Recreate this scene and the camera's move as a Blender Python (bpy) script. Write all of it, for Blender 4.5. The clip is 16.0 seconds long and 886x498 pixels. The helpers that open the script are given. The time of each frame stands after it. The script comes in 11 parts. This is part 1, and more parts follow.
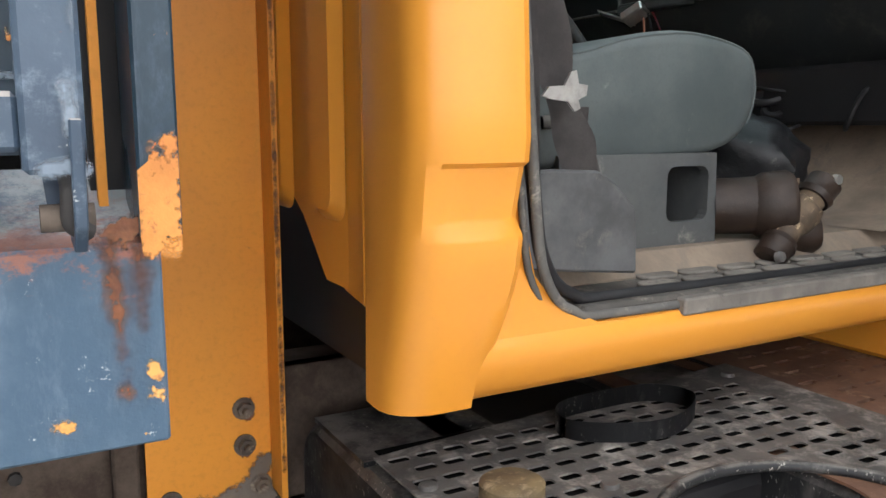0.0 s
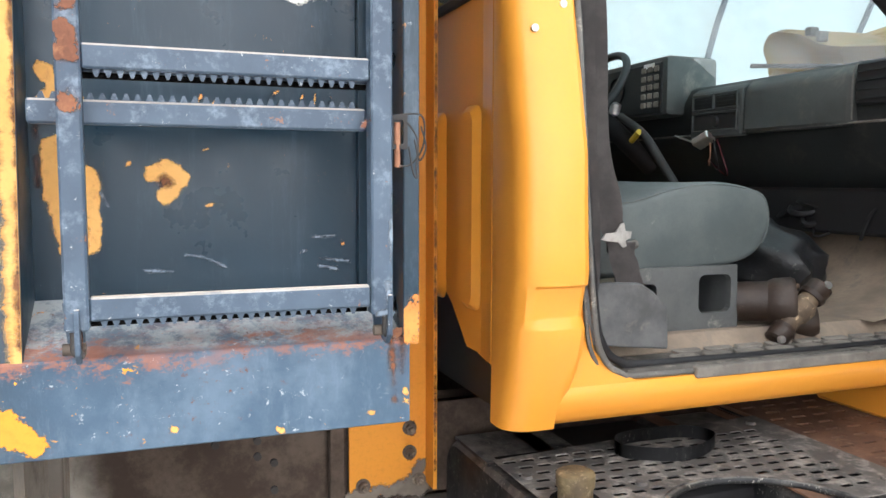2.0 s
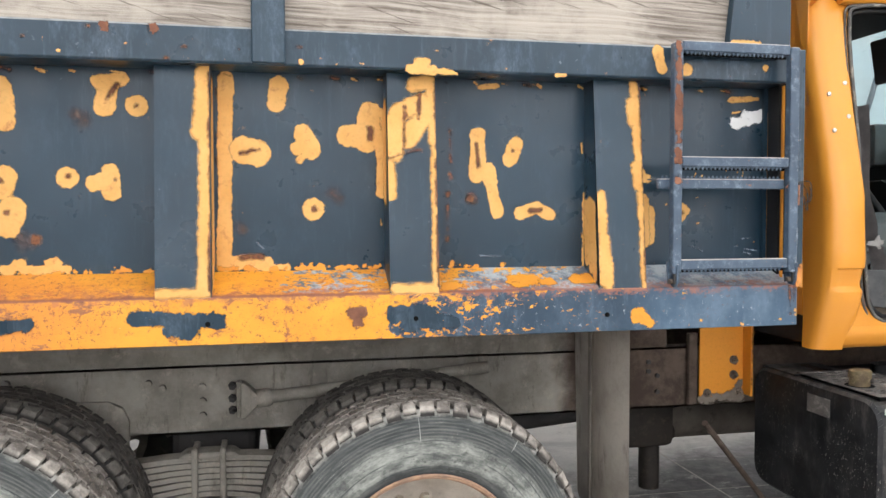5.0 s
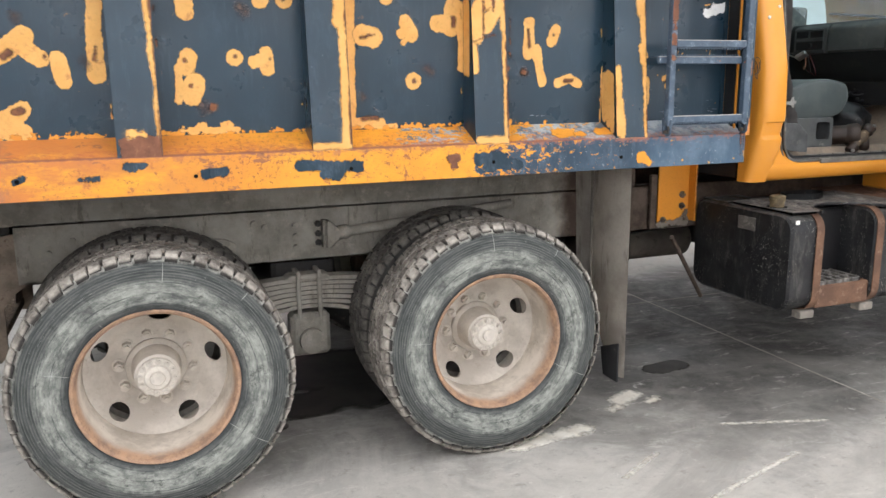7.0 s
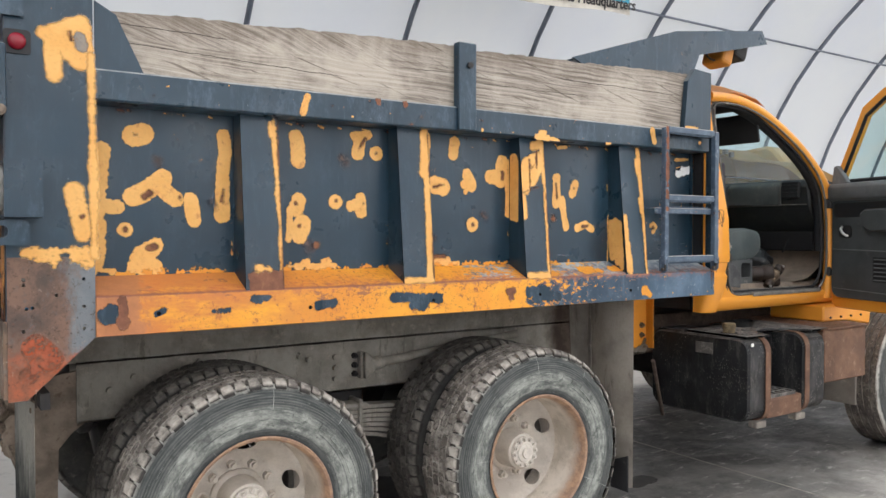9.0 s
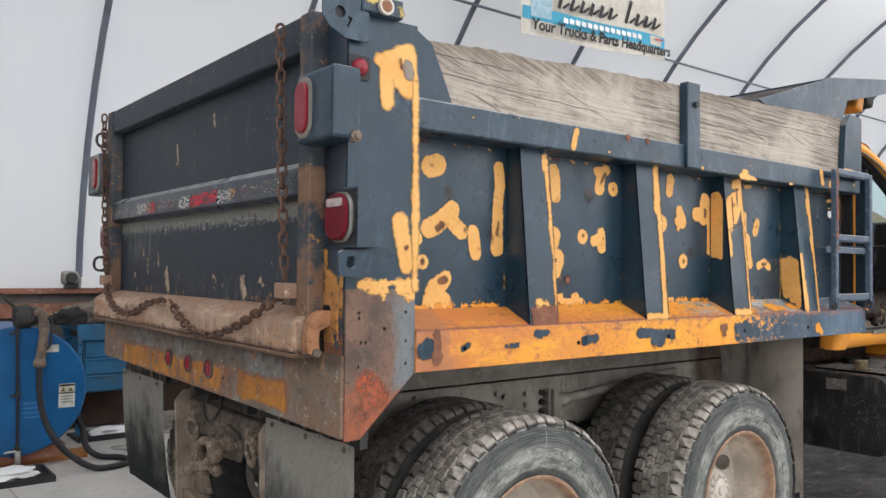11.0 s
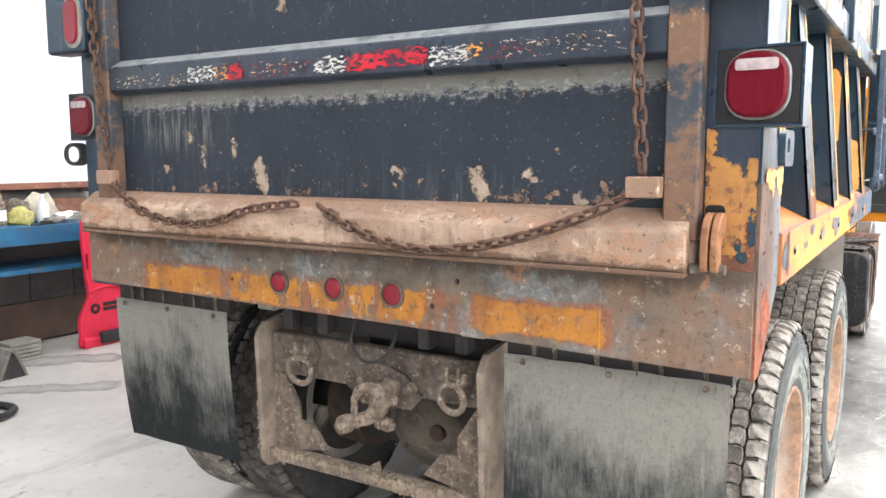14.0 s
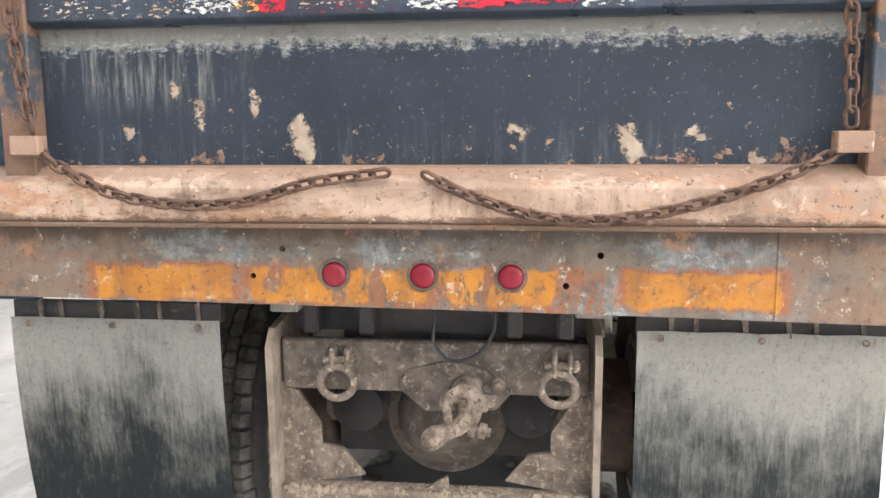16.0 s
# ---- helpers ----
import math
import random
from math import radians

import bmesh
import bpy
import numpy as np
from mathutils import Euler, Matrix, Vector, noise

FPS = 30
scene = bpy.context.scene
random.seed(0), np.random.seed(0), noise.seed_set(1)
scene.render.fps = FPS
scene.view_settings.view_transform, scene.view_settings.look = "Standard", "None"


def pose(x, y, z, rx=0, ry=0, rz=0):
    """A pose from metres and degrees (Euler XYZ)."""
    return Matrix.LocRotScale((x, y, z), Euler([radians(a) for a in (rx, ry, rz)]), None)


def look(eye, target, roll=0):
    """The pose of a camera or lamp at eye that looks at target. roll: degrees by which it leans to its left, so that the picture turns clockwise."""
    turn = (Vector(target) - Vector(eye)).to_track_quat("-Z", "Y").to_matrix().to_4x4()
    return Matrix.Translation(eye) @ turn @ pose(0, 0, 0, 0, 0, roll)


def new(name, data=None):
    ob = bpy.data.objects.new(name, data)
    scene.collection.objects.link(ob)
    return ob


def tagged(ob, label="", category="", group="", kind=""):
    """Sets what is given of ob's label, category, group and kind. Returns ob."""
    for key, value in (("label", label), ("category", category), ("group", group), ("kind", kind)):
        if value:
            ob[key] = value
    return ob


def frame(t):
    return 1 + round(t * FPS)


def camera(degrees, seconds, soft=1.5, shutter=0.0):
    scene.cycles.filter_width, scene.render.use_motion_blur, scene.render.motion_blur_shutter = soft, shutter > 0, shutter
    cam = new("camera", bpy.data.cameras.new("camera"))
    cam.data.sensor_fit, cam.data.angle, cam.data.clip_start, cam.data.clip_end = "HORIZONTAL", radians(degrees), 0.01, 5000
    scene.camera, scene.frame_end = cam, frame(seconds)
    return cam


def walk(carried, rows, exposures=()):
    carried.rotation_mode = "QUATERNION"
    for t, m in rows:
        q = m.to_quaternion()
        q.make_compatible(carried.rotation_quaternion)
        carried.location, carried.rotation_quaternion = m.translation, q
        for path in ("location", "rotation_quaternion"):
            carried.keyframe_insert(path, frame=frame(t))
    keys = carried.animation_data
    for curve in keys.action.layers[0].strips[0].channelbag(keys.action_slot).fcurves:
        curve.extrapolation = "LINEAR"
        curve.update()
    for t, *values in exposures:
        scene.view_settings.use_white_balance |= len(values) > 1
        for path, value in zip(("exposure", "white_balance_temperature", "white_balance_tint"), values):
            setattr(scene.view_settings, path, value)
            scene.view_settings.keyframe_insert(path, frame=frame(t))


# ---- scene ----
cam = camera(58.5, 16.0)
METRES, EYE, TILT, LEAN, TURN = 9.6, 1.475, 0.0, 0.0, -28.9
OX, OY = 3.42, -1.79
ROWS = [
    (0.0, -0.0002, 0.0002, -0.0005, -0.07, -8.74, 0.0),
    (0.5, -0.0024, -0.0152, 0.0015, 0.06, -12.37, -0.1),
    (1.0, 0.0048, -0.0296, 0.0067, 1.37, -9.08, -0.25),
    (1.5, 0.0123, -0.0459, 0.0128, 7.14, -5.74, -0.13),
    (2.0, 0.0053, -0.0717, 0.0173, 8.72, -4.96, -0.16),
    (2.5, -0.0145, -0.0988, 0.0196, 8.59, -4.22, -0.23),
    (3.0, -0.0406, -0.1165, 0.019, 8.51, -3.73, -0.13),
    (3.5, -0.054, -0.1386, 0.0184, 8.58, -2.99, -0.11),
    (4.0, -0.0584, -0.1754, 0.0161, 8.66, -2.5, -0.02),
    (4.5, -0.0552, -0.2086, 0.0162, 13.33, -2.48, 0.17),
    (5.0, -0.0558, -0.2447, 0.0163, 17.17, -2.47, 0.14),
    (5.2, -0.0628, -0.2564, 0.018, 17.2, -3.07, 0.2),
    (7.3, -0.1201, -0.3673, 0.0178, 4.51, -12.21, 0.05),
    (7.5, -0.1286, -0.3774, 0.0164, 1.86, -10.99, -0.13),
    (8.0, -0.155, -0.3946, 0.015, -0.77, -8.81, -0.01),
    (8.5, -0.1862, -0.4001, 0.0144, -1.93, -5.22, -0.09),
    (9.0, -0.217, -0.3961, 0.0152, -4.81, -1.31, -0.02),
    (9.5, -0.2484, -0.3862, 0.0168, -5.26, 1.49, -0.04),
    (9.7, -0.2613, -0.3848, 0.0149, -5.34, 2.19, -0.05),
    (11.8, -0.4013, -0.3624, 0.0111, -13.45, -1.75, 0.03),
    (12.0, -0.4119, -0.3562, 0.01, -14.0, -4.31, 0.0),
    (12.5, -0.4334, -0.3313, 0.0126, -15.67, -6.49, 0.01),
    (13.0, -0.462, -0.3097, 0.0119, -19.47, -6.57, -0.0),
    (13.5, -0.4853, -0.2842, 0.0123, -26.09, -6.58, 0.03),
    (14.0, -0.4978, -0.2502, 0.0129, -29.21, -6.68, 0.13),
    (14.5, -0.5178, -0.2243, 0.012, -35.71, -6.52, 0.13),
    (15.0, -0.5395, -0.1985, 0.0113, -46.82, -6.5, 0.17),
    (15.5, -0.5532, -0.1654, 0.0105, -49.55, -6.77, 0.26),
    (16.0, -0.5705, -0.1358, 0.0071, -54.17, -8.12, 0.33),
]
EXPOSURES = [(0.0, 1.78), (0.5, 1.88), (1.5, 2.15), (2.5, 2.12), (3.5, 1.82), (4.0, 1.72), (5.0, 1.6), (7.5, 1.52), (8.5, 1.48), (9.0, 1.30), (9.7, 1.15), (12.0, 1.82), (12.5, 2.12), (13.0, 2.24), (13.5, 2.40), (14.0, 2.54), (14.5, 2.64), (15.5, 2.66), (16.0, 2.92)]
walk(cam, [(t, pose(OX, OY, EYE, TILT, LEAN, TURN) @ pose(METRES * x, METRES * y, METRES * z, 90 + pitch, roll, yaw)) for t, x, y, z, yaw, pitch, roll in ROWS], EXPOSURES)

# ---- daylight: an overcast sky that shines through the white membrane and the open end ----
world = bpy.data.worlds.new("overcast")
scene.world = world
world.use_nodes = True
wn, wl = world.node_tree.nodes, world.node_tree.links
sky = wn.new("ShaderNodeTexSky")
sky.sky_type, sky.sun_disc = "NISHITA", False
sky.sun_elevation, sky.sun_rotation = radians(37), radians(180)
grey = wn.new("ShaderNodeHueSaturation")
grey.inputs["Saturation"].default_value = 0.12
wl.new(sky.outputs[0], grey.inputs["Color"])
wl.new(grey.outputs[0], wn["Background"].inputs[0])
wn["Background"].inputs[1].default_value = 0.085
sun = new("sun", bpy.data.lights.new("sun", "SUN"))
sun.data.energy, sun.data.angle, sun.data.color = 4.4, radians(14), (1.0, 0.97, 0.968)
sun.matrix_world = look((0, -20, 30), (0, -20 + 20 * math.cos(radians(37)), 30 - 20 * math.sin(radians(37))))

# ---- node materials ----


def S(r, g, b):
    """A colour from 0-255 screen values."""
    return tuple(min(0.86, 1.3 * ((c / 255 + 0.055) / 1.055) ** 2.4) for c in (r, g, b)) + (1.0,)


class Mat:
    """A small builder for node materials; textures lie in object space, which is world metres here."""

    def __init__(self, name, rough=0.6, metal=0.0, spec=0.4):
        self.m = bpy.data.materials.new(name)
        self.m.use_nodes = True
        self.n, self.l = self.m.node_tree.nodes, self.m.node_tree.links
        self.b = self.n["Principled BSDF"]
        self.b.inputs["Roughness"].default_value = rough
        self.b.inputs["Metallic"].default_value = metal
        self.b.inputs["Specular IOR Level"].default_value = spec
        self.co = self.n.new("ShaderNodeTexCoord").outputs["Object"]

    def put(self, socket, v):
        if isinstance(v, bpy.types.NodeSocket):
            self.l.new(v, socket)
        else:
            socket.default_value = v

    def coords(self, scale=(1, 1, 1), shift=(0, 0, 0)):
        k = self.n.new("ShaderNodeMapping")
        self.l.new(self.co, k.inputs[0])
        k.inputs["Scale"].default_value, k.inputs["Location"].default_value = scale, shift
        return k.outputs[0]

    def noise(self, scale, detail=4, rough=0.6, stretch=None, shift=(0, 0, 0), warp=0.0):
        k = self.n.new("ShaderNodeTexNoise")
        self.l.new(self.coords(stretch or (1, 1, 1), shift), k.inputs["Vector"])
        k.inputs["Scale"].default_value, k.inputs["Detail"].default_value = scale, detail
        k.inputs["Roughness"].default_value, k.inputs["Distortion"].default_value = rough, warp
        return k.outputs["Fac"]

    def axis(self, which):
        k = self.n.new("ShaderNodeSeparateXYZ")
        self.l.new(self.co, k.inputs[0])
        return k.outputs[which]

    def up(self):
        """How far a face looks upward, where dust settles."""
        k = self.n.new("ShaderNodeSeparateXYZ")
        self.l.new(self.n.new("ShaderNodeNewGeometry").outputs["Normal"], k.inputs[0])
        return k.outputs[2]

    def math(self, op, a, b=0.0, clamp=False):
        k = self.n.new("ShaderNodeMath")
        k.operation, k.use_clamp = op, clamp
        self.put(k.inputs[0], a), self.put(k.inputs[1], b)
        return k.outputs[0]

    def span(self, v, lo, hi, a=0.0, b=1.0):
        """Maps lo..hi onto a..b, smoothly and clamped."""
        k = self.n.new("ShaderNodeMapRange")
        k.interpolation_type = "SMOOTHSTEP"
        self.put(k.inputs["Value"], v)
        for key, val in zip(("From Min", "From Max", "To Min", "To Max"), (lo, hi, a, b)):
            self.put(k.inputs[key], val)
        return k.outputs[0]

    def mix(self, f, a, b):
        k = self.n.new("ShaderNodeMix")
        k.data_type = "RGBA"
        self.put(k.inputs[0], f), self.put(k.inputs[6], a), self.put(k.inputs[7], b)
        return k.outputs[2]

    def color(self, v):
        self.put(self.b.inputs["Base Color"], v)
        return self

    def rough(self, v):
        self.put(self.b.inputs["Roughness"], v)
        return self

    def bump(self, height, strength=0.3, dist=0.002):
        k = self.n.new("ShaderNodeBump")
        k.inputs["Strength"].default_value, k.inputs["Distance"].default_value = strength, dist
        self.put(k.inputs["Height"], height)
        self.l.new(k.outputs[0], self.b.inputs["Normal"])
        return self


def worn(name, base, other, grain=90, big=3, rough=0.5, spec=0.4, dirt=None, dirt_at=(0.52, 0.72), bump=0.15, metal=0.0, streak=None, speck=0.25):
    """Paint, metal or plastic: two tones in large patches, fine grain, and dirt or dust where the noise is high."""
    k = Mat(name, rough, metal, spec)
    c = k.mix(k.span(k.noise(big, 5, 0.6), 0.35, 0.68), base, other)
    fine = k.noise(grain, 3, 0.7)
    c = k.mix(k.span(fine, 0.45, 0.75, 0, speck), c, tuple(0.55 * v for v in base[:3]) + (1,))
    if dirt:
        f = k.noise(big * 2.7, 8, 0.72, stretch=streak, shift=(3.1, 7.7, 1.3), warp=0.4)
        c = k.mix(k.span(f, *dirt_at), c, dirt)
        k.rough(k.span(f, dirt_at[0], dirt_at[1], rough, min(1, rough + 0.3)))
    k.color(c)
    k.bump(fine, bump, 0.002)
    return k.m


def ragged(material, grain=55, reach=0.022, soft=0.002, level=0.75, along=(1, 1, 1)):
    """Wears a thin coat away along its rim: the mesh carries its depth inside the rim as an attribute."""
    n, l = material.node_tree.nodes, material.node_tree.links
    inside = n.new("ShaderNodeAttribute")
    inside.attribute_name = "inside"
    co = n.new("ShaderNodeTexCoord")
    total = inside.outputs["Fac"]
    for scale, share in ((grain, reach), (grain * 4.5, reach * 0.5)):
        k = n.new("ShaderNodeTexNoise")
        k.inputs["Scale"].default_value, k.inputs["Detail"].default_value = scale, 4
        way = n.new("ShaderNodeMapping")
        way.inputs["Scale"].default_value = along
        l.new(co.outputs["Object"], way.inputs[0])
        l.new(way.outputs[0], k.inputs["Vector"])
        m = n.new("ShaderNodeMath")
        m.operation = "MULTIPLY_ADD"
        l.new(k.outputs["Fac"], m.inputs[0])
        m.inputs[1].default_value = share
        l.new(total, m.inputs[2])
        total = m.outputs[0]
    cut = n.new("ShaderNodeMapRange")
    cut.inputs["From Min"].default_value, cut.inputs["From Max"].default_value = level * reach - soft, level * reach + soft
    l.new(total, cut.inputs["Value"])
    clear, mixer = n.new("ShaderNodeBsdfTransparent"), n.new("ShaderNodeMixShader")
    l.new(cut.outputs[0], mixer.inputs[0])
    l.new(clear.outputs[0], mixer.inputs[1])
    l.new(n["Principled BSDF"].outputs[0], mixer.inputs[2])
    l.new(mixer.outputs[0], n["Material Output"].inputs["Surface"])
    return material


RUST = S(122, 74, 52)
SLATE, SLATE2 = S(27, 48, 61), S(21, 40, 52)
ORANGE, ORANGE2 = (0.80, 0.335, 0.042, 1), (0.77, 0.31, 0.037, 1)
PRIMER, PRIMER2 = (0.76, 0.42, 0.13, 1), (0.70, 0.36, 0.095, 1)


def slate_paint(name, dusty, base=None, base2=None):
    k = Mat(name, 0.42, 0, 0.45)
    c = k.mix(k.span(k.noise(1.6, 4), 0.3, 0.7), base or SLATE, base2 or SLATE2)
    c = k.mix(k.span(k.noise(7, 9, 0.8, stretch=(1, 1, 0.5)), 0.50, 0.74, 0, 0.8 * dusty), c, S(92, 108, 124))
    c = k.mix(k.span(k.noise(30, 9, 0.8, stretch=(1, 1, 0.12), shift=(7, 7, 7)), 0.52, 0.70, 0, 0.05 + 0.3 * dusty), c, S(108, 122, 134))
    c = k.mix(k.span(k.noise(9, 9, 0.8, shift=(4, 4, 0)), 0.58, 0.76, 0, 0.5), c, S(30, 38, 50))
    chip = k.noise(52, 6, 0.75)
    c = k.mix(k.math("MULTIPLY", k.span(chip, 0.67 - 0.03 * dusty, 0.70 - 0.03 * dusty, 0, 0.75), k.span(k.noise(3.2, 4, 0.6, shift=(9, 0, 2)), 0.50, 0.60)), c, S(140, 150, 156))
    rusty = k.noise(21, 8, 0.78, shift=(5, 2, 9))
    c = k.mix(k.span(rusty, 0.675 - 0.02 * dusty, 0.685 - 0.02 * dusty), c, S(176, 124, 70))
    c = k.mix(k.span(rusty, 0.69 - 0.02 * dusty, 0.71 - 0.02 * dusty), c, RUST)
    c = k.mix(k.math("MULTIPLY", k.span(k.up(), 0.45, 0.8, 0, 0.85), k.span(k.noise(12, 8, 0.75, shift=(2, 5, 5)), 0.30, 0.55, 0.3, 1)), c, S(150, 152, 150))
    k.color(c)
    k.rough(k.span(k.noise(7, 5), 0.3, 0.8, 0.26, 0.48))
    k.bump(k.noise(60, 4), 0.1, 0.002)
    return k.m


def rail_paint():
    """The lower rail and its shelf: orange undercoat laid bare at the rear, slate topcoat at the front, rust along the weld."""
    k = Mat("worn_rail_paint", 0.5, 0, 0.4)
    x, z = k.axis(0), k.axis(2)
    slate = k.mix(k.span(k.noise(6, 7, 0.7), 0.40, 0.72, 0, 0.6), k.mix(k.span(x, 2.85, 3.05), S(36, 54, 69), S(58, 79, 97)), k.mix(k.span(x, 2.85, 3.05), S(70, 87, 102), S(98, 116, 132)))
    slate = k.mix(k.span(k.noise(24, 9, 0.8, stretch=(1, 1, 0.3)), 0.50, 0.70, 0, 0.4), slate, S(100, 116, 132))
    slate = k.mix(k.span(k.noise(48, 8, 0.8, shift=(4, 1, 1)), 0.62, 0.64, 0, 0.8), slate, S(176, 182, 184))
    shelf = k.span(z, 1.395, 1.405)
    dusty = k.math("MULTIPLY", k.span(k.noise(11, 9, 0.8, stretch=(1, 1, 0.5)), 0.42, 0.58, 0.15, 0.95), shelf)
    slate = k.mix(dusty, slate, S(156, 162, 164))
    orange = k.mix(k.span(k.noise(3, 5), 0.35, 0.7), (0.80, 0.37, 0.035, 1), (0.72, 0.28, 0.028, 1))
    orange = k.mix(k.span(k.noise(26, 9, 0.78), 0.56, 0.64), orange, S(132, 78, 52))
    orange = k.mix(k.math("MULTIPLY", k.span(k.noise(60, 7, 0.8, shift=(1, 1, 5)), 0.55, 0.62, 0, 0.9), k.span(k.noise(4, 5, 0.6, shift=(8, 3, 5)), 0.46, 0.56)), orange, S(104, 66, 48))
    flakes = k.noise(42, 8, 0.68, stretch=(0.7, 1, 1.1), warp=0.3)
    clouds = k.noise(3.4, 6, 0.6, stretch=(0.6, 1, 1.4), shift=(2, 9, 4))
    low = k.math("ADD", k.span(x, 2.02, 2.18, 0.31, 0.47), k.span(x, 2.2, 3.0, 0.0, 0.14))
    high = k.math("ADD", k.span(x, 1.66, 1.90, 0.31, 0.485), k.span(x, 2.25, 2.95, 0.0, 0.12))
    lean = k.math("ADD", k.math("MULTIPLY", high, shelf), k.math("MULTIPLY", low, k.math("SUBTRACT", 1.0, shelf)))
    f = k.math("SUBTRACT", k.math("ADD", k.math("MULTIPLY", flakes, 0.62), k.math("MULTIPLY", clouds, 0.38)), lean)
    c = k.mix(k.span(f, -0.003, 0.003), slate, orange)
    seam = k.math("ABSOLUTE", k.math("SUBTRACT", z, 1.398))
    band = k.math("SUBTRACT", k.noise(34, 9, 0.8, stretch=(0.6, 1, 1), shift=(1, 4, 6)), k.math("MULTIPLY", seam, 5.0))
    c = k.mix(k.math("MULTIPLY", k.span(band, 0.40, 0.52, 0, 0.75), k.span(k.noise(2.2, 3, shift=(3, 3, 8)), 0.36, 0.48)), c, k.mix(k.noise(60, 5, 0.8), S(112, 74, 58), S(172, 106, 74)))
    hot = k.math("MULTIPLY", k.span(k.noise(5, 8, 0.7, stretch=(0.5, 1, 1.6), shift=(6, 6, 6)), 0.32, 0.52, 0, 0.95), k.span(x, 1.6, 0.5))
    c = k.mix(hot, c, k.mix(k.noise(25, 6, 0.75), (0.64, 0.20, 0.035, 1), (0.42, 0.16, 0.06, 1)))
    blot = k.math("ADD", k.noise(15, 8, 0.7, stretch=(0.7, 1, 1.4), shift=(3, 8, 8), warp=0.3), k.span(seam, 0.0, 0.06, 0.06, 0.0))
    c = k.mix(k.math("MULTIPLY", k.span(blot, 0.62, 0.66, 0, 0.9), k.span(x, 2.3, 2.1)), c, k.mix(k.noise(60, 5, 0.8), S(104, 70, 54), S(146, 92, 66)))
    grit = k.math("MULTIPLY", k.math("MULTIPLY", shelf, k.span(z, 1.462, 1.402, 0.0, 1.0)), k.span(x, 2.6, 1.7, 0.25, 0.65))
    c = k.mix(k.math("MULTIPLY", grit, k.span(k.noise(46, 8, 0.8, stretch=(0.5, 1, 1), shift=(4, 9, 2)), 0.47, 0.60)), c, k.mix(k.noise(70, 5, 0.8), S(128, 66, 44), S(178, 96, 60)))
    end = k.math("ADD", x, k.math("MULTIPLY", k.math("SUBTRACT", k.noise(9, 8, 0.75, shift=(7, 2, 3)), 0.5), 0.30))
    c = k.mix(k.span(end, 0.44, 0.40, 0, 0.9), c, k.mix(k.noise(30, 7, 0.8, shift=(3, 1, 7)), S(116, 76, 54), S(176, 116, 74)))
    line = k.math("ADD", seam, k.math("MULTIPLY", k.math("SUBTRACT", k.noise(20, 8, 0.75, shift=(2, 2, 9)), 0.5), 0.016))
    c = k.mix(k.math("MULTIPLY", k.span(line, 0.006, 0.001, 0, 0.9), k.span(x, 2.9, 2.3)), c, S(116, 70, 56))
    c = k.mix(k.math("MULTIPLY", k.span(k.noise(70, 5, 0.8), 0.60, 0.66), k.span(k.noise(3, 3), 0.45, 0.6)), c, S(94, 60, 46))
    c = k.mix(k.span(k.noise(55, 5, 0.8, shift=(3, 6, 2)), 0.70, 0.72), c, S(206, 200, 188))
    k.color(c)
    k.bump(k.noise(45, 6, 0.7), 0.4, 0.003)
    return k.m


def beam_paint():
    """Gate beam: chalky red-oxide face, orange and brown scale breaking through, black scabs along its lower bend."""
    k = Mat("faded_red_oxide", 0.75, 0, 0.3)
    z = k.axis(2)
    c = k.mix(k.span(k.noise(3.2, 8, 0.7, warp=0.6), 0.36, 0.62), S(168, 144, 125), S(136, 114, 98))
    c = k.mix(k.span(k.noise(6, 9, 0.75, stretch=(1, 0.5, 1.3), shift=(4, 1, 3)), 0.52, 0.62, 0, 0.85), c, S(148, 110, 84))
    c = k.mix(k.span(k.noise(9, 9, 0.8, stretch=(1, 0.5, 1.5), shift=(1, 6, 2)), 0.54, 0.64, 0, 0.8), c, S(104, 90, 78))
    c = k.mix(k.span(k.noise(14, 9, 0.78, stretch=(1, 1, 0.3), shift=(2, 2, 7)), 0.50, 0.66, 0, 0.5), c, S(84, 66, 54))
    ragged_z = k.math("ADD", z, k.math("MULTIPLY", k.math("SUBTRACT", k.noise(17, 9, 0.8, stretch=(1, 0.45, 1), shift=(8, 2, 8)), 0.5), 0.13))
    c = k.mix(k.span(ragged_z, 1.352, 1.336, 0, 0.85), c, k.mix(k.noise(40, 7, 0.8), S(58, 46, 39), S(104, 80, 64)))
    c = k.mix(k.span(ragged_z, 1.432, 1.446, 0, 0.7), c, k.mix(k.noise(24, 8, 0.8), S(96, 78, 66), S(146, 114, 92)))
    c = k.mix(k.span(k.noise(20, 9, 0.8, shift=(8, 3, 7)), 0.58, 0.66, 0, 0.75), c, S(198, 174, 152))
    c = k.mix(k.span(k.noise(52, 8, 0.8), 0.57, 0.64, 0, 0.85), c, S(52, 40, 34))
    k.color(c)
    k.bump(k.noise(48, 8, 0.78), 0.6, 0.004)
    return k.m


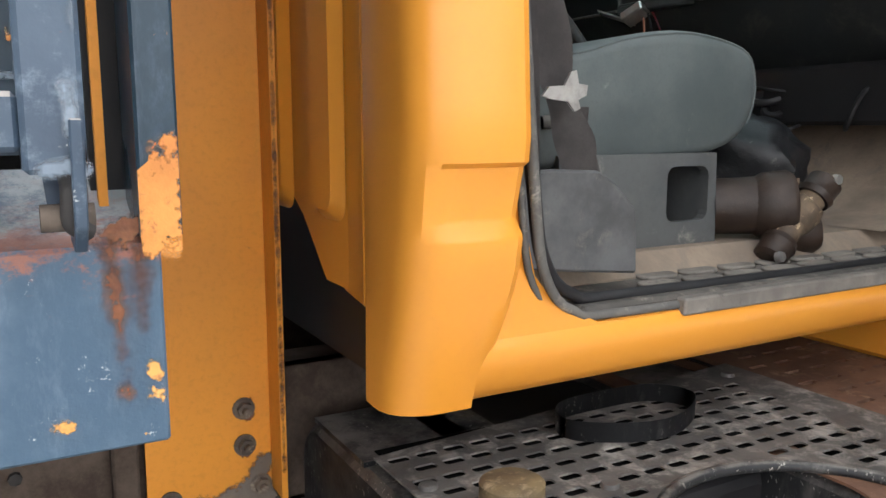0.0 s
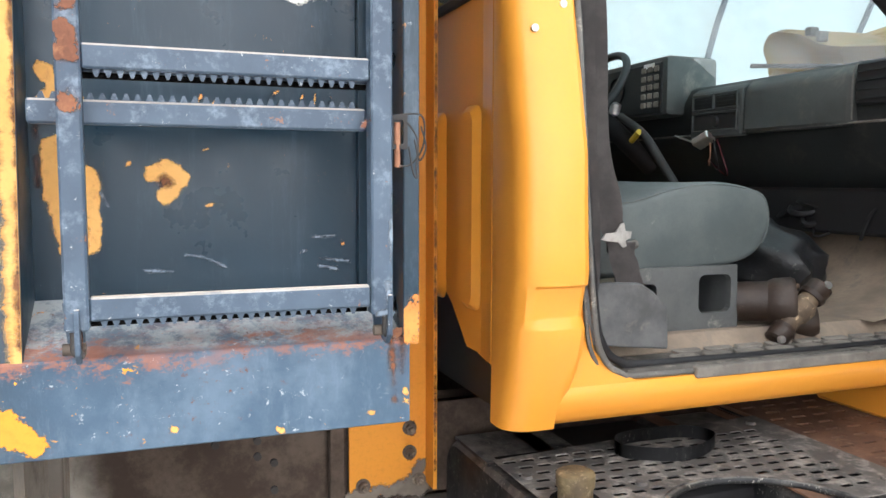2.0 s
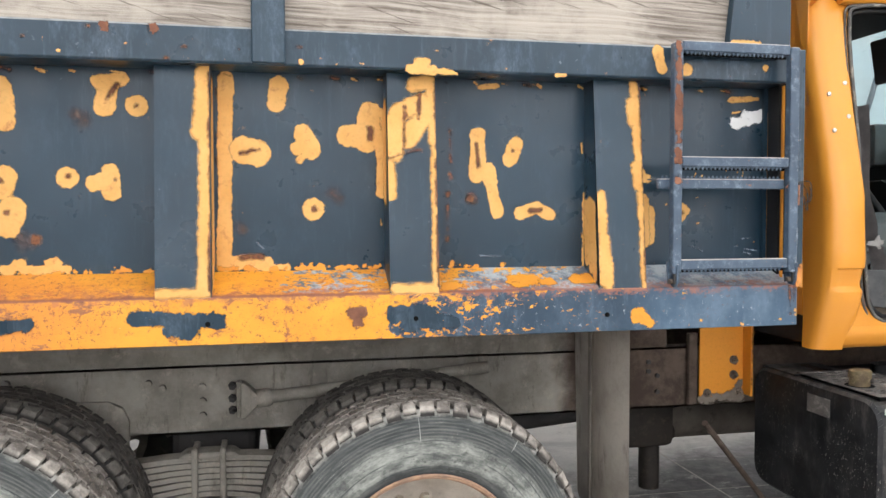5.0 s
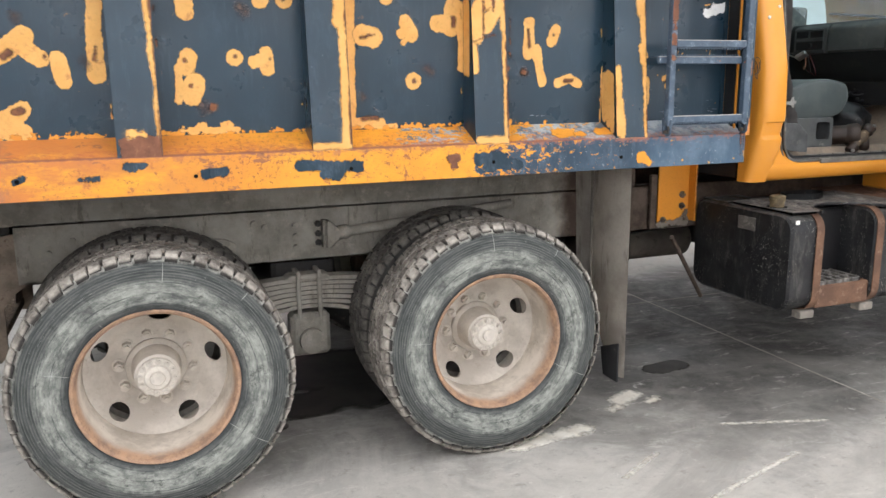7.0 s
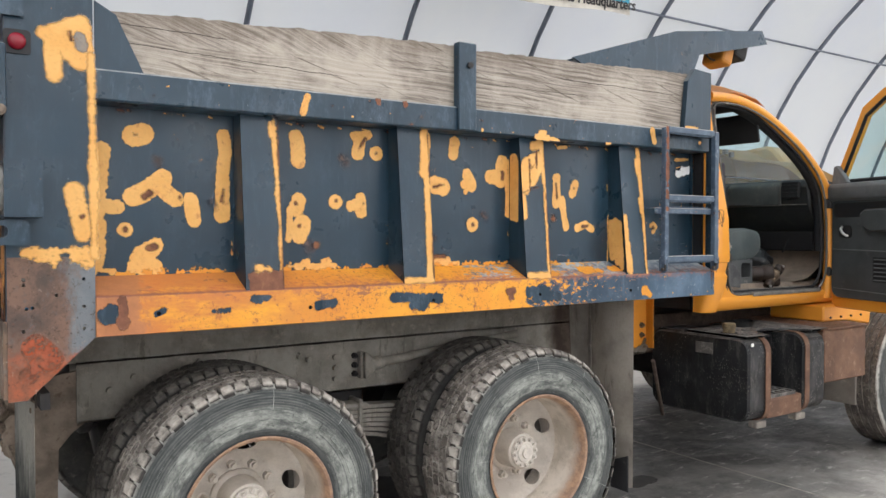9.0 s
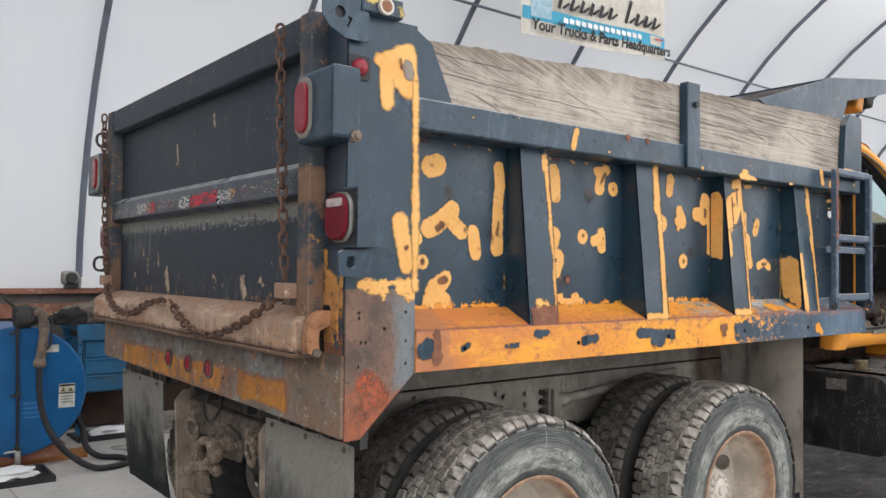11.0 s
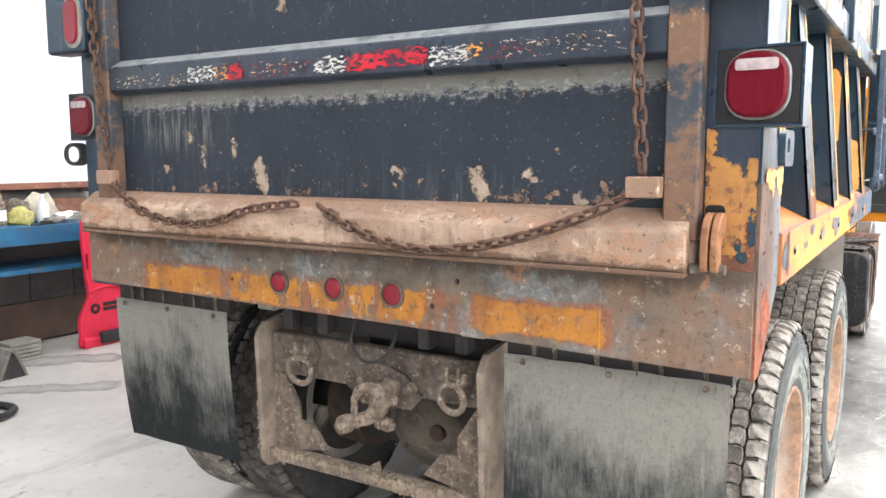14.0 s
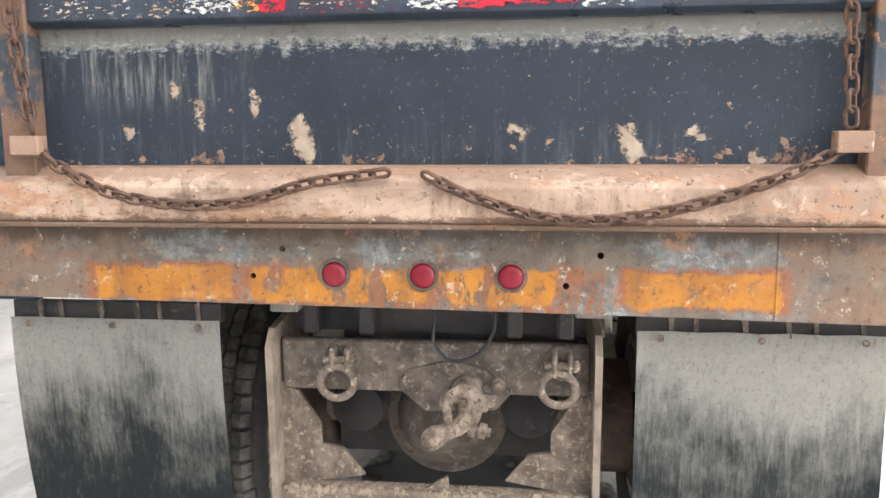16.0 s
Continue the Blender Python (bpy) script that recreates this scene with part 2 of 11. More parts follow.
def gate_paint():
    """Tailgate sheet: dark slate, a band of grey road dust under the middle rib, pale runs and rust chips."""
    k = Mat("streaked_gate_paint", 0.55, 0, 0.35)
    y, z = k.axis(1), k.axis(2)
    c = k.mix(k.span(k.noise(2.4, 5), 0.35, 0.7), S(36, 43, 52), S(28, 34, 42))
    runs = k.noise(22, 9, 0.75, stretch=(1, 1, 0.10))
    low = k.span(z, 1.66, 1.48, 0, 0.10)
    c = k.mix(k.span(k.math("ADD", runs, low), 0.58, 0.78, 0, 0.3), c, S(92, 96, 99))
    rag = k.math("ADD", z, k.math("MULTIPLY", k.math("SUBTRACT", k.noise(26, 9, 0.75), 0.5), 0.16))
    c = k.mix(k.span(rag, 1.765, 1.785, 0, 0.92), c, k.mix(k.noise(14, 6, 0.7), S(87, 87, 81), S(118, 115, 108)))
    up = k.span(z, 1.86, 1.90)
    c = k.mix(up, c, k.mix(k.span(k.noise(20, 8, 0.75, stretch=(1, 1, 0.2), shift=(4, 4, 4)), 0.55, 0.78, 0, 0.6), S(34, 41, 50), S(92, 92, 90)))
    wash = k.math("MULTIPLY", k.span(y, 0.42, 0.55), k.span(z, 1.58, 1.70))
    c = k.mix(k.math("MULTIPLY", k.math("MULTIPLY", wash, k.span(z, 1.86, 1.82)), k.span(runs, 0.47, 0.66, 0, 0.7)), c, S(120, 119, 113))
    chips = k.noise(24, 8, 0.75, shift=(2, 2, 2))
    c = k.mix(k.span(k.math("ADD", chips, k.span(z, 1.62, 1.47, 0, 0.035)), 0.635, 0.65), c, S(134, 108, 84))
    c = k.mix(k.span(k.noise(60, 7, 0.8, shift=(6, 1, 2)), 0.60, 0.66, 0, 0.7), c, S(122, 124, 122))
    c = k.mix(k.span(k.noise(30, 8, 0.8, stretch=(1, 1, 0.5), shift=(3, 8, 2)), 0.63, 0.70, 0, 0.7), c, S(116, 104, 90))
    ice = k.math("MULTIPLY", k.span(rag, 1.752, 1.768), k.span(rag, 1.80, 1.785))
    c = k.mix(k.math("MULTIPLY", ice, k.span(k.noise(80, 5, 0.8, stretch=(1, 0.4, 1)), 0.48, 0.60, 0, 0.5)), c, S(150, 152, 150))
    c = k.mix(k.span(k.noise(18, 9, 0.8, shift=(1, 6, 2)), 0.54, 0.68, 0, 0.5), c, S(24, 27, 32))
    k.color(c)
    k.bump(k.noise(40, 6), 0.25, 0.002)
    return k.m


def apron_paint():
    """Rear apron: grey and tan scale, two fields of orange that held on, streaks of it between."""
    k = Mat("scaled_apron", 0.72, 0, 0.3)
    y, z = k.axis(1), k.axis(2)

    def field(a, b):
        return k.math("MULTIPLY", k.span(y, a, a + 0.02), k.span(y, b, b - 0.02))

    tan = k.mix(k.span(k.noise(5, 8, 0.7, warp=0.5), 0.38, 0.62), S(106, 95, 84), S(84, 76, 69))
    grey = k.mix(k.span(k.noise(34, 7, 0.75), 0.4, 0.65), S(94, 96, 96), S(124, 124, 121))
    c = k.mix(k.span(k.noise(4.5, 8, 0.72, stretch=(1, 0.6, 1.4), shift=(5, 2, 8)), 0.46, 0.56), tan, grey)
    c = k.mix(k.math("MULTIPLY", k.span(k.math("ABSOLUTE", y), 0.70, 0.98), k.span(k.noise(8, 7, 0.7), 0.3, 0.6)), c, S(112, 90, 74))
    paint = k.mix(k.span(k.noise(7, 6, 0.7), 0.4, 0.65), (0.47, 0.195, 0.03, 1), (0.34, 0.135, 0.028, 1))
    edge = k.math("MULTIPLY", k.math("SUBTRACT", k.noise(13, 9, 0.78), 0.5), 0.075)
    zz = k.math("ADD", z, edge)
    yy = k.math("ADD", y, edge)
    band = k.math("MULTIPLY", k.span(zz, 1.206, 1.198), k.span(zz, 1.108, 1.116))
    for a, b in ((0.515, 0.92), (-0.88, -0.50)):
        f = k.math("MULTIPLY", k.math("MULTIPLY", k.span(yy, a, a + 0.012), k.span(yy, b, b - 0.012)), band)
        c = k.mix(k.math("MULTIPLY", k.math("MULTIPLY", k.math("MULTIPLY", k.span(yy, a - 0.03, a), k.span(yy, b + 0.03, b)), k.math("MULTIPLY", k.span(zz, 1.225, 1.205), k.span(zz, 1.10, 1.115))), k.span(k.noise(16, 8, 0.75, shift=(6, 2, 3)), 0.38, 0.52, 0.2, 0.9)), c, S(128, 78, 52))
        c = k.mix(k.math("MULTIPLY", f, k.span(k.noise(15, 8, 0.78, stretch=(1, 0.5, 1), shift=(1, 8, 3)), 0.66, 0.54, 0.05, 0.95)), c, paint)
    drips = k.noise(15, 9, 0.78, stretch=(1, 1, 0.3), shift=(8, 1, 4))
    c = k.mix(k.math("MULTIPLY", k.math("MULTIPLY", field(-0.46, 0.52), k.span(zz, 1.23, 1.20)), k.span(drips, 0.44, 0.54, 0, 0.9)), c, k.mix(k.noise(40, 6, 0.8), S(92, 62, 46), S(146, 94, 62)))
    strokes = k.noise(13, 8, 0.7, stretch=(1, 1, 0.35), shift=(3, 1, 9))
    f = k.math("MULTIPLY", k.math("MULTIPLY", field(-0.34, 0.49), band), k.span(strokes, 0.475, 0.505))
    c = k.mix(f, c, paint)
    c = k.mix(k.span(k.noise(60, 7, 0.8), 0.54, 0.66, 0, 0.75), c, S(62, 49, 42))
    c = k.mix(k.span(k.math("ADD", z, k.math("MULTIPLY", k.math("SUBTRACT", k.noise(14, 9, 0.8, stretch=(1, 1, 0.25), shift=(4, 4, 2)), 0.5), 0.16)), 1.262, 1.300, 0, 0.75), c, S(66, 57, 50))
    c = k.mix(k.span(k.noise(6.5, 9, 0.78, shift=(7, 3, 5)), 0.58, 0.64, 0, 0.7), c, S(150, 108, 78))
    c = k.mix(k.span(k.noise(10, 9, 0.8, shift=(9, 9, 1)), 0.54, 0.64, 0, 0.7), c, S(72, 70, 68))
    c = k.mix(k.span(k.noise(16, 9, 0.8, stretch=(1, 1, 0.2), shift=(5, 9, 1)), 0.52, 0.68, 0, 0.55), c, S(86, 74, 63))
    c = k.mix(k.span(k.noise(22, 9, 0.8, shift=(5, 1, 3)), 0.575, 0.65, 0, 0.7), c, S(176, 168, 154))
    k.color(c)
    k.bump(k.noise(40, 8, 0.75), 0.45, 0.003)
    return k.m


def rusty_slate():
    k = Mat("slate_gone_to_rust", 0.65, 0, 0.35)
    z = k.axis(2)
    c = k.mix(k.span(k.noise(4, 6), 0.35, 0.7), S(44, 52, 60), S(64, 68, 72))
    f = k.math("ADD", k.noise(15, 9, 0.76, warp=0.3), k.math("ADD", k.span(z, 1.66, 1.56, 0, 0.14), k.math("MULTIPLY", k.span(z, 1.80, 1.83, 0, 0.16), k.span(z, 1.93, 1.90))))
    c = k.mix(k.span(f, 0.47, 0.62), c, k.mix(k.noise(50, 7, 0.8, shift=(1, 4, 1)), S(78, 60, 50), S(124, 96, 76)))
    c = k.mix(k.span(k.noise(18, 8, 0.75, shift=(2, 7, 1)), 0.60, 0.64), c, S(151, 110, 63))
    c = k.mix(k.span(k.noise(40, 6, 0.8, shift=(7, 1, 1)), 0.62, 0.68), c, S(63, 49, 41))
    c = k.mix(k.span(k.noise(30, 6, 0.8, shift=(3, 8, 8)), 0.655, 0.675), c, S(186, 178, 162))
    k.color(c)
    k.bump(k.noise(45, 7, 0.75), 0.45, 0.003)
    return k.m


def sidewall():
    """Tyre flank: pale dust smeared round over rubber, a darker ribbed band outside it, wiped streaks and radial scuffs."""
    k = Mat("dusty_sidewall", 0.82, 0, 0.3)
    x, z = k.axis(0), k.axis(2)
    r = k.math("SQRT", k.math("ADD", k.math("MULTIPLY", x, x), k.math("MULTIPLY", z, z)))
    angle = k.math("ARCTAN2", x, z)

    def round_noise(across, along, detail=8, rough=0.72, shift=0.0):
        v = k.n.new("ShaderNodeCombineXYZ")
        k.put(v.inputs[0], k.math("MULTIPLY", r, across)), k.put(v.inputs[1], k.math("MULTIPLY", angle, along)), k.put(v.inputs[2], shift)
        t = k.n.new("ShaderNodeTexNoise")
        k.l.new(v.outputs[0], t.inputs["Vector"])
        t.inputs["Scale"].default_value, t.inputs["Detail"].default_value, t.inputs["Roughness"].default_value = 1.0, detail, rough
        return t.outputs["Fac"]

    grime = k.noise(5, 9, 0.75, warp=0.3)
    c = k.mix(k.span(round_noise(60, 3.0), 0.36, 0.66), S(50, 53, 53), S(82, 84, 82))
    mid = k.math("MULTIPLY", k.span(k.math("ADD", r, k.math("MULTIPLY", grime, 0.03)), 0.335, 0.365), k.span(k.math("SUBTRACT", r, k.math("MULTIPLY", grime, 0.04)), 0.415, 0.385))
    dust = k.mix(k.span(round_noise(45, 5.0, shift=3.0), 0.34, 0.66), S(96, 99, 95), S(148, 150, 143))
    c = k.mix(k.math("MULTIPLY", mid, k.span(k.math("ADD", k.math("MULTIPLY", grime, 0.5), k.math("MULTIPLY", round_noise(24, 3.0, shift=7.0), 0.5)), 0.40, 0.54, 0.15, 0.95)), c, dust)
    wiped = k.math("MULTIPLY", k.span(k.noise(13, 9, 0.8, shift=(1, 7, 2)), 0.54, 0.66, 0, 0.75), k.span(r, 0.48, 0.44))
    c = k.mix(wiped, c, S(44, 46, 45))
    rings = k.math("SINE", k.math("MULTIPLY", r, 620.0))
    band = k.math("MULTIPLY", k.span(r, 0.418, 0.428), k.span(r, 0.486, 0.478))
    broken = k.span(round_noise(20, 4.0, shift=11.0), 0.40, 0.58, 0.1, 1)
    c = k.mix(k.math("MULTIPLY", k.math("MULTIPLY", k.span(rings, 0.3, 0.95, 0, 0.28), band), broken), c, S(118, 119, 112))
    c = k.mix(k.math("MULTIPLY", k.span(rings, -0.4, -0.95, 0, 0.35), band), c, S(40, 44, 47))
    for at in (0.332, 0.372, 0.414):
        edge = k.math("ABSOLUTE", k.math("SUBTRACT", r, at))
        c = k.mix(k.math("MULTIPLY", k.span(edge, 0.0028, 0.0010, 0, 0.7), broken), c, S(48, 52, 54))
    spoke = k.math("ABSOLUTE", k.math("SINE", k.math("ADD", k.math("MULTIPLY", angle, 4.5), k.math("MULTIPLY", k.noise(6, 2), 0.12))))
    c = k.mix(k.math("MULTIPLY", k.span(spoke, 0.018, 0.006, 0, 0.6), k.span(k.noise(5, 3, shift=(0, 3, 3)), 0.46, 0.56)), c, S(168, 170, 164))
    c = k.mix(k.math("MULTIPLY", k.span(round_noise(110, 2.2, 9, 0.75, 5.0), 0.60, 0.70, 0, 0.8), k.span(k.noise(4, 4, shift=(7, 7, 0)), 0.42, 0.60)), c, S(178, 180, 174))
    c = k.mix(k.span(k.noise(46, 8, 0.8), 0.60, 0.72, 0, 0.5), c, S(158, 160, 152))
    c = k.mix(k.span(r, 0.322, 0.306), c, S(52, 55, 57))
    c = k.mix(k.math("MULTIPLY", k.span(k.math("ADD", r, k.math("MULTIPLY", k.noise(30, 6, 0.75, shift=(6, 6, 6)), 0.03)), 0.496, 0.512), k.span(k.noise(12, 8, 0.75, shift=(2, 6, 6)), 0.26, 0.55, 0.2, 1)), c, S(166, 165, 158))
    c = k.mix(k.span(r, 0.502, 0.509), c, k.mix(k.span(k.noise(26, 8, 0.78, shift=(2, 2, 4)), 0.42, 0.62), S(42, 40, 38), S(84, 80, 75)))
    k.color(c)
    k.bump(k.math("ADD", k.noise(60, 5), k.math("MULTIPLY", k.math("MULTIPLY", rings, band), 0.3)), 0.35, 0.003)
    return k.m


def rubber(name, dusty=1.0):
    """Tread: pale dust on the running faces and bevels, darker towards the foot of each block."""
    k = Mat(name, 0.85, 0, 0.3)
    x, z = k.axis(0), k.axis(2)
    r = k.math("SQRT", k.math("ADD", k.math("MULTIPLY", x, x), k.math("MULTIPLY", z, z)))
    top = k.mix(k.span(k.noise(6, 9, 0.72, warp=0.4), 0.40, 0.66), S(78, 73, 68), S(118, 111, 103))
    top = k.mix(k.span(k.noise(34, 8, 0.8), 0.48, 0.62, 0, 0.8), top, S(54, 51, 48))
    top = k.mix(k.span(k.noise(44, 8, 0.8, shift=(2, 5, 3)), 0.55, 0.66, 0, 0.8 * dusty), top, S(168, 162, 152))
    # a low dusty value darkens the tread, painting shade onto the inner tyres
    top = k.mix(1.0 - dusty, top, S(38, 38, 38))
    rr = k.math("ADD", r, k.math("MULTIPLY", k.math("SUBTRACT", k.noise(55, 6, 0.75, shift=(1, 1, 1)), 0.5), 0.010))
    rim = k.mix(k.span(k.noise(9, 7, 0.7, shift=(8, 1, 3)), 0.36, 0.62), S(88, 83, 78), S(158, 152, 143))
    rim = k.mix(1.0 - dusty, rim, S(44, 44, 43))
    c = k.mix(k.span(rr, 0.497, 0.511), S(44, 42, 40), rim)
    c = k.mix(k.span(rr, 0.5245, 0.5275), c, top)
    k.color(c)
    k.bump(k.noise(80, 4), 0.4, 0.003)
    return k.m


def frame_dust():
    """Chassis steel: caked with pale road dust beside the wheels, bare brown ahead of the splash guard."""
    k = Mat("dusty_frame", 0.85, 0, 0.25)
    mud = k.mix(k.span(k.noise(4, 8, 0.7), 0.38, 0.64), S(138, 134, 126), S(112, 108, 101))
    mud = k.mix(k.span(k.noise(13, 9, 0.78), 0.52, 0.66, 0, 0.7), mud, S(154, 146, 135))
    mud = k.mix(k.span(k.noise(20, 9, 0.8, stretch=(1, 1, 0.25), shift=(2, 2, 2)), 0.54, 0.66, 0, 0.6), mud, S(78, 72, 66))
    bare = k.mix(k.span(k.noise(7, 9, 0.75), 0.4, 0.64), S(58, 48, 42), S(82, 72, 64))
    c = k.mix(k.span(k.math("ADD", k.axis(0), k.math("MULTIPLY", k.noise(6, 6), 0.3)), 3.05, 3.2), mud, bare)
    k.color(c)
    k.bump(k.noise(50, 6, 0.75), 0.35, 0.003)
    return k.m


def tank_black():
    """Black plastic and paint, greyed by dust and spotted with dried pale drips."""
    k = Mat("dusty_black_tank", 0.42, 0, 0.4)
    c = k.mix(k.span(k.noise(5, 6, 0.65), 0.36, 0.66), S(20, 21, 23), S(34, 35, 37))
    c = k.mix(k.span(k.noise(13, 9, 0.75, stretch=(1, 1, 0.3)), 0.50, 0.72, 0, 0.45), c, S(104, 100, 95))
    c = k.mix(k.math("MULTIPLY", k.span(k.noise(130, 4, 0.75, stretch=(1, 1, 0.5)), 0.60, 0.65, 0, 0.75), k.span(k.noise(4, 4, 0.6, shift=(3, 3, 1)), 0.42, 0.58)), c, S(172, 168, 160))
    c = k.mix(k.span(k.noise(30, 7, 0.8, shift=(6, 2, 2)), 0.66, 0.70, 0, 0.7), c, S(112, 82, 64))
    c = k.mix(k.math("MULTIPLY", k.span(k.up(), 0.5, 0.9, 0, 0.7), k.span(k.noise(16, 8, 0.75, shift=(2, 5, 5)), 0.36, 0.60, 0.1, 1)), c, S(112, 109, 104))
    k.color(c)
    k.rough(k.span(k.noise(9, 6), 0.3, 0.7, 0.32, 0.62))
    k.bump(k.noise(70, 5, 0.7), 0.2, 0.002)
    return k.m


def rim_flange():
    """Wheel barrel: pale dust inside, rust brown towards the outer lip."""
    k = Mat("rusty_flange", 0.75, 0, 0.3)
    y = k.axis(1)
    pale = k.mix(k.span(k.noise(6, 8, 0.7), 0.38, 0.64), S(190, 181, 169), S(158, 149, 137))
    rust = k.mix(k.span(k.noise(12, 8, 0.75), 0.38, 0.62), S(116, 90, 74), S(160, 126, 99))
    f = k.math("ADD", y, k.math("MULTIPLY", k.math("SUBTRACT", k.noise(7, 8, 0.72, shift=(3, 3, 3)), 0.5), 0.09))
    c = k.mix(k.span(f, -0.03, -0.115, 0, 0.92), pale, rust)
    c = k.mix(k.span(k.noise(50, 7, 0.8), 0.58, 0.7, 0, 0.6), c, S(92, 76, 66))
    k.color(c)
    k.bump(k.noise(60, 6, 0.75), 0.35, 0.002)
    return k.m


def flap_rubber():
    """Mud flap: black rubber, dry grey mud thrown on its upper half, thinning out in runs."""
    k = Mat("muddy_flap", 0.8, 0, 0.3)
    y, z = k.axis(1), k.axis(2)
    runs = k.math("ADD", k.math("MULTIPLY", k.noise(16, 9, 0.78, stretch=(1, 1, 0.22)), 0.6), k.math("MULTIPLY", k.noise(90, 7, 0.8, stretch=(1, 1, 0.12)), 0.4))
    cloud = k.noise(3.2, 6, 0.6)
    level = k.math("ADD", k.math("ADD", z, k.math("MULTIPLY", k.math("SUBTRACT", runs, 0.5), 0.9)), k.math("MULTIPLY", k.math("SUBTRACT", cloud, 0.5), 0.8))
    mud = k.mix(k.noise(26, 8, 0.78), S(134, 132, 125), S(172, 169, 160))
    mud = k.mix(k.span(k.noise(90, 6, 0.8, shift=(3, 3, 3)), 0.52, 0.66, 0, 0.6), mud, S(100, 99, 94))
    c = k.mix(k.span(level, 0.54, 0.95), S(46, 50, 51), mud)
    c = k.mix(k.span(k.noise(60, 7, 0.8, stretch=(1, 1, 0.3)), 0.54, 0.68, 0, 0.35), c, S(128, 130, 126))
    c = k.mix(k.span(k.noise(46, 8, 0.8, stretch=(1, 1, 0.35), shift=(4, 4, 4)), 0.55, 0.68, 0, 0.4), c, S(58, 60, 60))
    k.color(c)
    k.bump(k.noise(50, 6), 0.25, 0.003)
    return k.m


def plank_wood():
    """Silvered timber: grain that runs slantwise in the upper half and level below, long splits, rain-dark stains from the top."""
    k = Mat("weathered_wood", 0.88, 0, 0.2)
    x, z = k.axis(0), k.axis(2)

    def grain(slope, across, along, shift, detail=7, rough=0.7):
        v = k.n.new("ShaderNodeCombineXYZ")
        bend = k.math("MULTIPLY", k.noise(3.0, 3, 0.5, stretch=(0.6, 1, 1), shift=(shift, 0, 0)), 0.06)
        up = k.math("ADD", k.math("ADD", z, k.math("MULTIPLY", x, slope)), bend)
        k.put(v.inputs[0], k.math("MULTIPLY", x, along)), k.put(v.inputs[1], k.math("MULTIPLY", up, across)), k.put(v.inputs[2], shift)
        t = k.n.new("ShaderNodeTexNoise")
        k.l.new(v.outputs[0], t.inputs["Vector"])
        t.inputs["Scale"].default_value, t.inputs["Detail"].default_value, t.inputs["Roughness"].default_value = 1.0, detail, rough
        return t.outputs["Fac"]

    share = k.span(k.math("ADD", z, k.math("MULTIPLY", k.noise(1.6, 3, 0.5, shift=(2, 0, 4)), 0.22)), 2.375, 2.425)
    share = k.math("MULTIPLY", share, k.span(x, 1.75, 1.2))
    level, slant = grain(0.03, 95, 2.2, 1.0), grain(0.36, 85, 3.0, 5.0)
    g = k.math("ADD", k.math("MULTIPLY", slant, share), k.math("MULTIPLY", level, k.math("SUBTRACT", 1.0, share)))
    c = k.mix(k.span(g, 0.36, 0.62), S(96, 88, 80), S(156, 148, 138))
    c = k.mix(k.span(grain(0.03, 330, 5.0, 8.0, 5), 0.46, 0.66, 0, 0.45), c, S(106, 98, 90))
    c = k.mix(k.span(k.noise(2.2, 7, 0.7, shift=(5, 0, 1)), 0.44, 0.62, 0, 0.6), c, S(172, 164, 152))
    top = k.math("SUBTRACT", z, k.math("MULTIPLY", x, 0.045))
    stain = k.math("ADD", top, k.math("MULTIPLY", k.math("SUBTRACT", k.noise(7, 9, 0.78, stretch=(1, 1, 0.3), shift=(1, 1, 6)), 0.5), 0.34))
    c = k.mix(k.span(stain, 2.25, 2.40, 0, 0.62), c, S(92, 82, 72))
    c = k.mix(k.span(grain(0.30, 60, 2.0, 12.0, 4), 0.60, 0.64, 0, 0.7), c, S(72, 64, 57))
    for at, tilt, x0, x1 in ((2.338, -0.01, 0.28, 0.78), (2.285, -0.035, 0.30, 1.25), (2.30, 0.01, 1.45, 1.78), (2.29, 0.0, 1.85, 2.6), (2.36, 0.0, 2.3, 3.3)):
        line = k.math("ADD", k.math("SUBTRACT", k.math("SUBTRACT", z, at), k.math("MULTIPLY", x, tilt)), k.math("MULTIPLY", k.math("SUBTRACT", k.noise(5, 6, 0.7, shift=(at, 0, 3)), 0.5), 0.022))
        c = k.mix(k.math("MULTIPLY", k.span(k.math("ABSOLUTE", line), 0.0022, 0.0010, 0, 0.9), k.math("MULTIPLY", k.span(x, x0, x0 + 0.1), k.span(x, x1, x1 - 0.1))), c, S(48, 42, 38))
    k.color(c)
    k.bump(g, 0.7, 0.004)
    return k.m


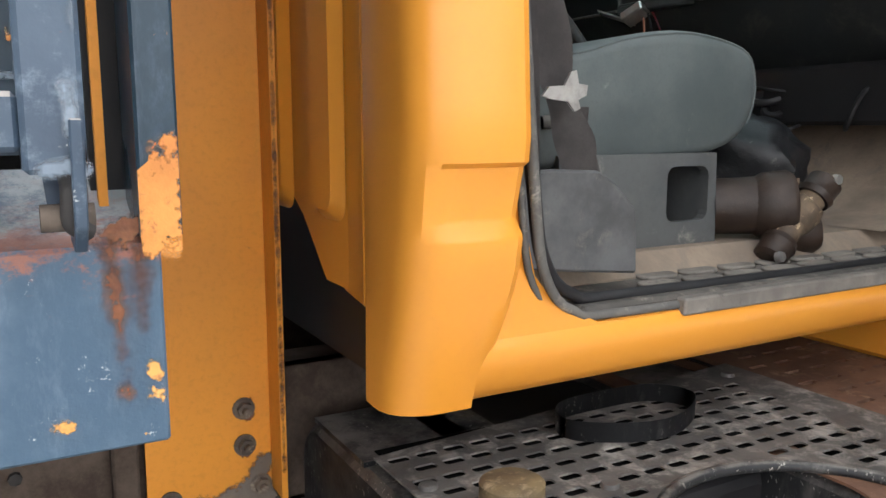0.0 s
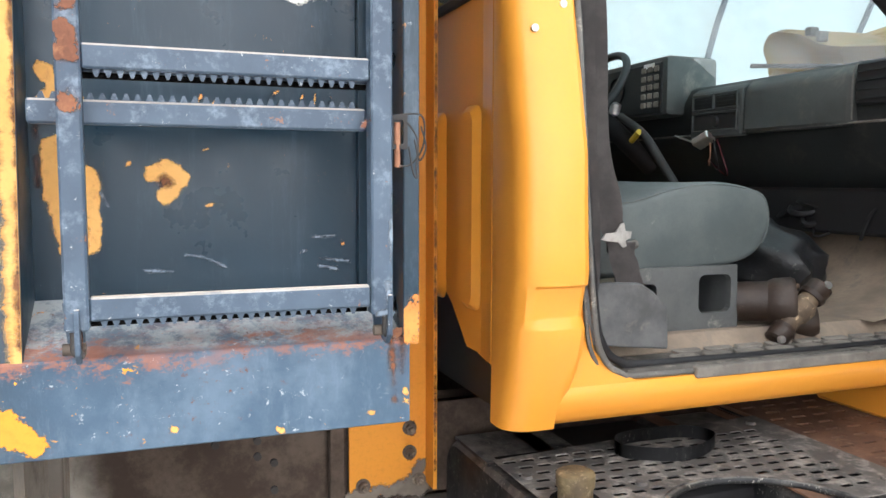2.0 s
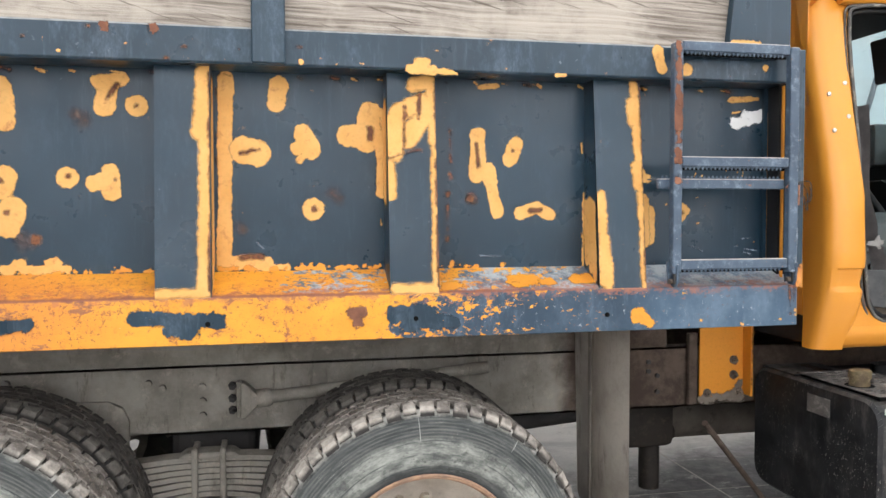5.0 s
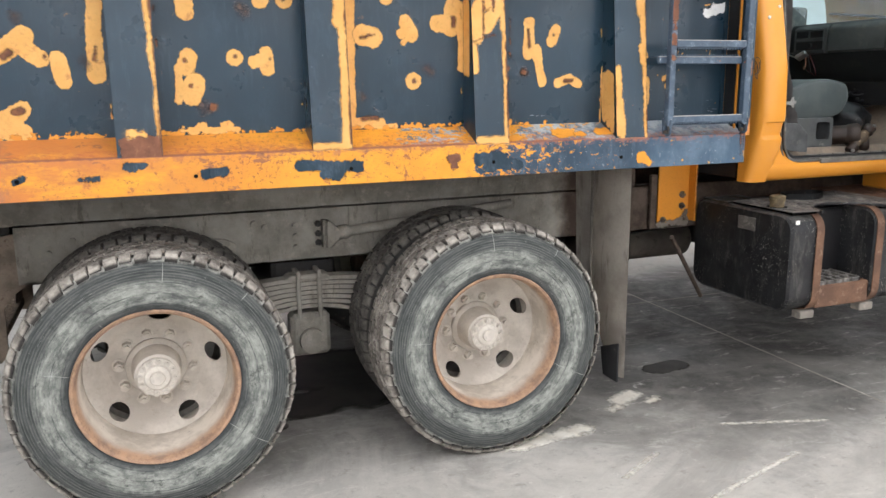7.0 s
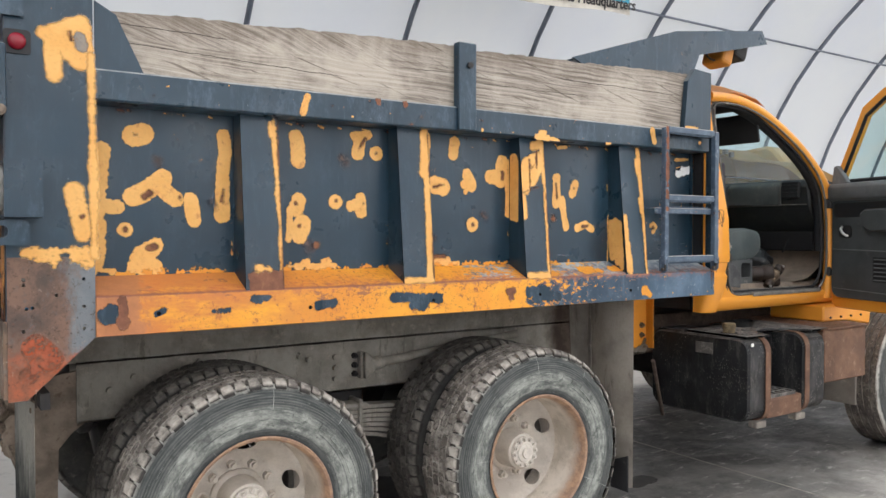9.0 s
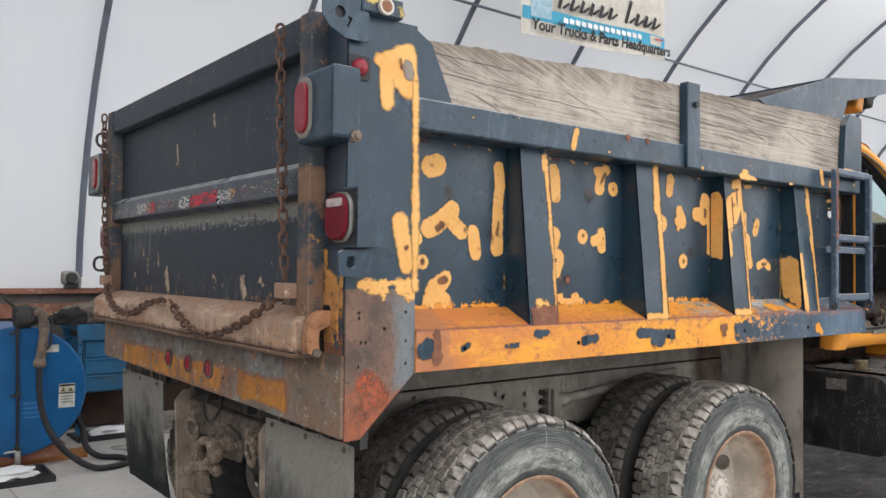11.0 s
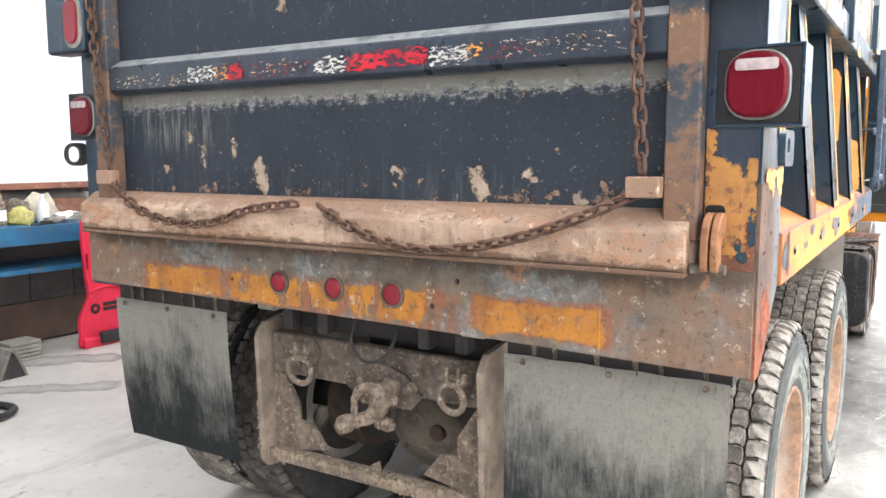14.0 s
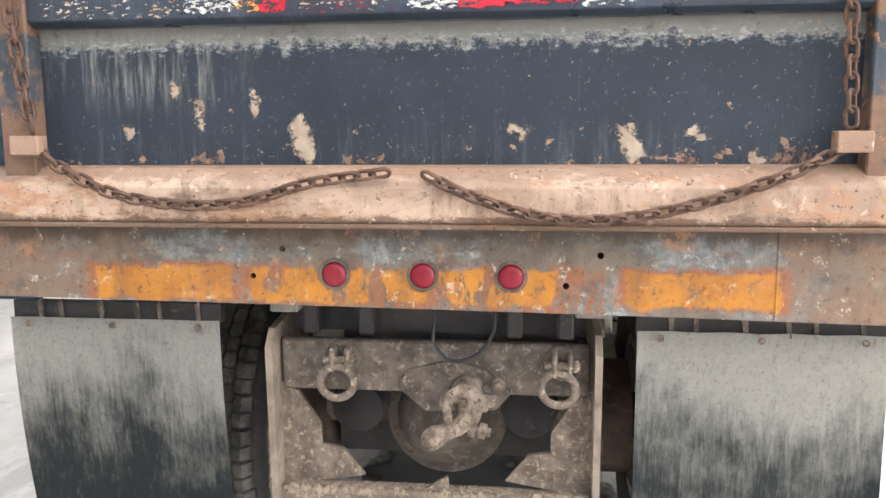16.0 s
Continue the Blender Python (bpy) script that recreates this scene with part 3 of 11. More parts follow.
def concrete():
    """Power-floated slab: pale in the open, grimed by oil and wet where trucks drip, shade painted in beneath this one.
    """
    k = Mat("stained_shaded_concrete", 0.62, 0, 0.35)
    x, y = k.axis(0), k.axis(1)
    c = k.mix(k.span(k.noise(0.55, 7, 0.6), 0.34, 0.66), S(154, 150, 143), S(178, 174, 167))
    c = k.mix(k.span(k.noise(1.7, 9, 0.7, warp=0.8), 0.50, 0.70, 0, 0.7), c, S(152, 149, 143))
    c = k.mix(k.span(k.noise(7, 9, 0.78), 0.54, 0.78, 0, 0.6), c, S(196, 192, 185))
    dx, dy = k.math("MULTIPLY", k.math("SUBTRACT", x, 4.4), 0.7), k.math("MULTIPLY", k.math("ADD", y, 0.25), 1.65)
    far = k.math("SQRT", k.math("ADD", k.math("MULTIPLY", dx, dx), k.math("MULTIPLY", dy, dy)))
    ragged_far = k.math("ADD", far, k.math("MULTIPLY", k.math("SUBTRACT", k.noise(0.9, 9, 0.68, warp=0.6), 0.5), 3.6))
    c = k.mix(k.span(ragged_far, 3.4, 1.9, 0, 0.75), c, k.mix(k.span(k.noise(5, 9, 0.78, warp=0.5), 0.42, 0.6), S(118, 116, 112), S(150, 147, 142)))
    # darkest layers beneath the truck: its shade painted in along with oil
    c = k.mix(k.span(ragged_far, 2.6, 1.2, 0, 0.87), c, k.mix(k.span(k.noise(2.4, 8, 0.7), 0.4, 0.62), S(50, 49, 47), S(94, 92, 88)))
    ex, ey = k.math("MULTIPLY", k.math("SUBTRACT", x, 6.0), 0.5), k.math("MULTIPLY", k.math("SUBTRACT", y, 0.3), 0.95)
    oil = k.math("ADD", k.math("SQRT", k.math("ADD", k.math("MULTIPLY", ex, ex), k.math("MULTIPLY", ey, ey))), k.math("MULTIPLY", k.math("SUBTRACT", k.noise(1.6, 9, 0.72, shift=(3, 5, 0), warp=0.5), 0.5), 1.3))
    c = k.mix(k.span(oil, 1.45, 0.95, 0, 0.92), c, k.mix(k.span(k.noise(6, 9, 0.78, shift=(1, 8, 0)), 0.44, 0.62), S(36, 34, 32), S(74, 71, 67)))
    c = k.mix(k.span(k.noise(3.1, 9, 0.75, shift=(7, 7, 0)), 0.62, 0.70, 0, 0.7), c, S(112, 108, 103))
    c = k.mix(k.span(k.noise(4.6, 9, 0.75, shift=(2, 8, 0)), 0.62, 0.70, 0, 0.8), c, S(198, 195, 188))
    c = k.mix(k.span(k.noise(11, 9, 0.8, shift=(5, 8, 0)), 0.54, 0.66, 0, 0.55), c, S(112, 108, 102))
    c = k.mix(k.span(k.noise(16, 9, 0.8, stretch=(0.25, 1, 1), shift=(1, 3, 0), warp=0.6), 0.55, 0.66, 0, 0.5), c, S(190, 186, 179))
    c = k.mix(k.span(k.noise(1.1, 8, 0.7, stretch=(0.35, 1, 1), shift=(4, 3, 0), warp=0.8), 0.53, 0.66, 0, 0.55), c, S(122, 119, 114))
    c = k.mix(k.span(k.noise(120, 3), 0.5, 0.8, 0, 0.35), c, S(136, 132, 126))
    k.color(c)
    k.rough(k.span(k.noise(1.7, 9, 0.7, warp=0.8), 0.4, 0.75, 0.62, 0.30))
    k.bump(k.noise(30, 6), 0.12, 0.003)
    return k.m


def membrane():
    """White woven membrane: half of the daylight that falls on it comes through, scattered."""
    k = Mat("white_membrane", 0.8)
    n, l = k.n, k.l
    c = k.mix(k.span(k.noise(0.5, 5), 0.35, 0.7), S(209, 211, 218), S(204, 207, 215))
    c = k.mix(k.span(k.noise(2.5, 8, 0.7, stretch=(1, 1, 0.3)), 0.6, 0.85, 0, 0.5), c, S(206, 204, 198))
    d, t = n.new("ShaderNodeBsdfDiffuse"), n.new("ShaderNodeBsdfTranslucent")
    l.new(c, d.inputs[0]), l.new(c, t.inputs[0])
    mixer = n.new("ShaderNodeMixShader")
    mixer.inputs[0].default_value = 0.58
    l.new(d.outputs[0], mixer.inputs[1]), l.new(t.outputs[0], mixer.inputs[2])
    l.new(mixer.outputs[0], n["Material Output"].inputs["Surface"])
    return k.m


def glass(name, tint, rough=0.0, dust=0.0):
    k = Mat(name, rough)
    n, l = k.n, k.l
    a, g = n.new("ShaderNodeBsdfTransparent"), n.new("ShaderNodeBsdfGlossy")
    a.inputs[0].default_value, g.inputs["Roughness"].default_value = tint, 0.03
    f = n.new("ShaderNodeLayerWeight")
    gloss = k.math("ADD", k.math("MULTIPLY", k.math("POWER", f.outputs["Facing"], 5.0), 0.7), 0.04)
    mixer = n.new("ShaderNodeMixShader")
    l.new(gloss, mixer.inputs[0]), l.new(a.outputs[0], mixer.inputs[1]), l.new(g.outputs[0], mixer.inputs[2])
    out = mixer.outputs[0]
    if dust:
        film_dust, veil = n.new("ShaderNodeBsdfTranslucent"), n.new("ShaderNodeMixShader")
        film_dust.inputs[0].default_value = (0.7, 0.72, 0.7, 1)
        l.new(k.span(k.noise(5, 6, 0.65), 0.3, 0.7, 0.5 * dust, 1.4 * dust), veil.inputs[0])
        l.new(out, veil.inputs[1]), l.new(film_dust.outputs[0], veil.inputs[2])
        out = veil.outputs[0]
    l.new(out, n["Material Output"].inputs["Surface"])
    return k.m


slate = slate_paint("slate_paint", 0.12)
slate_dusty = slate_paint("dusty_slate_paint", 0.6)
slate_dark = slate_paint("dark_slate_paint", 0.3, S(40, 48, 59), S(32, 39, 48))
rail_mat = rail_paint()


def ladder_paint():
    """Slate paint knocked about: pale chips, scuffs and brown specks."""
    k = Mat("chipped_ladder_paint", 0.45, 0, 0.5)
    c = k.mix(k.span(k.noise(5, 6), 0.35, 0.68), S(50, 64, 79), S(66, 81, 96))
    c = k.mix(k.span(k.noise(24, 9, 0.8), 0.50, 0.66, 0, 0.6), c, S(112, 126, 140))
    c = k.mix(k.span(k.noise(55, 7, 0.78, shift=(3, 3, 1)), 0.64, 0.68, 0, 0.85), c, S(190, 194, 192))
    c = k.mix(k.span(k.noise(30, 8, 0.78, shift=(1, 6, 4)), 0.63, 0.67, 0, 0.9), c, S(126, 84, 60))
    c = k.mix(k.math("MULTIPLY", k.span(k.up(), 0.5, 0.9, 0, 0.9), k.span(k.noise(14, 8, 0.75), 0.28, 0.5, 0.4, 1)), c, S(196, 186, 172))
    k.color(c)
    k.bump(k.noise(60, 5), 0.25, 0.002)
    return k.m


ladder_mat = ladder_paint()
gate_mat = gate_paint()
primer = ragged(worn("bare_primer", PRIMER, PRIMER2, big=9, rough=0.6, dirt=(0.46, 0.20, 0.07, 1), dirt_at=(0.54, 0.72)), 75, 0.014, 0.0022, 0.60)
primer_chip = ragged(worn("primer_chip", PRIMER, PRIMER2, big=20, rough=0.6, dirt=(0.46, 0.20, 0.07, 1), dirt_at=(0.5, 0.66)), 90, 0.012, 0.0012, 0.80)
primer_thin = ragged(worn("feathered_primer", PRIMER, PRIMER2, big=9, rough=0.6, dirt=(0.50, 0.22, 0.07, 1), dirt_at=(0.58, 0.74)), 75, 0.018, 0.006, 0.62, (0.3, 1, 1))
rust_film = ragged(worn("rust_film", S(94, 61, 47), S(122, 82, 62), big=12, rough=0.85, dirt=S(134, 96, 70), bump=0.5), 45, 0.03)
slate_film = ragged(slate_paint("slate_remnant", 0.6), 45, 0.03)
orange_film = ragged(worn("orange_remnant", (0.74, 0.31, 0.03, 1), (0.66, 0.26, 0.035, 1), big=6, rough=0.5, dirt=S(150, 92, 50), dirt_at=(0.6, 0.7), bump=0.2), 45, 0.035)
white_film = ragged(worn("torn_white_paper", S(230, 230, 226), S(206, 206, 204), big=9, rough=0.7, bump=0.1), 40, 0.03)
rust_spot = ragged(worn("rust_spot", S(88, 58, 46), S(124, 84, 58), big=22, rough=0.85, dirt=S(74, 54, 46), dirt_at=(0.5, 0.62), bump=0.4), 55, 0.02, 0.005)
pale_scratch = ragged(worn("pale_scratch", S(118, 129, 140), S(98, 110, 122), big=20, rough=0.6, bump=0.1), 70, 0.008, 0.002, 0.8)
scab_early = ragged(worn("yellowed_chip", S(176, 158, 96), S(150, 130, 80), big=18, rough=0.8, bump=0.3), 45, 0.03, 0.006)
rust_mat = worn("brown_rust", S(112, 76, 60), S(140, 98, 76), big=8, rough=0.85, dirt=S(160, 120, 96), bump=0.5)
chain_mat = worn("rusty_chain", S(66, 48, 40), S(98, 74, 60), big=25, rough=0.8, dirt=S(136, 112, 96), dirt_at=(0.56, 0.74), bump=0.5)
beam_mat = beam_paint()
bumper_mat = apron_paint()
stile_mat = rusty_slate()


def corner_paint():
    """Corner plate: dark brown scale, slate-grey along its front edge, raw red rust towards the foot."""
    k = Mat("rusted_corner_plate", 0.75, 0, 0.3)
    x, z = k.axis(0), k.axis(2)
    big = k.noise(7, 9, 0.74, warp=0.5)
    c = k.mix(k.span(big, 0.36, 0.62), S(72, 62, 57), S(104, 82, 70))
    c = k.mix(k.span(k.noise(12, 8, 0.76, shift=(3, 3, 3)), 0.52, 0.62, 0, 0.8), c, S(88, 80, 76))
    front = k.math("ADD", x, k.math("MULTIPLY", k.math("SUBTRACT", k.noise(9, 9, 0.76, stretch=(1, 1, 0.5)), 0.5), 0.24))
    c = k.mix(k.span(front, 0.15, 0.21, 0, 0.9), c, k.mix(k.noise(30, 8, 0.8), S(70, 78, 86), S(120, 126, 128)))
    foot = k.math("ADD", z, k.math("MULTIPLY", k.math("SUBTRACT", big, 0.5), 0.45))
    c = k.mix(k.span(foot, 1.27, 1.19, 0, 0.85), c, k.mix(k.span(k.noise(14, 8, 0.75, shift=(1, 5, 5)), 0.36, 0.64), S(112, 70, 52), S(150, 80, 52)))
    c = k.mix(k.span(k.noise(60, 7, 0.8), 0.54, 0.66, 0, 0.8), c, S(52, 42, 37))
    c = k.mix(k.span(k.noise(34, 8, 0.8, shift=(8, 2, 2)), 0.60, 0.68, 0, 0.7), c, S(140, 122, 106))
    k.color(c)
    k.bump(k.noise(48, 7, 0.75), 0.45, 0.003)
    return k.m


corner_mat = corner_paint()
frame_mat = frame_dust()
grey_dusty = worn("dusty_grey_steel", S(126, 120, 112), S(104, 98, 92), big=4, rough=0.85, dirt=S(150, 142, 132), bump=0.3)
dark_steel = worn("dark_greasy_steel", S(52, 50, 49), S(38, 37, 37), big=6, rough=0.7, dirt=S(104, 98, 90), dirt_at=(0.58, 0.8), bump=0.3)
hitch_mat = worn("muddy_steel", S(106, 94, 83), S(76, 66, 58), big=20, rough=0.85, dirt=S(160, 147, 130), dirt_at=(0.50, 0.72), bump=0.9)
cheek_mat = worn("dusty_hitch_cheek", S(134, 121, 108), S(102, 91, 81), big=9, rough=0.85, dirt=S(90, 76, 64), dirt_at=(0.54, 0.72), bump=0.6)
hitch_dark = worn("stained_hitch_plate", S(94, 84, 75), S(60, 53, 48), big=16, rough=0.8, dirt=S(138, 126, 112), dirt_at=(0.52, 0.70), bump=0.6)
tyre_mat = sidewall()
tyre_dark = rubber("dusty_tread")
# shaded copies of the tyre rubber and tread, for the inner duals
inner_shade_rubber = worn("shaded_inner_rubber", S(44, 44, 44), S(62, 61, 58), big=7, rough=0.85, dirt=S(92, 88, 82), dirt_at=(0.54, 0.76), bump=0.3)
inner_shade_tread = rubber("shaded_inner_tread", 0.35)
hub_pale = worn("pale_hub_cap", S(192, 186, 176), S(170, 163, 154), big=14, rough=0.8, dirt=S(150, 140, 130), dirt_at=(0.56, 0.7), bump=0.4)
rim_mat = worn("dusty_rim", S(184, 177, 167), S(154, 146, 136), big=5, rough=0.75, dirt=S(132, 122, 112), dirt_at=(0.56, 0.78), bump=0.25)
flange_mat = rim_flange()
orange = worn("orange_cab_paint", ORANGE, ORANGE2, grain=140, big=1.2, rough=0.34, spec=0.5, dirt=(0.66, 0.30, 0.07, 1), dirt_at=(0.60, 0.98), bump=0.02, speck=0.05)
orange_dull = worn("orange_frame_paint", (0.74, 0.29, 0.03, 1), (0.64, 0.25, 0.035, 1), big=3, rough=0.5, dirt=S(150, 92, 50), dirt_at=(0.66, 0.72), bump=0.15)
black_plastic = tank_black()
step_mat = worn("dusty_step_plate", S(86, 83, 80), S(60, 59, 58), big=7, rough=0.6, dirt=S(140, 136, 130), dirt_at=(0.46, 0.70), bump=0.4)
plain_black = worn("black_polymer", S(26, 26, 28), S(20, 20, 22), big=6, rough=0.5, bump=0.1)
brown_box = worn("brown_rust_box", S(86, 63, 50), S(108, 80, 62), big=7, rough=0.75, dirt=S(136, 112, 94), dirt_at=(0.54, 0.72), bump=0.5)
vinyl = worn("grey_vinyl", S(76, 82, 82), S(62, 69, 70), grain=220, big=5, rough=0.6, dirt=S(150, 150, 142), dirt_at=(0.62, 0.9), bump=0.12)
seat_plastic = worn("grey_seat_plastic", S(78, 80, 80), S(65, 67, 68), big=6, rough=0.55, dirt=S(150, 146, 138), dirt_at=(0.58, 0.85), bump=0.1)
dash_mat = worn("dusty_dash_plastic", S(33, 36, 37), S(26, 28, 29), big=4, rough=0.55, dirt=S(66, 64, 60), dirt_at=(0.52, 0.78), bump=0.1)
black = worn("black_trim", S(30, 30, 32), S(24, 24, 26), big=6, rough=0.6, dirt=S(90, 88, 84), dirt_at=(0.62, 0.9), bump=0.1)
seal_mat = worn("grey_rubber_seal", S(92, 90, 86), S(70, 69, 67), big=9, rough=0.75, dirt=S(150, 144, 134), bump=0.2)
belt_mat = worn("grey_webbing", S(86, 82, 81), S(70, 67, 67), grain=300, big=14, rough=0.9, bump=0.4)
sand_floor = worn("sandy_rubber_mat", S(132, 118, 103), S(104, 93, 82), big=5, rough=0.95, dirt=S(112, 102, 92), dirt_at=(0.5, 0.68), bump=0.4)
chrome = worn("worn_steel", S(200, 198, 194), S(176, 174, 170), big=14, rough=0.3, metal=0.9, bump=0.05)
brown_oily = worn("oily_brown_steel", S(34, 25, 20), S(46, 35, 28), big=18, rough=0.5, dirt=S(80, 64, 52), dirt_at=(0.60, 0.78), bump=0.5)
brown_sandy = worn("sand_crusted_steel", S(92, 78, 62), S(62, 52, 43), big=24, rough=0.7, dirt=S(170, 150, 122), dirt_at=(0.56, 0.68), bump=0.6)
# near-black that stands in for the shade inside holes, slots and gaps
hole_shade = Mat("opening_shade_black", 0.9, 0, 0.1).color((0.006, 0.006, 0.006, 1)).m
wood = plank_wood()
floor_mat = concrete()
cloth = membrane()
windscreen = glass("tinted_windscreen", (0.60, 0.82, 0.84, 1), dust=0.16)
window_glass = glass("tinted_door_glass", (0.80, 0.90, 0.89, 1))
hoop_mat = worn("grey_steel_tube", S(104, 110, 120), S(90, 96, 106), big=3, rough=0.5, metal=0.4, bump=0.05)
flap_mat = flap_rubber()
red_lens = Mat("red_lens", 0.25, 0, 0.4).color(S(112, 20, 34)).m
red_dark = Mat("dark_red_lens", 0.2, 0, 0.15).color(S(62, 9, 18)).m
clear_lens = worn("clouded_clear_lens", S(166, 152, 150), S(130, 114, 114), grain=200, big=30, rough=0.4, bump=0.1)
blue_paint = worn("blue_enamel", S(18, 82, 130), S(15, 70, 112), big=3, rough=0.35, dirt=S(40, 66, 86), dirt_at=(0.56, 0.8), bump=0.05)
blue_bench = worn("blue_bench_paint", S(38, 96, 130), S(30, 78, 110), big=3, rough=0.5, dirt=S(70, 84, 94), dirt_at=(0.5, 0.7), bump=0.15)
red_paint = worn("raspberry_plastic", S(196, 34, 62), S(176, 28, 54), big=4, rough=0.5, dirt=S(150, 60, 70), dirt_at=(0.6, 0.8), bump=0.1)
white_sheet = worn("white_paper", S(226, 226, 220), S(206, 206, 200), big=9, rough=0.7, bump=0.05)
red_timber = worn("red_brown_timber", S(136, 92, 74), S(108, 74, 60), big=4, rough=0.8, dirt=S(160, 136, 118), dirt_at=(0.54, 0.7), bump=0.3)
wall_block = worn("grey_block_wall", S(104, 100, 96), S(84, 81, 79), big=2, rough=0.9, dirt=S(60, 56, 54), bump=0.3)
rubber_black = worn("black_rubber", S(40, 40, 42), S(32, 32, 34), big=8, rough=0.7, dirt=S(110, 106, 100), dirt_at=(0.6, 0.85), bump=0.15)

# ---- mesh helpers ----


def part(name, bm, material, parent=None, label="", smooth=None, shared=None):
    """Links a bmesh as one mesh object under a thing or part. smooth: the angle below which edges are shaded smooth."""
    if bm is not None:
        bmesh.ops.recalc_face_normals(bm, faces=bm.faces)
        data = bpy.data.meshes.new(name)
        bm.to_mesh(data)
        bm.free()
        data.materials.append(material)
        if smooth:
            data.polygons.foreach_set("use_smooth", [True] * len(data.polygons))
            data.set_sharp_from_angle(angle=radians(smooth))
    else:
        data = shared
    ob = new(name, data)
    if parent is not None:
        ob.parent = parent
        ob.matrix_parent_inverse = parent.matrix_basis.inverted()
    if label:
        ob["label"] = label
    return ob


def thing(name, at, label, category, group="", kind=""):
    ob = new(name)
    ob.matrix_basis = Matrix.Translation(at)
    ob.empty_display_size = 0.1
    return tagged(ob, label, category, group, kind)


def B():
    return bmesh.new()


def box(bm, x0, x1, y0, y1, z0, z1, bevel=0.0, seg=1):
    vs = bmesh.ops.create_cube(bm, size=1.0)["verts"]
    for v in vs:
        v.co = Vector(((x0 + x1) / 2 + v.co.x * (x1 - x0), (y0 + y1) / 2 + v.co.y * (y1 - y0), (z0 + z1) / 2 + v.co.z * (z1 - z0)))
    if bevel:
        edges = list({e for v in vs for e in v.link_edges})
        bmesh.ops.bevel(bm, geom=edges, offset=bevel, segments=seg, profile=0.5, affect="EDGES")
    return bm


def boxat(bm, m, sx, sy, sz, bevel=0.0, seg=1):
    """A box of that size about the pose m."""
    tmp = box(B(), -sx / 2, sx / 2, -sy / 2, sy / 2, -sz / 2, sz / 2, bevel, seg)
    tmp.transform(m)
    return join(bm, tmp)


def join(bm, tmp):
    data = bpy.data.meshes.new("t")
    tmp.to_mesh(data)
    tmp.free()
    bm.from_mesh(data)
    bpy.data.meshes.remove(data)
    return bm


def prism(bm, pts, axis, a, b, bevel=0.0):
    """A plate: the outline pts in the plane across the axis ('x': (y, z), 'y': (x, z), 'z': (x, y)), from a to b."""
    def at(p, d):
        return {"x": (d, p[0], p[1]), "y": (p[0], d, p[1]), "z": (p[0], p[1], d)}[axis]
    tmp = B()
    lo = [tmp.verts.new(at(p, a)) for p in pts]
    hi = [tmp.verts.new(at(p, b)) for p in pts]
    n = len(pts)
    tmp.faces.new(lo), tmp.faces.new(hi[::-1])
    for i in range(n):
        tmp.faces.new((lo[i], hi[i], hi[(i + 1) % n], lo[(i + 1) % n]))
    bmesh.ops.recalc_face_normals(tmp, faces=tmp.faces)
    if bevel:
        bmesh.ops.bevel(tmp, geom=list(tmp.edges), offset=bevel, segments=1, affect="EDGES")
    return join(bm, tmp)


def frame_of(way):
    way = Vector(way).normalized()
    side = way.orthogonal().normalized()
    return side, way.cross(side), way


def cyl(bm, p, q, r0, r1=None, seg=20, cap=True):
    """A cylinder or cone from p to q."""
    r1 = r0 if r1 is None else r1
    u, v, _ = frame_of(Vector(q) - Vector(p))
    rings = []
    for c, r in ((Vector(p), r0), (Vector(q), r1)):
        rings.append([bm.verts.new(c + r * (math.cos(a) * u + math.sin(a) * v)) for a in (2 * math.pi * i / seg for i in range(seg))])
    for i in range(seg):
        j = (i + 1) % seg
        bm.faces.new((rings[0][i], rings[0][j], rings[1][j], rings[1][i]))
    if cap:
        bm.faces.new(rings[0][::-1]), bm.faces.new(rings[1])
    return bm


def sweep(bm, pts, r, seg=10, closed=False, flat=None):
    """A tube through pts; flat: (width, thickness) for a strap instead of a round tube."""
    pts = [Vector(p) for p in pts]
    n = len(pts)
    rings, side = [], None
    for i, p in enumerate(pts):
        a = pts[i - 1] if i or closed else pts[0]
        b = pts[(i + 1) % n] if i < n - 1 or closed else pts[-1]
        way = (b - a).normalized()
        if side is None:
            side = way.orthogonal().normalized() if flat is None else (Vector((0, 1, 0)) - way * way.y).normalized()
        side = (side - way * side.dot(way)).normalized()
        up = way.cross(side)
        if flat:
            w, t = flat[0] / 2, flat[1] / 2
            ring = [p + side * a1 * w + up * b1 * t for a1, b1 in ((-1, -1), (1, -1), (1, 1), (-1, 1))]
        else:
            ring = [p + r * (math.cos(2 * math.pi * k / seg) * side + math.sin(2 * math.pi * k / seg) * up) for k in range(seg)]
        rings.append([bm.verts.new(c) for c in ring])
    m = len(rings[0])
    for i in range(n if closed else n - 1):
        for k in range(m):
            a, b = rings[i], rings[(i + 1) % n]
            bm.faces.new((a[k], a[(k + 1) % m], b[(k + 1) % m], b[k]))
    if not closed:
        bm.faces.new(rings[0][::-1]), bm.faces.new(rings[-1])
    return bm


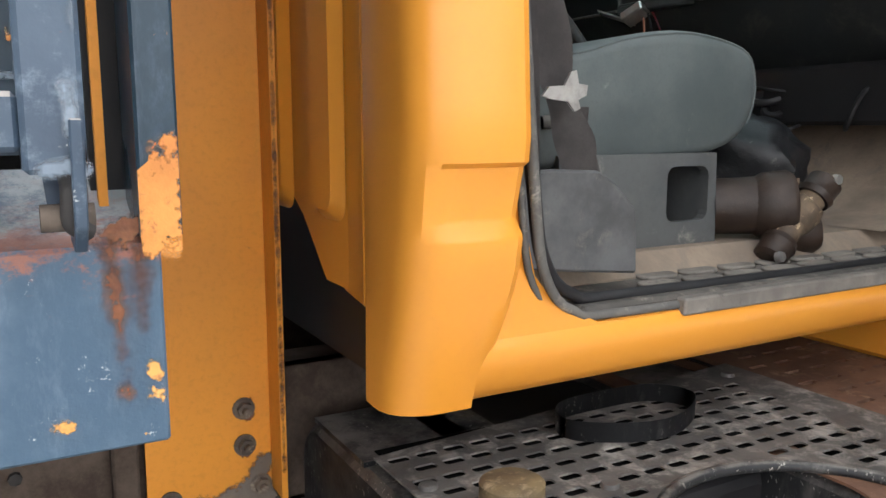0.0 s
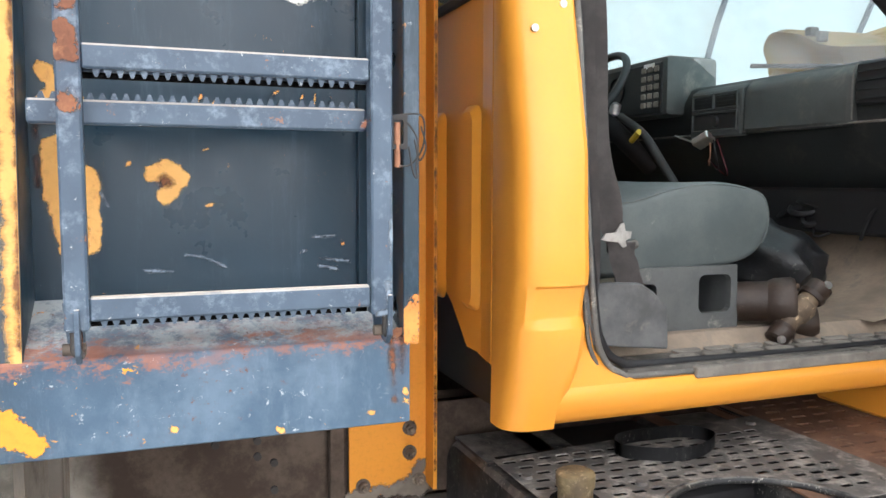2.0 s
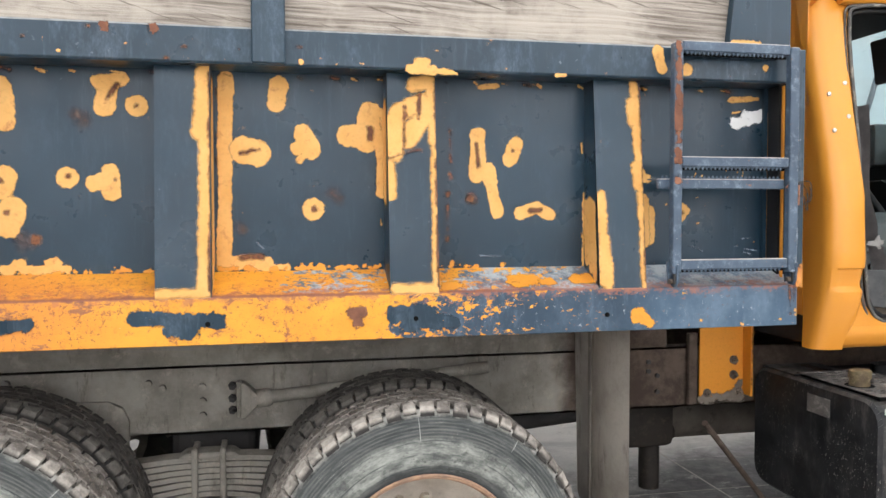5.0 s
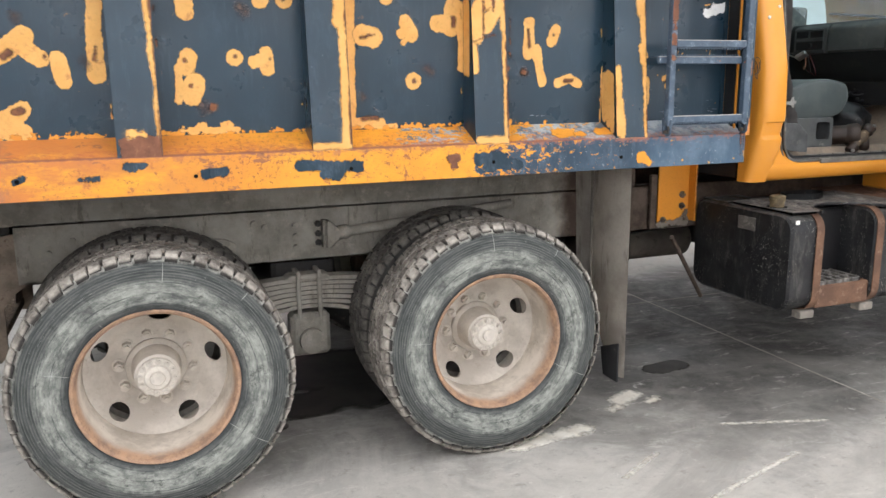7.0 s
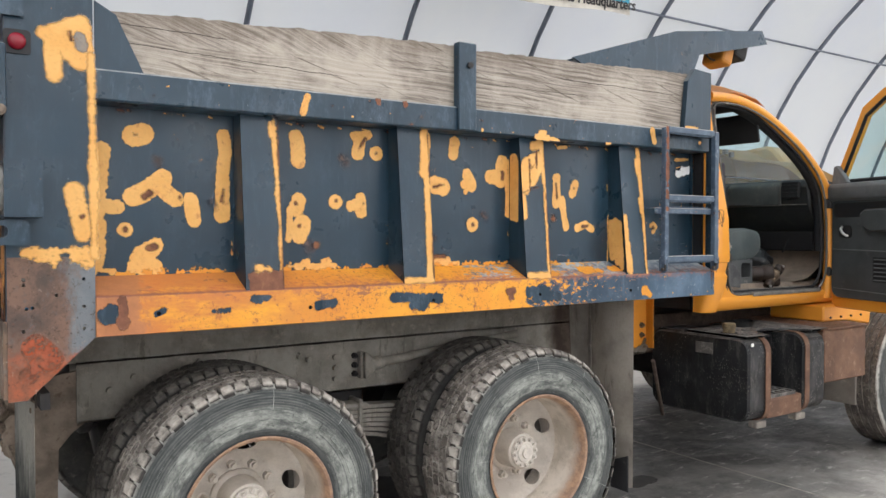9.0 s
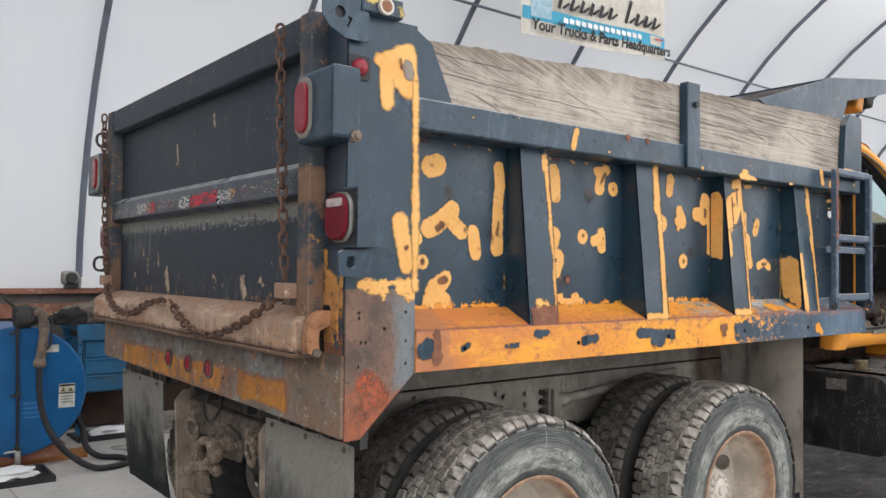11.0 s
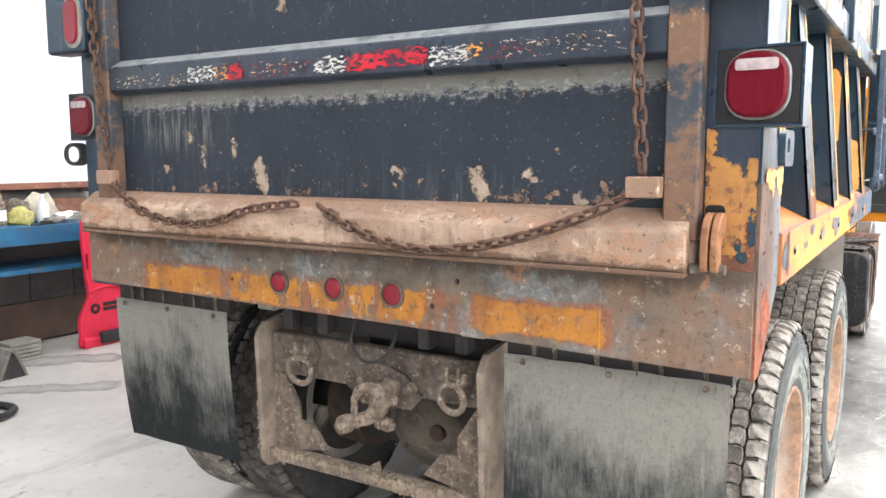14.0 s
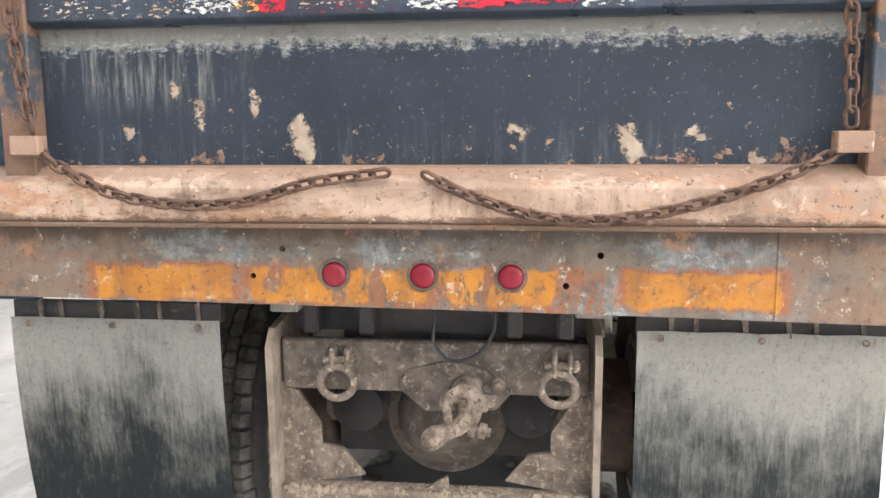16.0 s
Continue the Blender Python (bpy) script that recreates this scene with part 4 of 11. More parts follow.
def lathe(bm, profile, centre, axis, seg=48, closed=False):
    """Turns the profile of (along, radius) round the axis through centre."""
    u, v, w = frame_of(axis)
    c = Vector(centre)
    rings = []
    for d, r in profile:
        if r < 1e-6:
            rings.append([bm.verts.new(c + d * w)])
        else:
            rings.append([bm.verts.new(c + d * w + r * (math.cos(2 * math.pi * i / seg) * u + math.sin(2 * math.pi * i / seg) * v)) for i in range(seg)])
    pairs = list(zip(rings, rings[1:])) + ([(rings[-1], rings[0])] if closed else [])
    for a, b in pairs:
        for i in range(seg):
            j = (i + 1) % seg
            if len(a) == 1 and len(b) > 1:
                bm.faces.new((a[0], b[j], b[i]))
            elif len(b) == 1 and len(a) > 1:
                bm.faces.new((a[i], a[j], b[0]))
            elif len(a) > 1:
                bm.faces.new((a[i], a[j], b[j], b[i]))
    return bm


def smoothed(pts, n=6, closed=False):
    """Points of a smooth curve through pts."""
    pts = [Vector(p) for p in pts]
    out, count = [], len(pts)
    for i in range(count if closed else count - 1):
        p0 = pts[i - 1] if i or closed else pts[0]
        p1, p2 = pts[i], pts[(i + 1) % count]
        p3 = pts[(i + 2) % count] if i + 2 < count or closed else pts[-1]
        for k in range(n):
            t = k / n
            out.append(0.5 * (2 * p1 + (p2 - p0) * t + (2 * p0 - 5 * p1 + 4 * p2 - p3) * t * t + (3 * p1 - p0 - 3 * p2 + p3) * t ** 3))
    if not closed:
        out.append(pts[-1])
    return out


def rounded(x0, x1, y0, y1, r, n=5):
    """The outline of a rectangle with round corners."""
    out = []
    for cx, cy, a0 in ((x1 - r, y1 - r, 0), (x0 + r, y1 - r, 90), (x0 + r, y0 + r, 180), (x1 - r, y0 + r, 270)):
        out += [(cx + r * math.cos(radians(a0 + 90 * k / n)), cy + r * math.sin(radians(a0 + 90 * k / n))) for k in range(n + 1)]
    return out


def holed(bm, outer, holes, axis, a, b):
    """A plate with openings cut through it."""
    def at(p, d):
        return {"x": (d, p[0], p[1]), "y": (p[0], d, p[1]), "z": (p[0], p[1], d)}[axis]
    tmp = B()
    loops = []
    for pts in (outer, *holes):
        vs = [tmp.verts.new(at(p, a)) for p in pts]
        loops.append([tmp.edges.new((vs[i], vs[(i + 1) % len(vs)])) for i in range(len(vs))])
    bmesh.ops.triangle_fill(tmp, use_beauty=True, use_dissolve=False, edges=[e for l in loops for e in l])
    shift = Vector(at((0, 0), b)) - Vector(at((0, 0), a))
    made = bmesh.ops.extrude_face_region(tmp, geom=list(tmp.faces))["geom"]
    for v in made:
        if isinstance(v, bmesh.types.BMVert):
            v.co += shift
    bmesh.ops.recalc_face_normals(tmp, faces=tmp.faces)
    return join(bm, tmp)

# ---- the shed: slab, block walls, membrane arch on steel hoops ----
ARCH_Y, HALF, EAVE, RISE = -2.2, 7.6, 1.32, 6.0
BACK, FRONT = -9.0, 31.0


def arch(a, inset=0.0):
    """A point of the arch's section, a from 0 (the bench side) to 180."""
    return ARCH_Y + (HALF - inset) * math.cos(radians(a)), EAVE + (RISE - inset) * math.sin(radians(a))


tagged(part("floor", box(B(), BACK - 30, FRONT + 60, -40, 36, -0.3, 0.0), floor_mat), "grey concrete slab with stains, painted under-truck shade and saw-cut joints", "floor", kind="structure")
joint = B()
for x in (-4.4, -0.15, 4.35, 8.9, 13.4, 18.0):
    box(joint, x - 0.006, x + 0.006, -9.6, 5.2, -0.02, 0.0015)
for y in (-4.9, 0.62):
    box(joint, BACK, FRONT, y - 0.004, y + 0.004, -0.02, 0.0012)
tagged(part("trim_joints", joint, worn("joint_grime", S(150, 145, 137), S(126, 121, 114), big=6, rough=0.9, dirt=S(176, 171, 163))), "dark saw-cut joints in the concrete floor", "floor joint", kind="structure")
for name, y0, y1 in (("wall_north", ARCH_Y + HALF - 0.05, ARCH_Y + HALF + 0.2), ("wall_south", ARCH_Y - HALF - 0.2, ARCH_Y - HALF + 0.05)):
    tagged(part(name, box(B(), BACK, FRONT, y0, y1, 0.0, EAVE), wall_block), "low grey concrete block wall under the membrane", "wall", kind="structure")
sill = B()
for y in (ARCH_Y + HALF - 0.09, ARCH_Y - HALF + 0.09):
    box(sill, BACK, FRONT, y - 0.09, y + 0.07, EAVE, EAVE + 0.05)
    box(sill, BACK, FRONT, y - 0.02, y + 0.04, EAVE - 0.24, EAVE - 0.1)
tagged(part("trim_sill", sill, red_timber), "red-brown timber sill along the low walls", "sill", kind="structure")


def sheet(name, x0, x1, label):
    bm = B()
    rows = []
    xs = np.arange(x0, x1 + 0.01, 1.025)
    for i, x in enumerate(xs):
        sag = 0.05 * (i % 2)
        rows.append([bm.verts.new((x, *arch(a, -0.06 + sag))) for a in range(0, 181, 6)])
    for r, s in zip(rows, rows[1:]):
        for k in range(len(r) - 1):
            bm.faces.new((r[k], r[k + 1], s[k + 1], s[k]))
    return tagged(part(name, bm, cloth, smooth=60), label, "roof", kind="structure")


sheet("ceiling", 0.85 - 2.05 * 5, 0.85 + 2.05 * 15, "white translucent membrane stretched over steel hoops")
hoops = thing("hoop_frame", (0, ARCH_Y, EAVE), "grey steel tube hoops that carry the membrane roof", "roof frame", kind="structure")
one = None
for k in range(-5, 16):
    x = 0.85 + 2.05 * k
    if one is None:
        one = part("hoop", sweep(B(), [(0, *arch(a, 0.02)) for a in range(0, 181, 5)], 0.034, 8), hoop_mat, hoops, smooth=50)
        one.location.x = x
    else:
        part("hoop", None, None, hoops, shared=one.data).location.x = x
for a in (36, 62, 118, 144):
    y, z = arch(a, 0.07)
    part("purlin", cyl(B(), (BACK, y, z), (FRONT, y, z), 0.018, seg=8), hoop_mat, hoops, smooth=50)
back = [(ARCH_Y + HALF, 0.0)] + [arch(a) for a in range(0, 181, 6)] + [(ARCH_Y - HALF, 0.0)]
white_end = worn("white_end_wall", S(214, 216, 220), S(196, 200, 206), big=1, rough=0.8)
# unseen end wall, added: its doorway and grey tone steer light onto the tail
wide = [(-8.6, 0.0), (-8.6, 3.8), (-4.4, 3.8), (-4.4, 0.0)]
tagged(part("unseen_wall_west", prism(B(), [wide[3], (ARCH_Y + HALF, 0.0)] + [arch(a) for a in range(0, 181, 6)] + [(ARCH_Y - HALF, 0.0)] + wide[:3], "x", BACK - 0.15, BACK), worn("grey_end_wall", S(150, 152, 156), S(132, 135, 140), big=1, rough=0.85)), "unseen grey end wall, its doorway added to let in daylight", "wall", kind="structure")
opening = [(-7.4, 0.0), (-7.4, 4.3), (1.2, 4.3), (1.2, 0.0)]
tagged(part("wall_east", prism(B(), [opening[3], (ARCH_Y + HALF, 0.0)] + [arch(a) for a in range(0, 181, 6)] + [(ARCH_Y - HALF, 0.0)] + opening[:3], "x", FRONT, FRONT + 0.15), white_end), "white end wall with a wide open doorway", "wall", kind="structure")

# ---- the dump truck ----
truck = thing("dump_truck", (2.6, 0.0, 0.0), "orange dump truck with a slate-blue body sanded to primer patches", "truck")

coat = [0]


def film(blobs, place, material, parent, name="paint_patch", step=0.006, rag=0.005, grain=10.0, label="", spread=0.009, clip=None):
    """A thin ragged coat of paint or rust: the union of capsules (u0, v0, u1, v1, r), laid on a surface by place(u, v)."""
    # each coat lies a hair above the last, so that neighbours never share a plane
    coat[0] += 1
    lift = 0.0001 * (coat[0] % 13)
    b = np.array(blobs, float)
    lo = np.minimum(b[:, :2], b[:, 2:4]).min(0) - b[:, 4].max() - 0.02
    hi = np.maximum(b[:, :2], b[:, 2:4]).max(0) + b[:, 4].max() + 0.02
    step = min(step, max(0.003, b[:, 4].min() * 0.5))
    nu, nv = (int((h - l) / step) + 2 for l, h in zip(lo, hi))
    us, vs = lo[0] + step * np.arange(nu), lo[1] + step * np.arange(nv)
    p = np.stack(np.meshgrid(us, vs, indexing="ij"), -1)
    d = np.full((nu, nv), 9.0)
    for u0, v0, u1, v1, r in b:
        a, w = np.array((u0, v0)), np.array((u1 - u0, v1 - v0))
        h = np.clip(((p - a) @ w) / max(w @ w, 1e-9), 0, 1)
        d = np.minimum(d, np.linalg.norm(p - a - h[..., None] * w, axis=-1) - r)
    for i in range(nu):
        for j in range(nv):
            if abs(d[i, j]) < 3 * rag + 0.02:
                q = Vector((us[i] * grain, vs[j] * grain, 3.7))
                d[i, j] += rag * (noise.noise(q) + 0.6 * noise.noise(q * 2.9))
    sunk = -d
    d = d - spread
    if clip:
        d = np.maximum(d, np.maximum(clip[0] - p[..., 0], p[..., 0] - clip[1]))
    bm, made = B(), {}
    depth = bm.verts.layers.float.new("inside")

    def vert(i, j, k, m):
        key = (min((i, j), (k, m)), max((i, j), (k, m)))
        if key not in made:
            if (i, j) == (k, m):
                u, v = us[i], vs[j]
            else:
                t = d[i, j] / (d[i, j] - d[k, m])
                u, v = us[i] + t * (us[k] - us[i]), vs[j] + t * (vs[m] - vs[j])
            x, y, z = place(u, v)
            made[key] = bm.verts.new((x - lift, y - lift, z + lift))
            made[key][depth] = sunk[i, j] if (i, j) == (k, m) else sunk[i, j] + t * (sunk[k, m] - sunk[i, j])
        return made[key]

    for i in range(nu - 1):
        for j in range(nv - 1):
            ring = ((i, j), (i + 1, j), (i + 1, j + 1), (i, j + 1))
            inside = [d[c] < 0 for c in ring]
            if not any(inside):
                continue
            loop = []
            for c in range(4):
                e = (c + 1) % 4
                if inside[c]:
                    loop.append(vert(*ring[c], *ring[c]))
                if inside[c] != inside[e]:
                    loop.append(vert(*ring[c], *ring[e]))
            if len(set(loop)) > 2:
                bm.faces.new(loop)
    # each island of the coat is a patch of its own; crumbs fall away
    left = set(bm.faces)
    islands = []
    while left:
        todo, island = [left.pop()], []
        while todo:
            f = todo.pop()
            island.append(f)
            for e in f.edges:
                for g in e.link_faces:
                    if g in left:
                        left.discard(g)
                        todo.append(g)
        islands.append(sorted(island, key=lambda f: tuple(f.calc_center_median())))
    islands.sort(key=lambda i: (-len(i), tuple(i[0].calc_center_median())))
    ob = None
    for island in islands:
        if ob and len(island) < 8:
            break
        if len(islands) == 1:
            return part(name, bm, material, parent, label)
        one, seen = B(), {}
        deep = one.verts.layers.float.new("inside")
        for f in island:
            for v in f.verts:
                if v not in seen:
                    seen[v] = one.verts.new(v.co)
                    seen[v][deep] = v[depth]
            one.faces.new([seen[v] for v in f.verts])
        made_ob = part(name, one, material, parent, label)
        ob = ob or made_ob
    return ob


# -- dump body: near side
OUT, PANEL = -1.255, -1.115
body = part("dump_body", box(B(), 0.2, 3.455, PANEL, PANEL + 0.02, 1.44, 2.17), slate, truck, "slate-blue steel dump body with sanded primer patches")
far = box(B(), 0.0, 3.44, 1.12, 1.14, 1.3, 2.45)
box(far, 0.0, 3.44, 1.14, 1.26, 1.26, 1.4)
box(far, 0.0, 3.44, 1.14, 1.26, 2.06, 2.17)
part("far_side", far, slate, body)
part("bed_floor", box(B(), 0.03, 3.44, PANEL + 0.02, 1.12, 1.40, 1.44), frame_mat, body)
part("bulkhead", box(B(), 3.456, 3.47, -1.13, 1.15, 1.30, 2.50), slate, body)
part("top_rail", box(B(), 0.262, 3.47, OUT + 0.012, PANEL - 0.001, 2.062, 2.168, 0.006), slate_dusty, body)
shelf = B()
prism(shelf, [(PANEL - 0.001, 1.462), (OUT, 1.396), (OUT, 1.262), (OUT + 0.02, 1.262), (OUT + 0.02, 1.38), (PANEL - 0.001, 1.44)], "x", 0.262, 3.505, 0.002)
part("lower_rail", shelf, rail_mat, body, "lower rail, slate at the front and worn to orange and rust at the rear")


def rib(x0, x1):
    bm = B()
    top, low = -1.19, OUT + 0.004
    for x, dx in ((x0, 1), (x1, -1)):
        prism(bm, [(PANEL - 0.001, 2.062), (top, 2.062), (low, 1.40), (PANEL - 0.001, 1.462)], "x", x, x + 0.008 * dx)
    tmp = B()
    q = [tmp.verts.new(c) for c in ((x0, top, 2.062), (x1, top, 2.062), (x1, low, 1.398), (x0, low, 1.398))]
    tmp.faces.new(q)
    made = bmesh.ops.extrude_face_region(tmp, geom=list(tmp.faces))["geom"]
    for v in made:
        if isinstance(v, bmesh.types.BMVert):
            v.co.y += 0.008
    join(bm, tmp)
    return part("rib", bm, slate, body)


RIBS = ((0.785, 0.936), (1.472, 1.626), (2.14, 2.29), (2.805, 2.965))
for x0, x1 in RIBS:
    rib(x0, x1)

# rear corner post, its rusted plate and the fittings on it
POST = -1.243
part("corner_post", box(B(), 0.0, 0.262, POST, POST + 0.01, 1.535, 2.40), slate, body)
part("post_back", box(B(), 0.0, 0.012, POST + 0.01, -1.105, 1.42, 2.42), slate, body)
part("post_return", box(B(), 0.252, 0.262, POST + 0.01, PANEL, 1.40, 2.40), slate, body)
part("far_post", box(B(), 0.0, 0.26, 1.10, 1.27, 1.1, 2.42), slate, body)
plate = B()
holes = [[(x + 0.006 * math.cos(a), z + 0.006 * math.sin(a)) for a in np.linspace(0, 2 * math.pi, 9)[:-1]] for x, z in ((0.047, 1.462), (0.047, 1.445), (0.226, 1.460), (0.143, 1.409), (0.055, 1.368), (0.072, 1.369), (0.226, 1.367), (0.226, 1.294), (0.045, 1.295))]
holed(plate, [(0.0, 1.535), (0.262, 1.535), (0.262, 1.262), (0.055, 1.07), (0.0, 1.07)], holes, "y", POST - 0.002, POST + 0.008)
part("corner_plate", plate, corner_mat, body, "rust-brown corner plate with bolt holes")

# sideboards
for x0, x1, z0, z1 in ((0.30, 1.79, 2.375, 2.445), (1.792, 3.31, 2.43, 2.485)):
    rng = random.Random(int(100 * x0))
    steps = int((x1 - x0) / 0.022)
    rough_top = [(x1 + (x0 - x1) * i / steps, z1 + (z0 - z1) * i / steps + 0.008 * noise.noise(Vector((7.0 * i / steps * (x1 - x0), x0, 1))) + (0.006 * (rng.random() - 0.5) if 0 < i < steps else 0)) for i in range(steps + 1)]
    bm = prism(B(), [(x0, 2.17), (x1, 2.17)] + rough_top, "y", -1.215, -1.172)
    part("sideboard", bm, wood, body, "grey weathered timber sideboard")
stake = box(B(), 1.745, 1.84, -1.262, -1.218, 2.065, 2.45, 0.004)
part("stake_pocket", stake, slate_dusty, body)
part("bolt", cyl(B(), (1.80, -1.275, 2.35), (1.80, -1.26, 2.35), 0.014, seg=8), dark_steel, body)
part("gusset", prism(B(), [(0.27, 2.40), (0.34, 2.36), (0.43, 2.17), (0.27, 2.17)], "y", -1.222, -1.216), slate, body)
front = prism(B(), [(3.245, 2.17), (3.468, 2.17), (3.468, 2.50), (3.33, 2.51), (3.275, 2.44)], "y", -1.25, -1.22)
part("front_post", front, slate, body)
film([(3.26, 2.185, 3.35, 2.183, 0.007)], lambda u, v: (u, -1.2515, v), primer, body)

# cab shield over the cab
for y in (-1.17, 1.12):
    cheek = prism(B(), [(2.50, 2.49), (3.27, 2.725), (4.05, 2.835), (4.10, 2.76), (3.75, 2.68), (3.47, 2.62), (3.42, 2.52), (3.44, 2.40), (2.6, 2.45)], "y", y, y + 0.012)
    part("shield_cheek", cheek, slate_dusty, body)
part("shield_roof", prism(B(), [(3.27, 2.725), (4.05, 2.835), (4.05, 2.825), (3.27, 2.715)], "y", -1.15, 1.12), slate_dusty, body)

# -- wheels
AX = (2.26, 0.85)
TZ = 0.525


def tyre_mesh(width):
    """Tyre about the origin, axis along y, outer side at -y."""
    w = width / 2
    prof = [(-w + 0.02, 0.298), (-w + 0.005, 0.32), (-w, 0.36), (-w - 0.006, 0.42), (-w, 0.465), (-w + 0.012, 0.492), (-w + 0.03, 0.510)]
    prof += [(w - 0.03, 0.510), (w - 0.012, 0.492), (w, 0.465), (w + 0.006, 0.42), (w, 0.36), (w - 0.005, 0.32), (w - 0.02, 0.298)]
    return lathe(B(), prof, (0, 0, 0), (0, 1, 0), 72)


def tread_mesh(width, material):
    """Tread in five rows of close-set blocks parted by zigzag grooves; notched shoulder lugs run down the flank."""
    w = width / 2 - 0.006
    verts, faces = [], []
    rows = ((-w, -w + 0.056, 0.0), (-w + 0.061, -w + 0.1055, 0.5), (-0.0225, 0.0225, 0.12), (w - 0.1055, w - 0.061, 0.62), (w - 0.056, w, 0.3))
    n = 60
    rng = random.Random(11)
    pitch = 2 * math.pi / n
    for a, b, off in rows:
        mid = (a + b) / 2
        shoulder = abs(mid) > 0.09
        side = -1 if mid < 0 else 1
        for k in range(n):
            t0 = pitch * (k + off)
            t1 = t0 + pitch * ((0.80 if k % 2 else 0.87) if shoulder else 0.945)
            z0, z1 = 0.22 * (t1 - t0), 0.30 * (t1 - t0)
            bulge = 0.0045
            # the groove walls zigzag: each block is waisted on one side and swollen on the other
            left = 0.0 if (shoulder and side < 0) else bulge
            right = 0.0 if (shoulder and side > 0) else bulge
            bend = 0.10 * pitch
            ring = [(a + left, t0), (mid, t0 + bend), (b - right, t0), (b, t0 + z0), (b, t1 - z1), (b - right, t1), (mid, t1 + 0.6 * bend), (a + left, t1), (a, t1 - z1), (a, t0 + z0)]
            m = len(ring)
            worn_off = 0.0025 * rng.random()
            tm = (t0 + t1) / 2
            base = len(verts)
            # foot, bevel and crown of the block
            for level in (0, 1, 2):
                k1 = (1.0, 0.985, 0.91)[level]
                for y, t in ring:
                    outer = shoulder and abs(y) > w - 0.003
                    if outer:
                        r = (0.490 + 0.008 * (k % 2), 0.507 - 0.006 * (k % 2), 0.519 - 0.004 * (k % 2) - worn_off)[level]
                        yy = y + side * (0.005, 0.001, -0.007)[level]
                    else:
                        r, yy = (0.500, 0.520, 0.528 - worn_off)[level], mid + (y - mid) * k1
                    tt = tm + (t - tm) * k1
                    verts.append((r * math.sin(tt), yy, r * math.cos(tt)))
            for level in (0, 1):
                for i in range(m):
                    j = (i + 1) % m
                    faces.append([base + level * m + i, base + level * m + j, base + (level + 1) * m + j, base + (level + 1) * m + i])
            faces.append([base + 2 * m + i for i in range(m)])
    data = bpy.data.meshes.new("tread")
    data.from_pydata(verts, [], faces)
    data.materials.append(material)
    return data


def as_mesh(name, bm, material, smooth=40):
    ob = part(name, bm, material, smooth=smooth)
    data = ob.data
    bpy.data.objects.remove(ob)
    return data


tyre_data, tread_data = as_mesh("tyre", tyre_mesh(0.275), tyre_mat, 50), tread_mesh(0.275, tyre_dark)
inner_tyre_data, inner_tread_data = as_mesh("inner_tyre", tyre_mesh(0.275), inner_shade_rubber, 50), tread_mesh(0.275, inner_shade_tread)
ribs = []
for y0, y1 in ((-0.125, -0.085), (-0.078, -0.030), (-0.023, 0.023), (0.030, 0.078), (0.085, 0.125)):
    ribs += [(y0, 0.512), (y0 + 0.001, 0.529), (y1 - 0.001, 0.529), (y1, 0.512)]
front_tread = as_mesh("tread", lathe(B(), ribs, (0, 0, 0), (0, 1, 0), 72), tyre_dark, 30)
# outer disc wheel: deep dish, five hand holes, ten nuts, hub with bolted cap; outer side at -y
HUB_IN = 0.15
rim = lathe(B(), [(-0.115, 0.300), (-0.128, 0.307), (-0.134, 0.303), (-0.130, 0.294), (-0.112, 0.286), (-0.05, 0.281), (0.0, 0.279), (0.10, 0.275), (0.185, 0.270), (0.185, 0.29), (0.0, 0.292), (-0.10, 0.296)], (0, 0, 0), (0, 1, 0), 64)
rim_data = as_mesh("rim", rim, flange_mat)
hand = []
for k in range(5):
    a = radians(72 * k + 18)
    ring = []
    for t in np.linspace(0, 2 * math.pi, 15)[:-1]:
        u, v = 0.031 * math.cos(t), 0.044 * math.sin(t)
        ring.append((0.226 * math.cos(a) + u * math.cos(a) - v * math.sin(a), 0.226 * math.sin(a) + u * math.sin(a) + v * math.cos(a)))
    hand.append(ring)
disc = holed(B(), [(0.274 * math.cos(t), 0.274 * math.sin(t)) for t in np.linspace(0, 2 * math.pi, 49)[:-1]], hand, "y", 0.0, 0.012)
bmesh.ops.subdivide_edges(disc, edges=[e for e in disc.edges], cuts=2)
for v in disc.verts:
    r = math.hypot(v.co.x, v.co.z)
    t = max(0.0, min(1.0, (r - 0.172) / 0.10))
    v.co.y += 0.082 - 0.062 * t * t * (3 - 2 * t)
disc_data = as_mesh("disc", disc, rim_mat, 30)
hub = lathe(B(), [(0.17, 0.118), (0.118, 0.118), (0.112, 0.112), (0.108, 0.098), (0.05, 0.092), (0.02, 0.089), (0.004, 0.087), (0.0, 0.080), (0.0, 0.0)], (0, 0, 0), (0, 1, 0), 36)
hub_data = as_mesh("hub", hub, rim_mat, 30)
cap = lathe(B(), [(0.0, 0.077), (-0.012, 0.077), (-0.016, 0.074), (-0.018, 0.052), (-0.026, 0.046), (-0.030, 0.030), (-0.038, 0.026), (-0.038, 0.0)], (0, 0, 0), (0, 1, 0), 36)
cap_data = as_mesh("hub_cap", cap, hub_pale, 30)
nut_data = as_mesh("nut", cyl(cyl(cyl(B(), (0, 0.086, 0), (0, 0.078, 0), 0.027, seg=14), (0, 0.078, 0), (0, 0.050, 0), 0.020, 0.018, seg=6), (0, 0.050, 0), (0, 0.034, 0), 0.011, seg=8), rim_mat, 20)
stud_data = as_mesh("hub_bolt", cyl(cyl(B(), (0, -0.004, 0), (0, -0.022, 0), 0.0125, seg=10), (0, -0.022, 0), (0, -0.032, 0), 0.008, seg=8), hub_pale, 20)


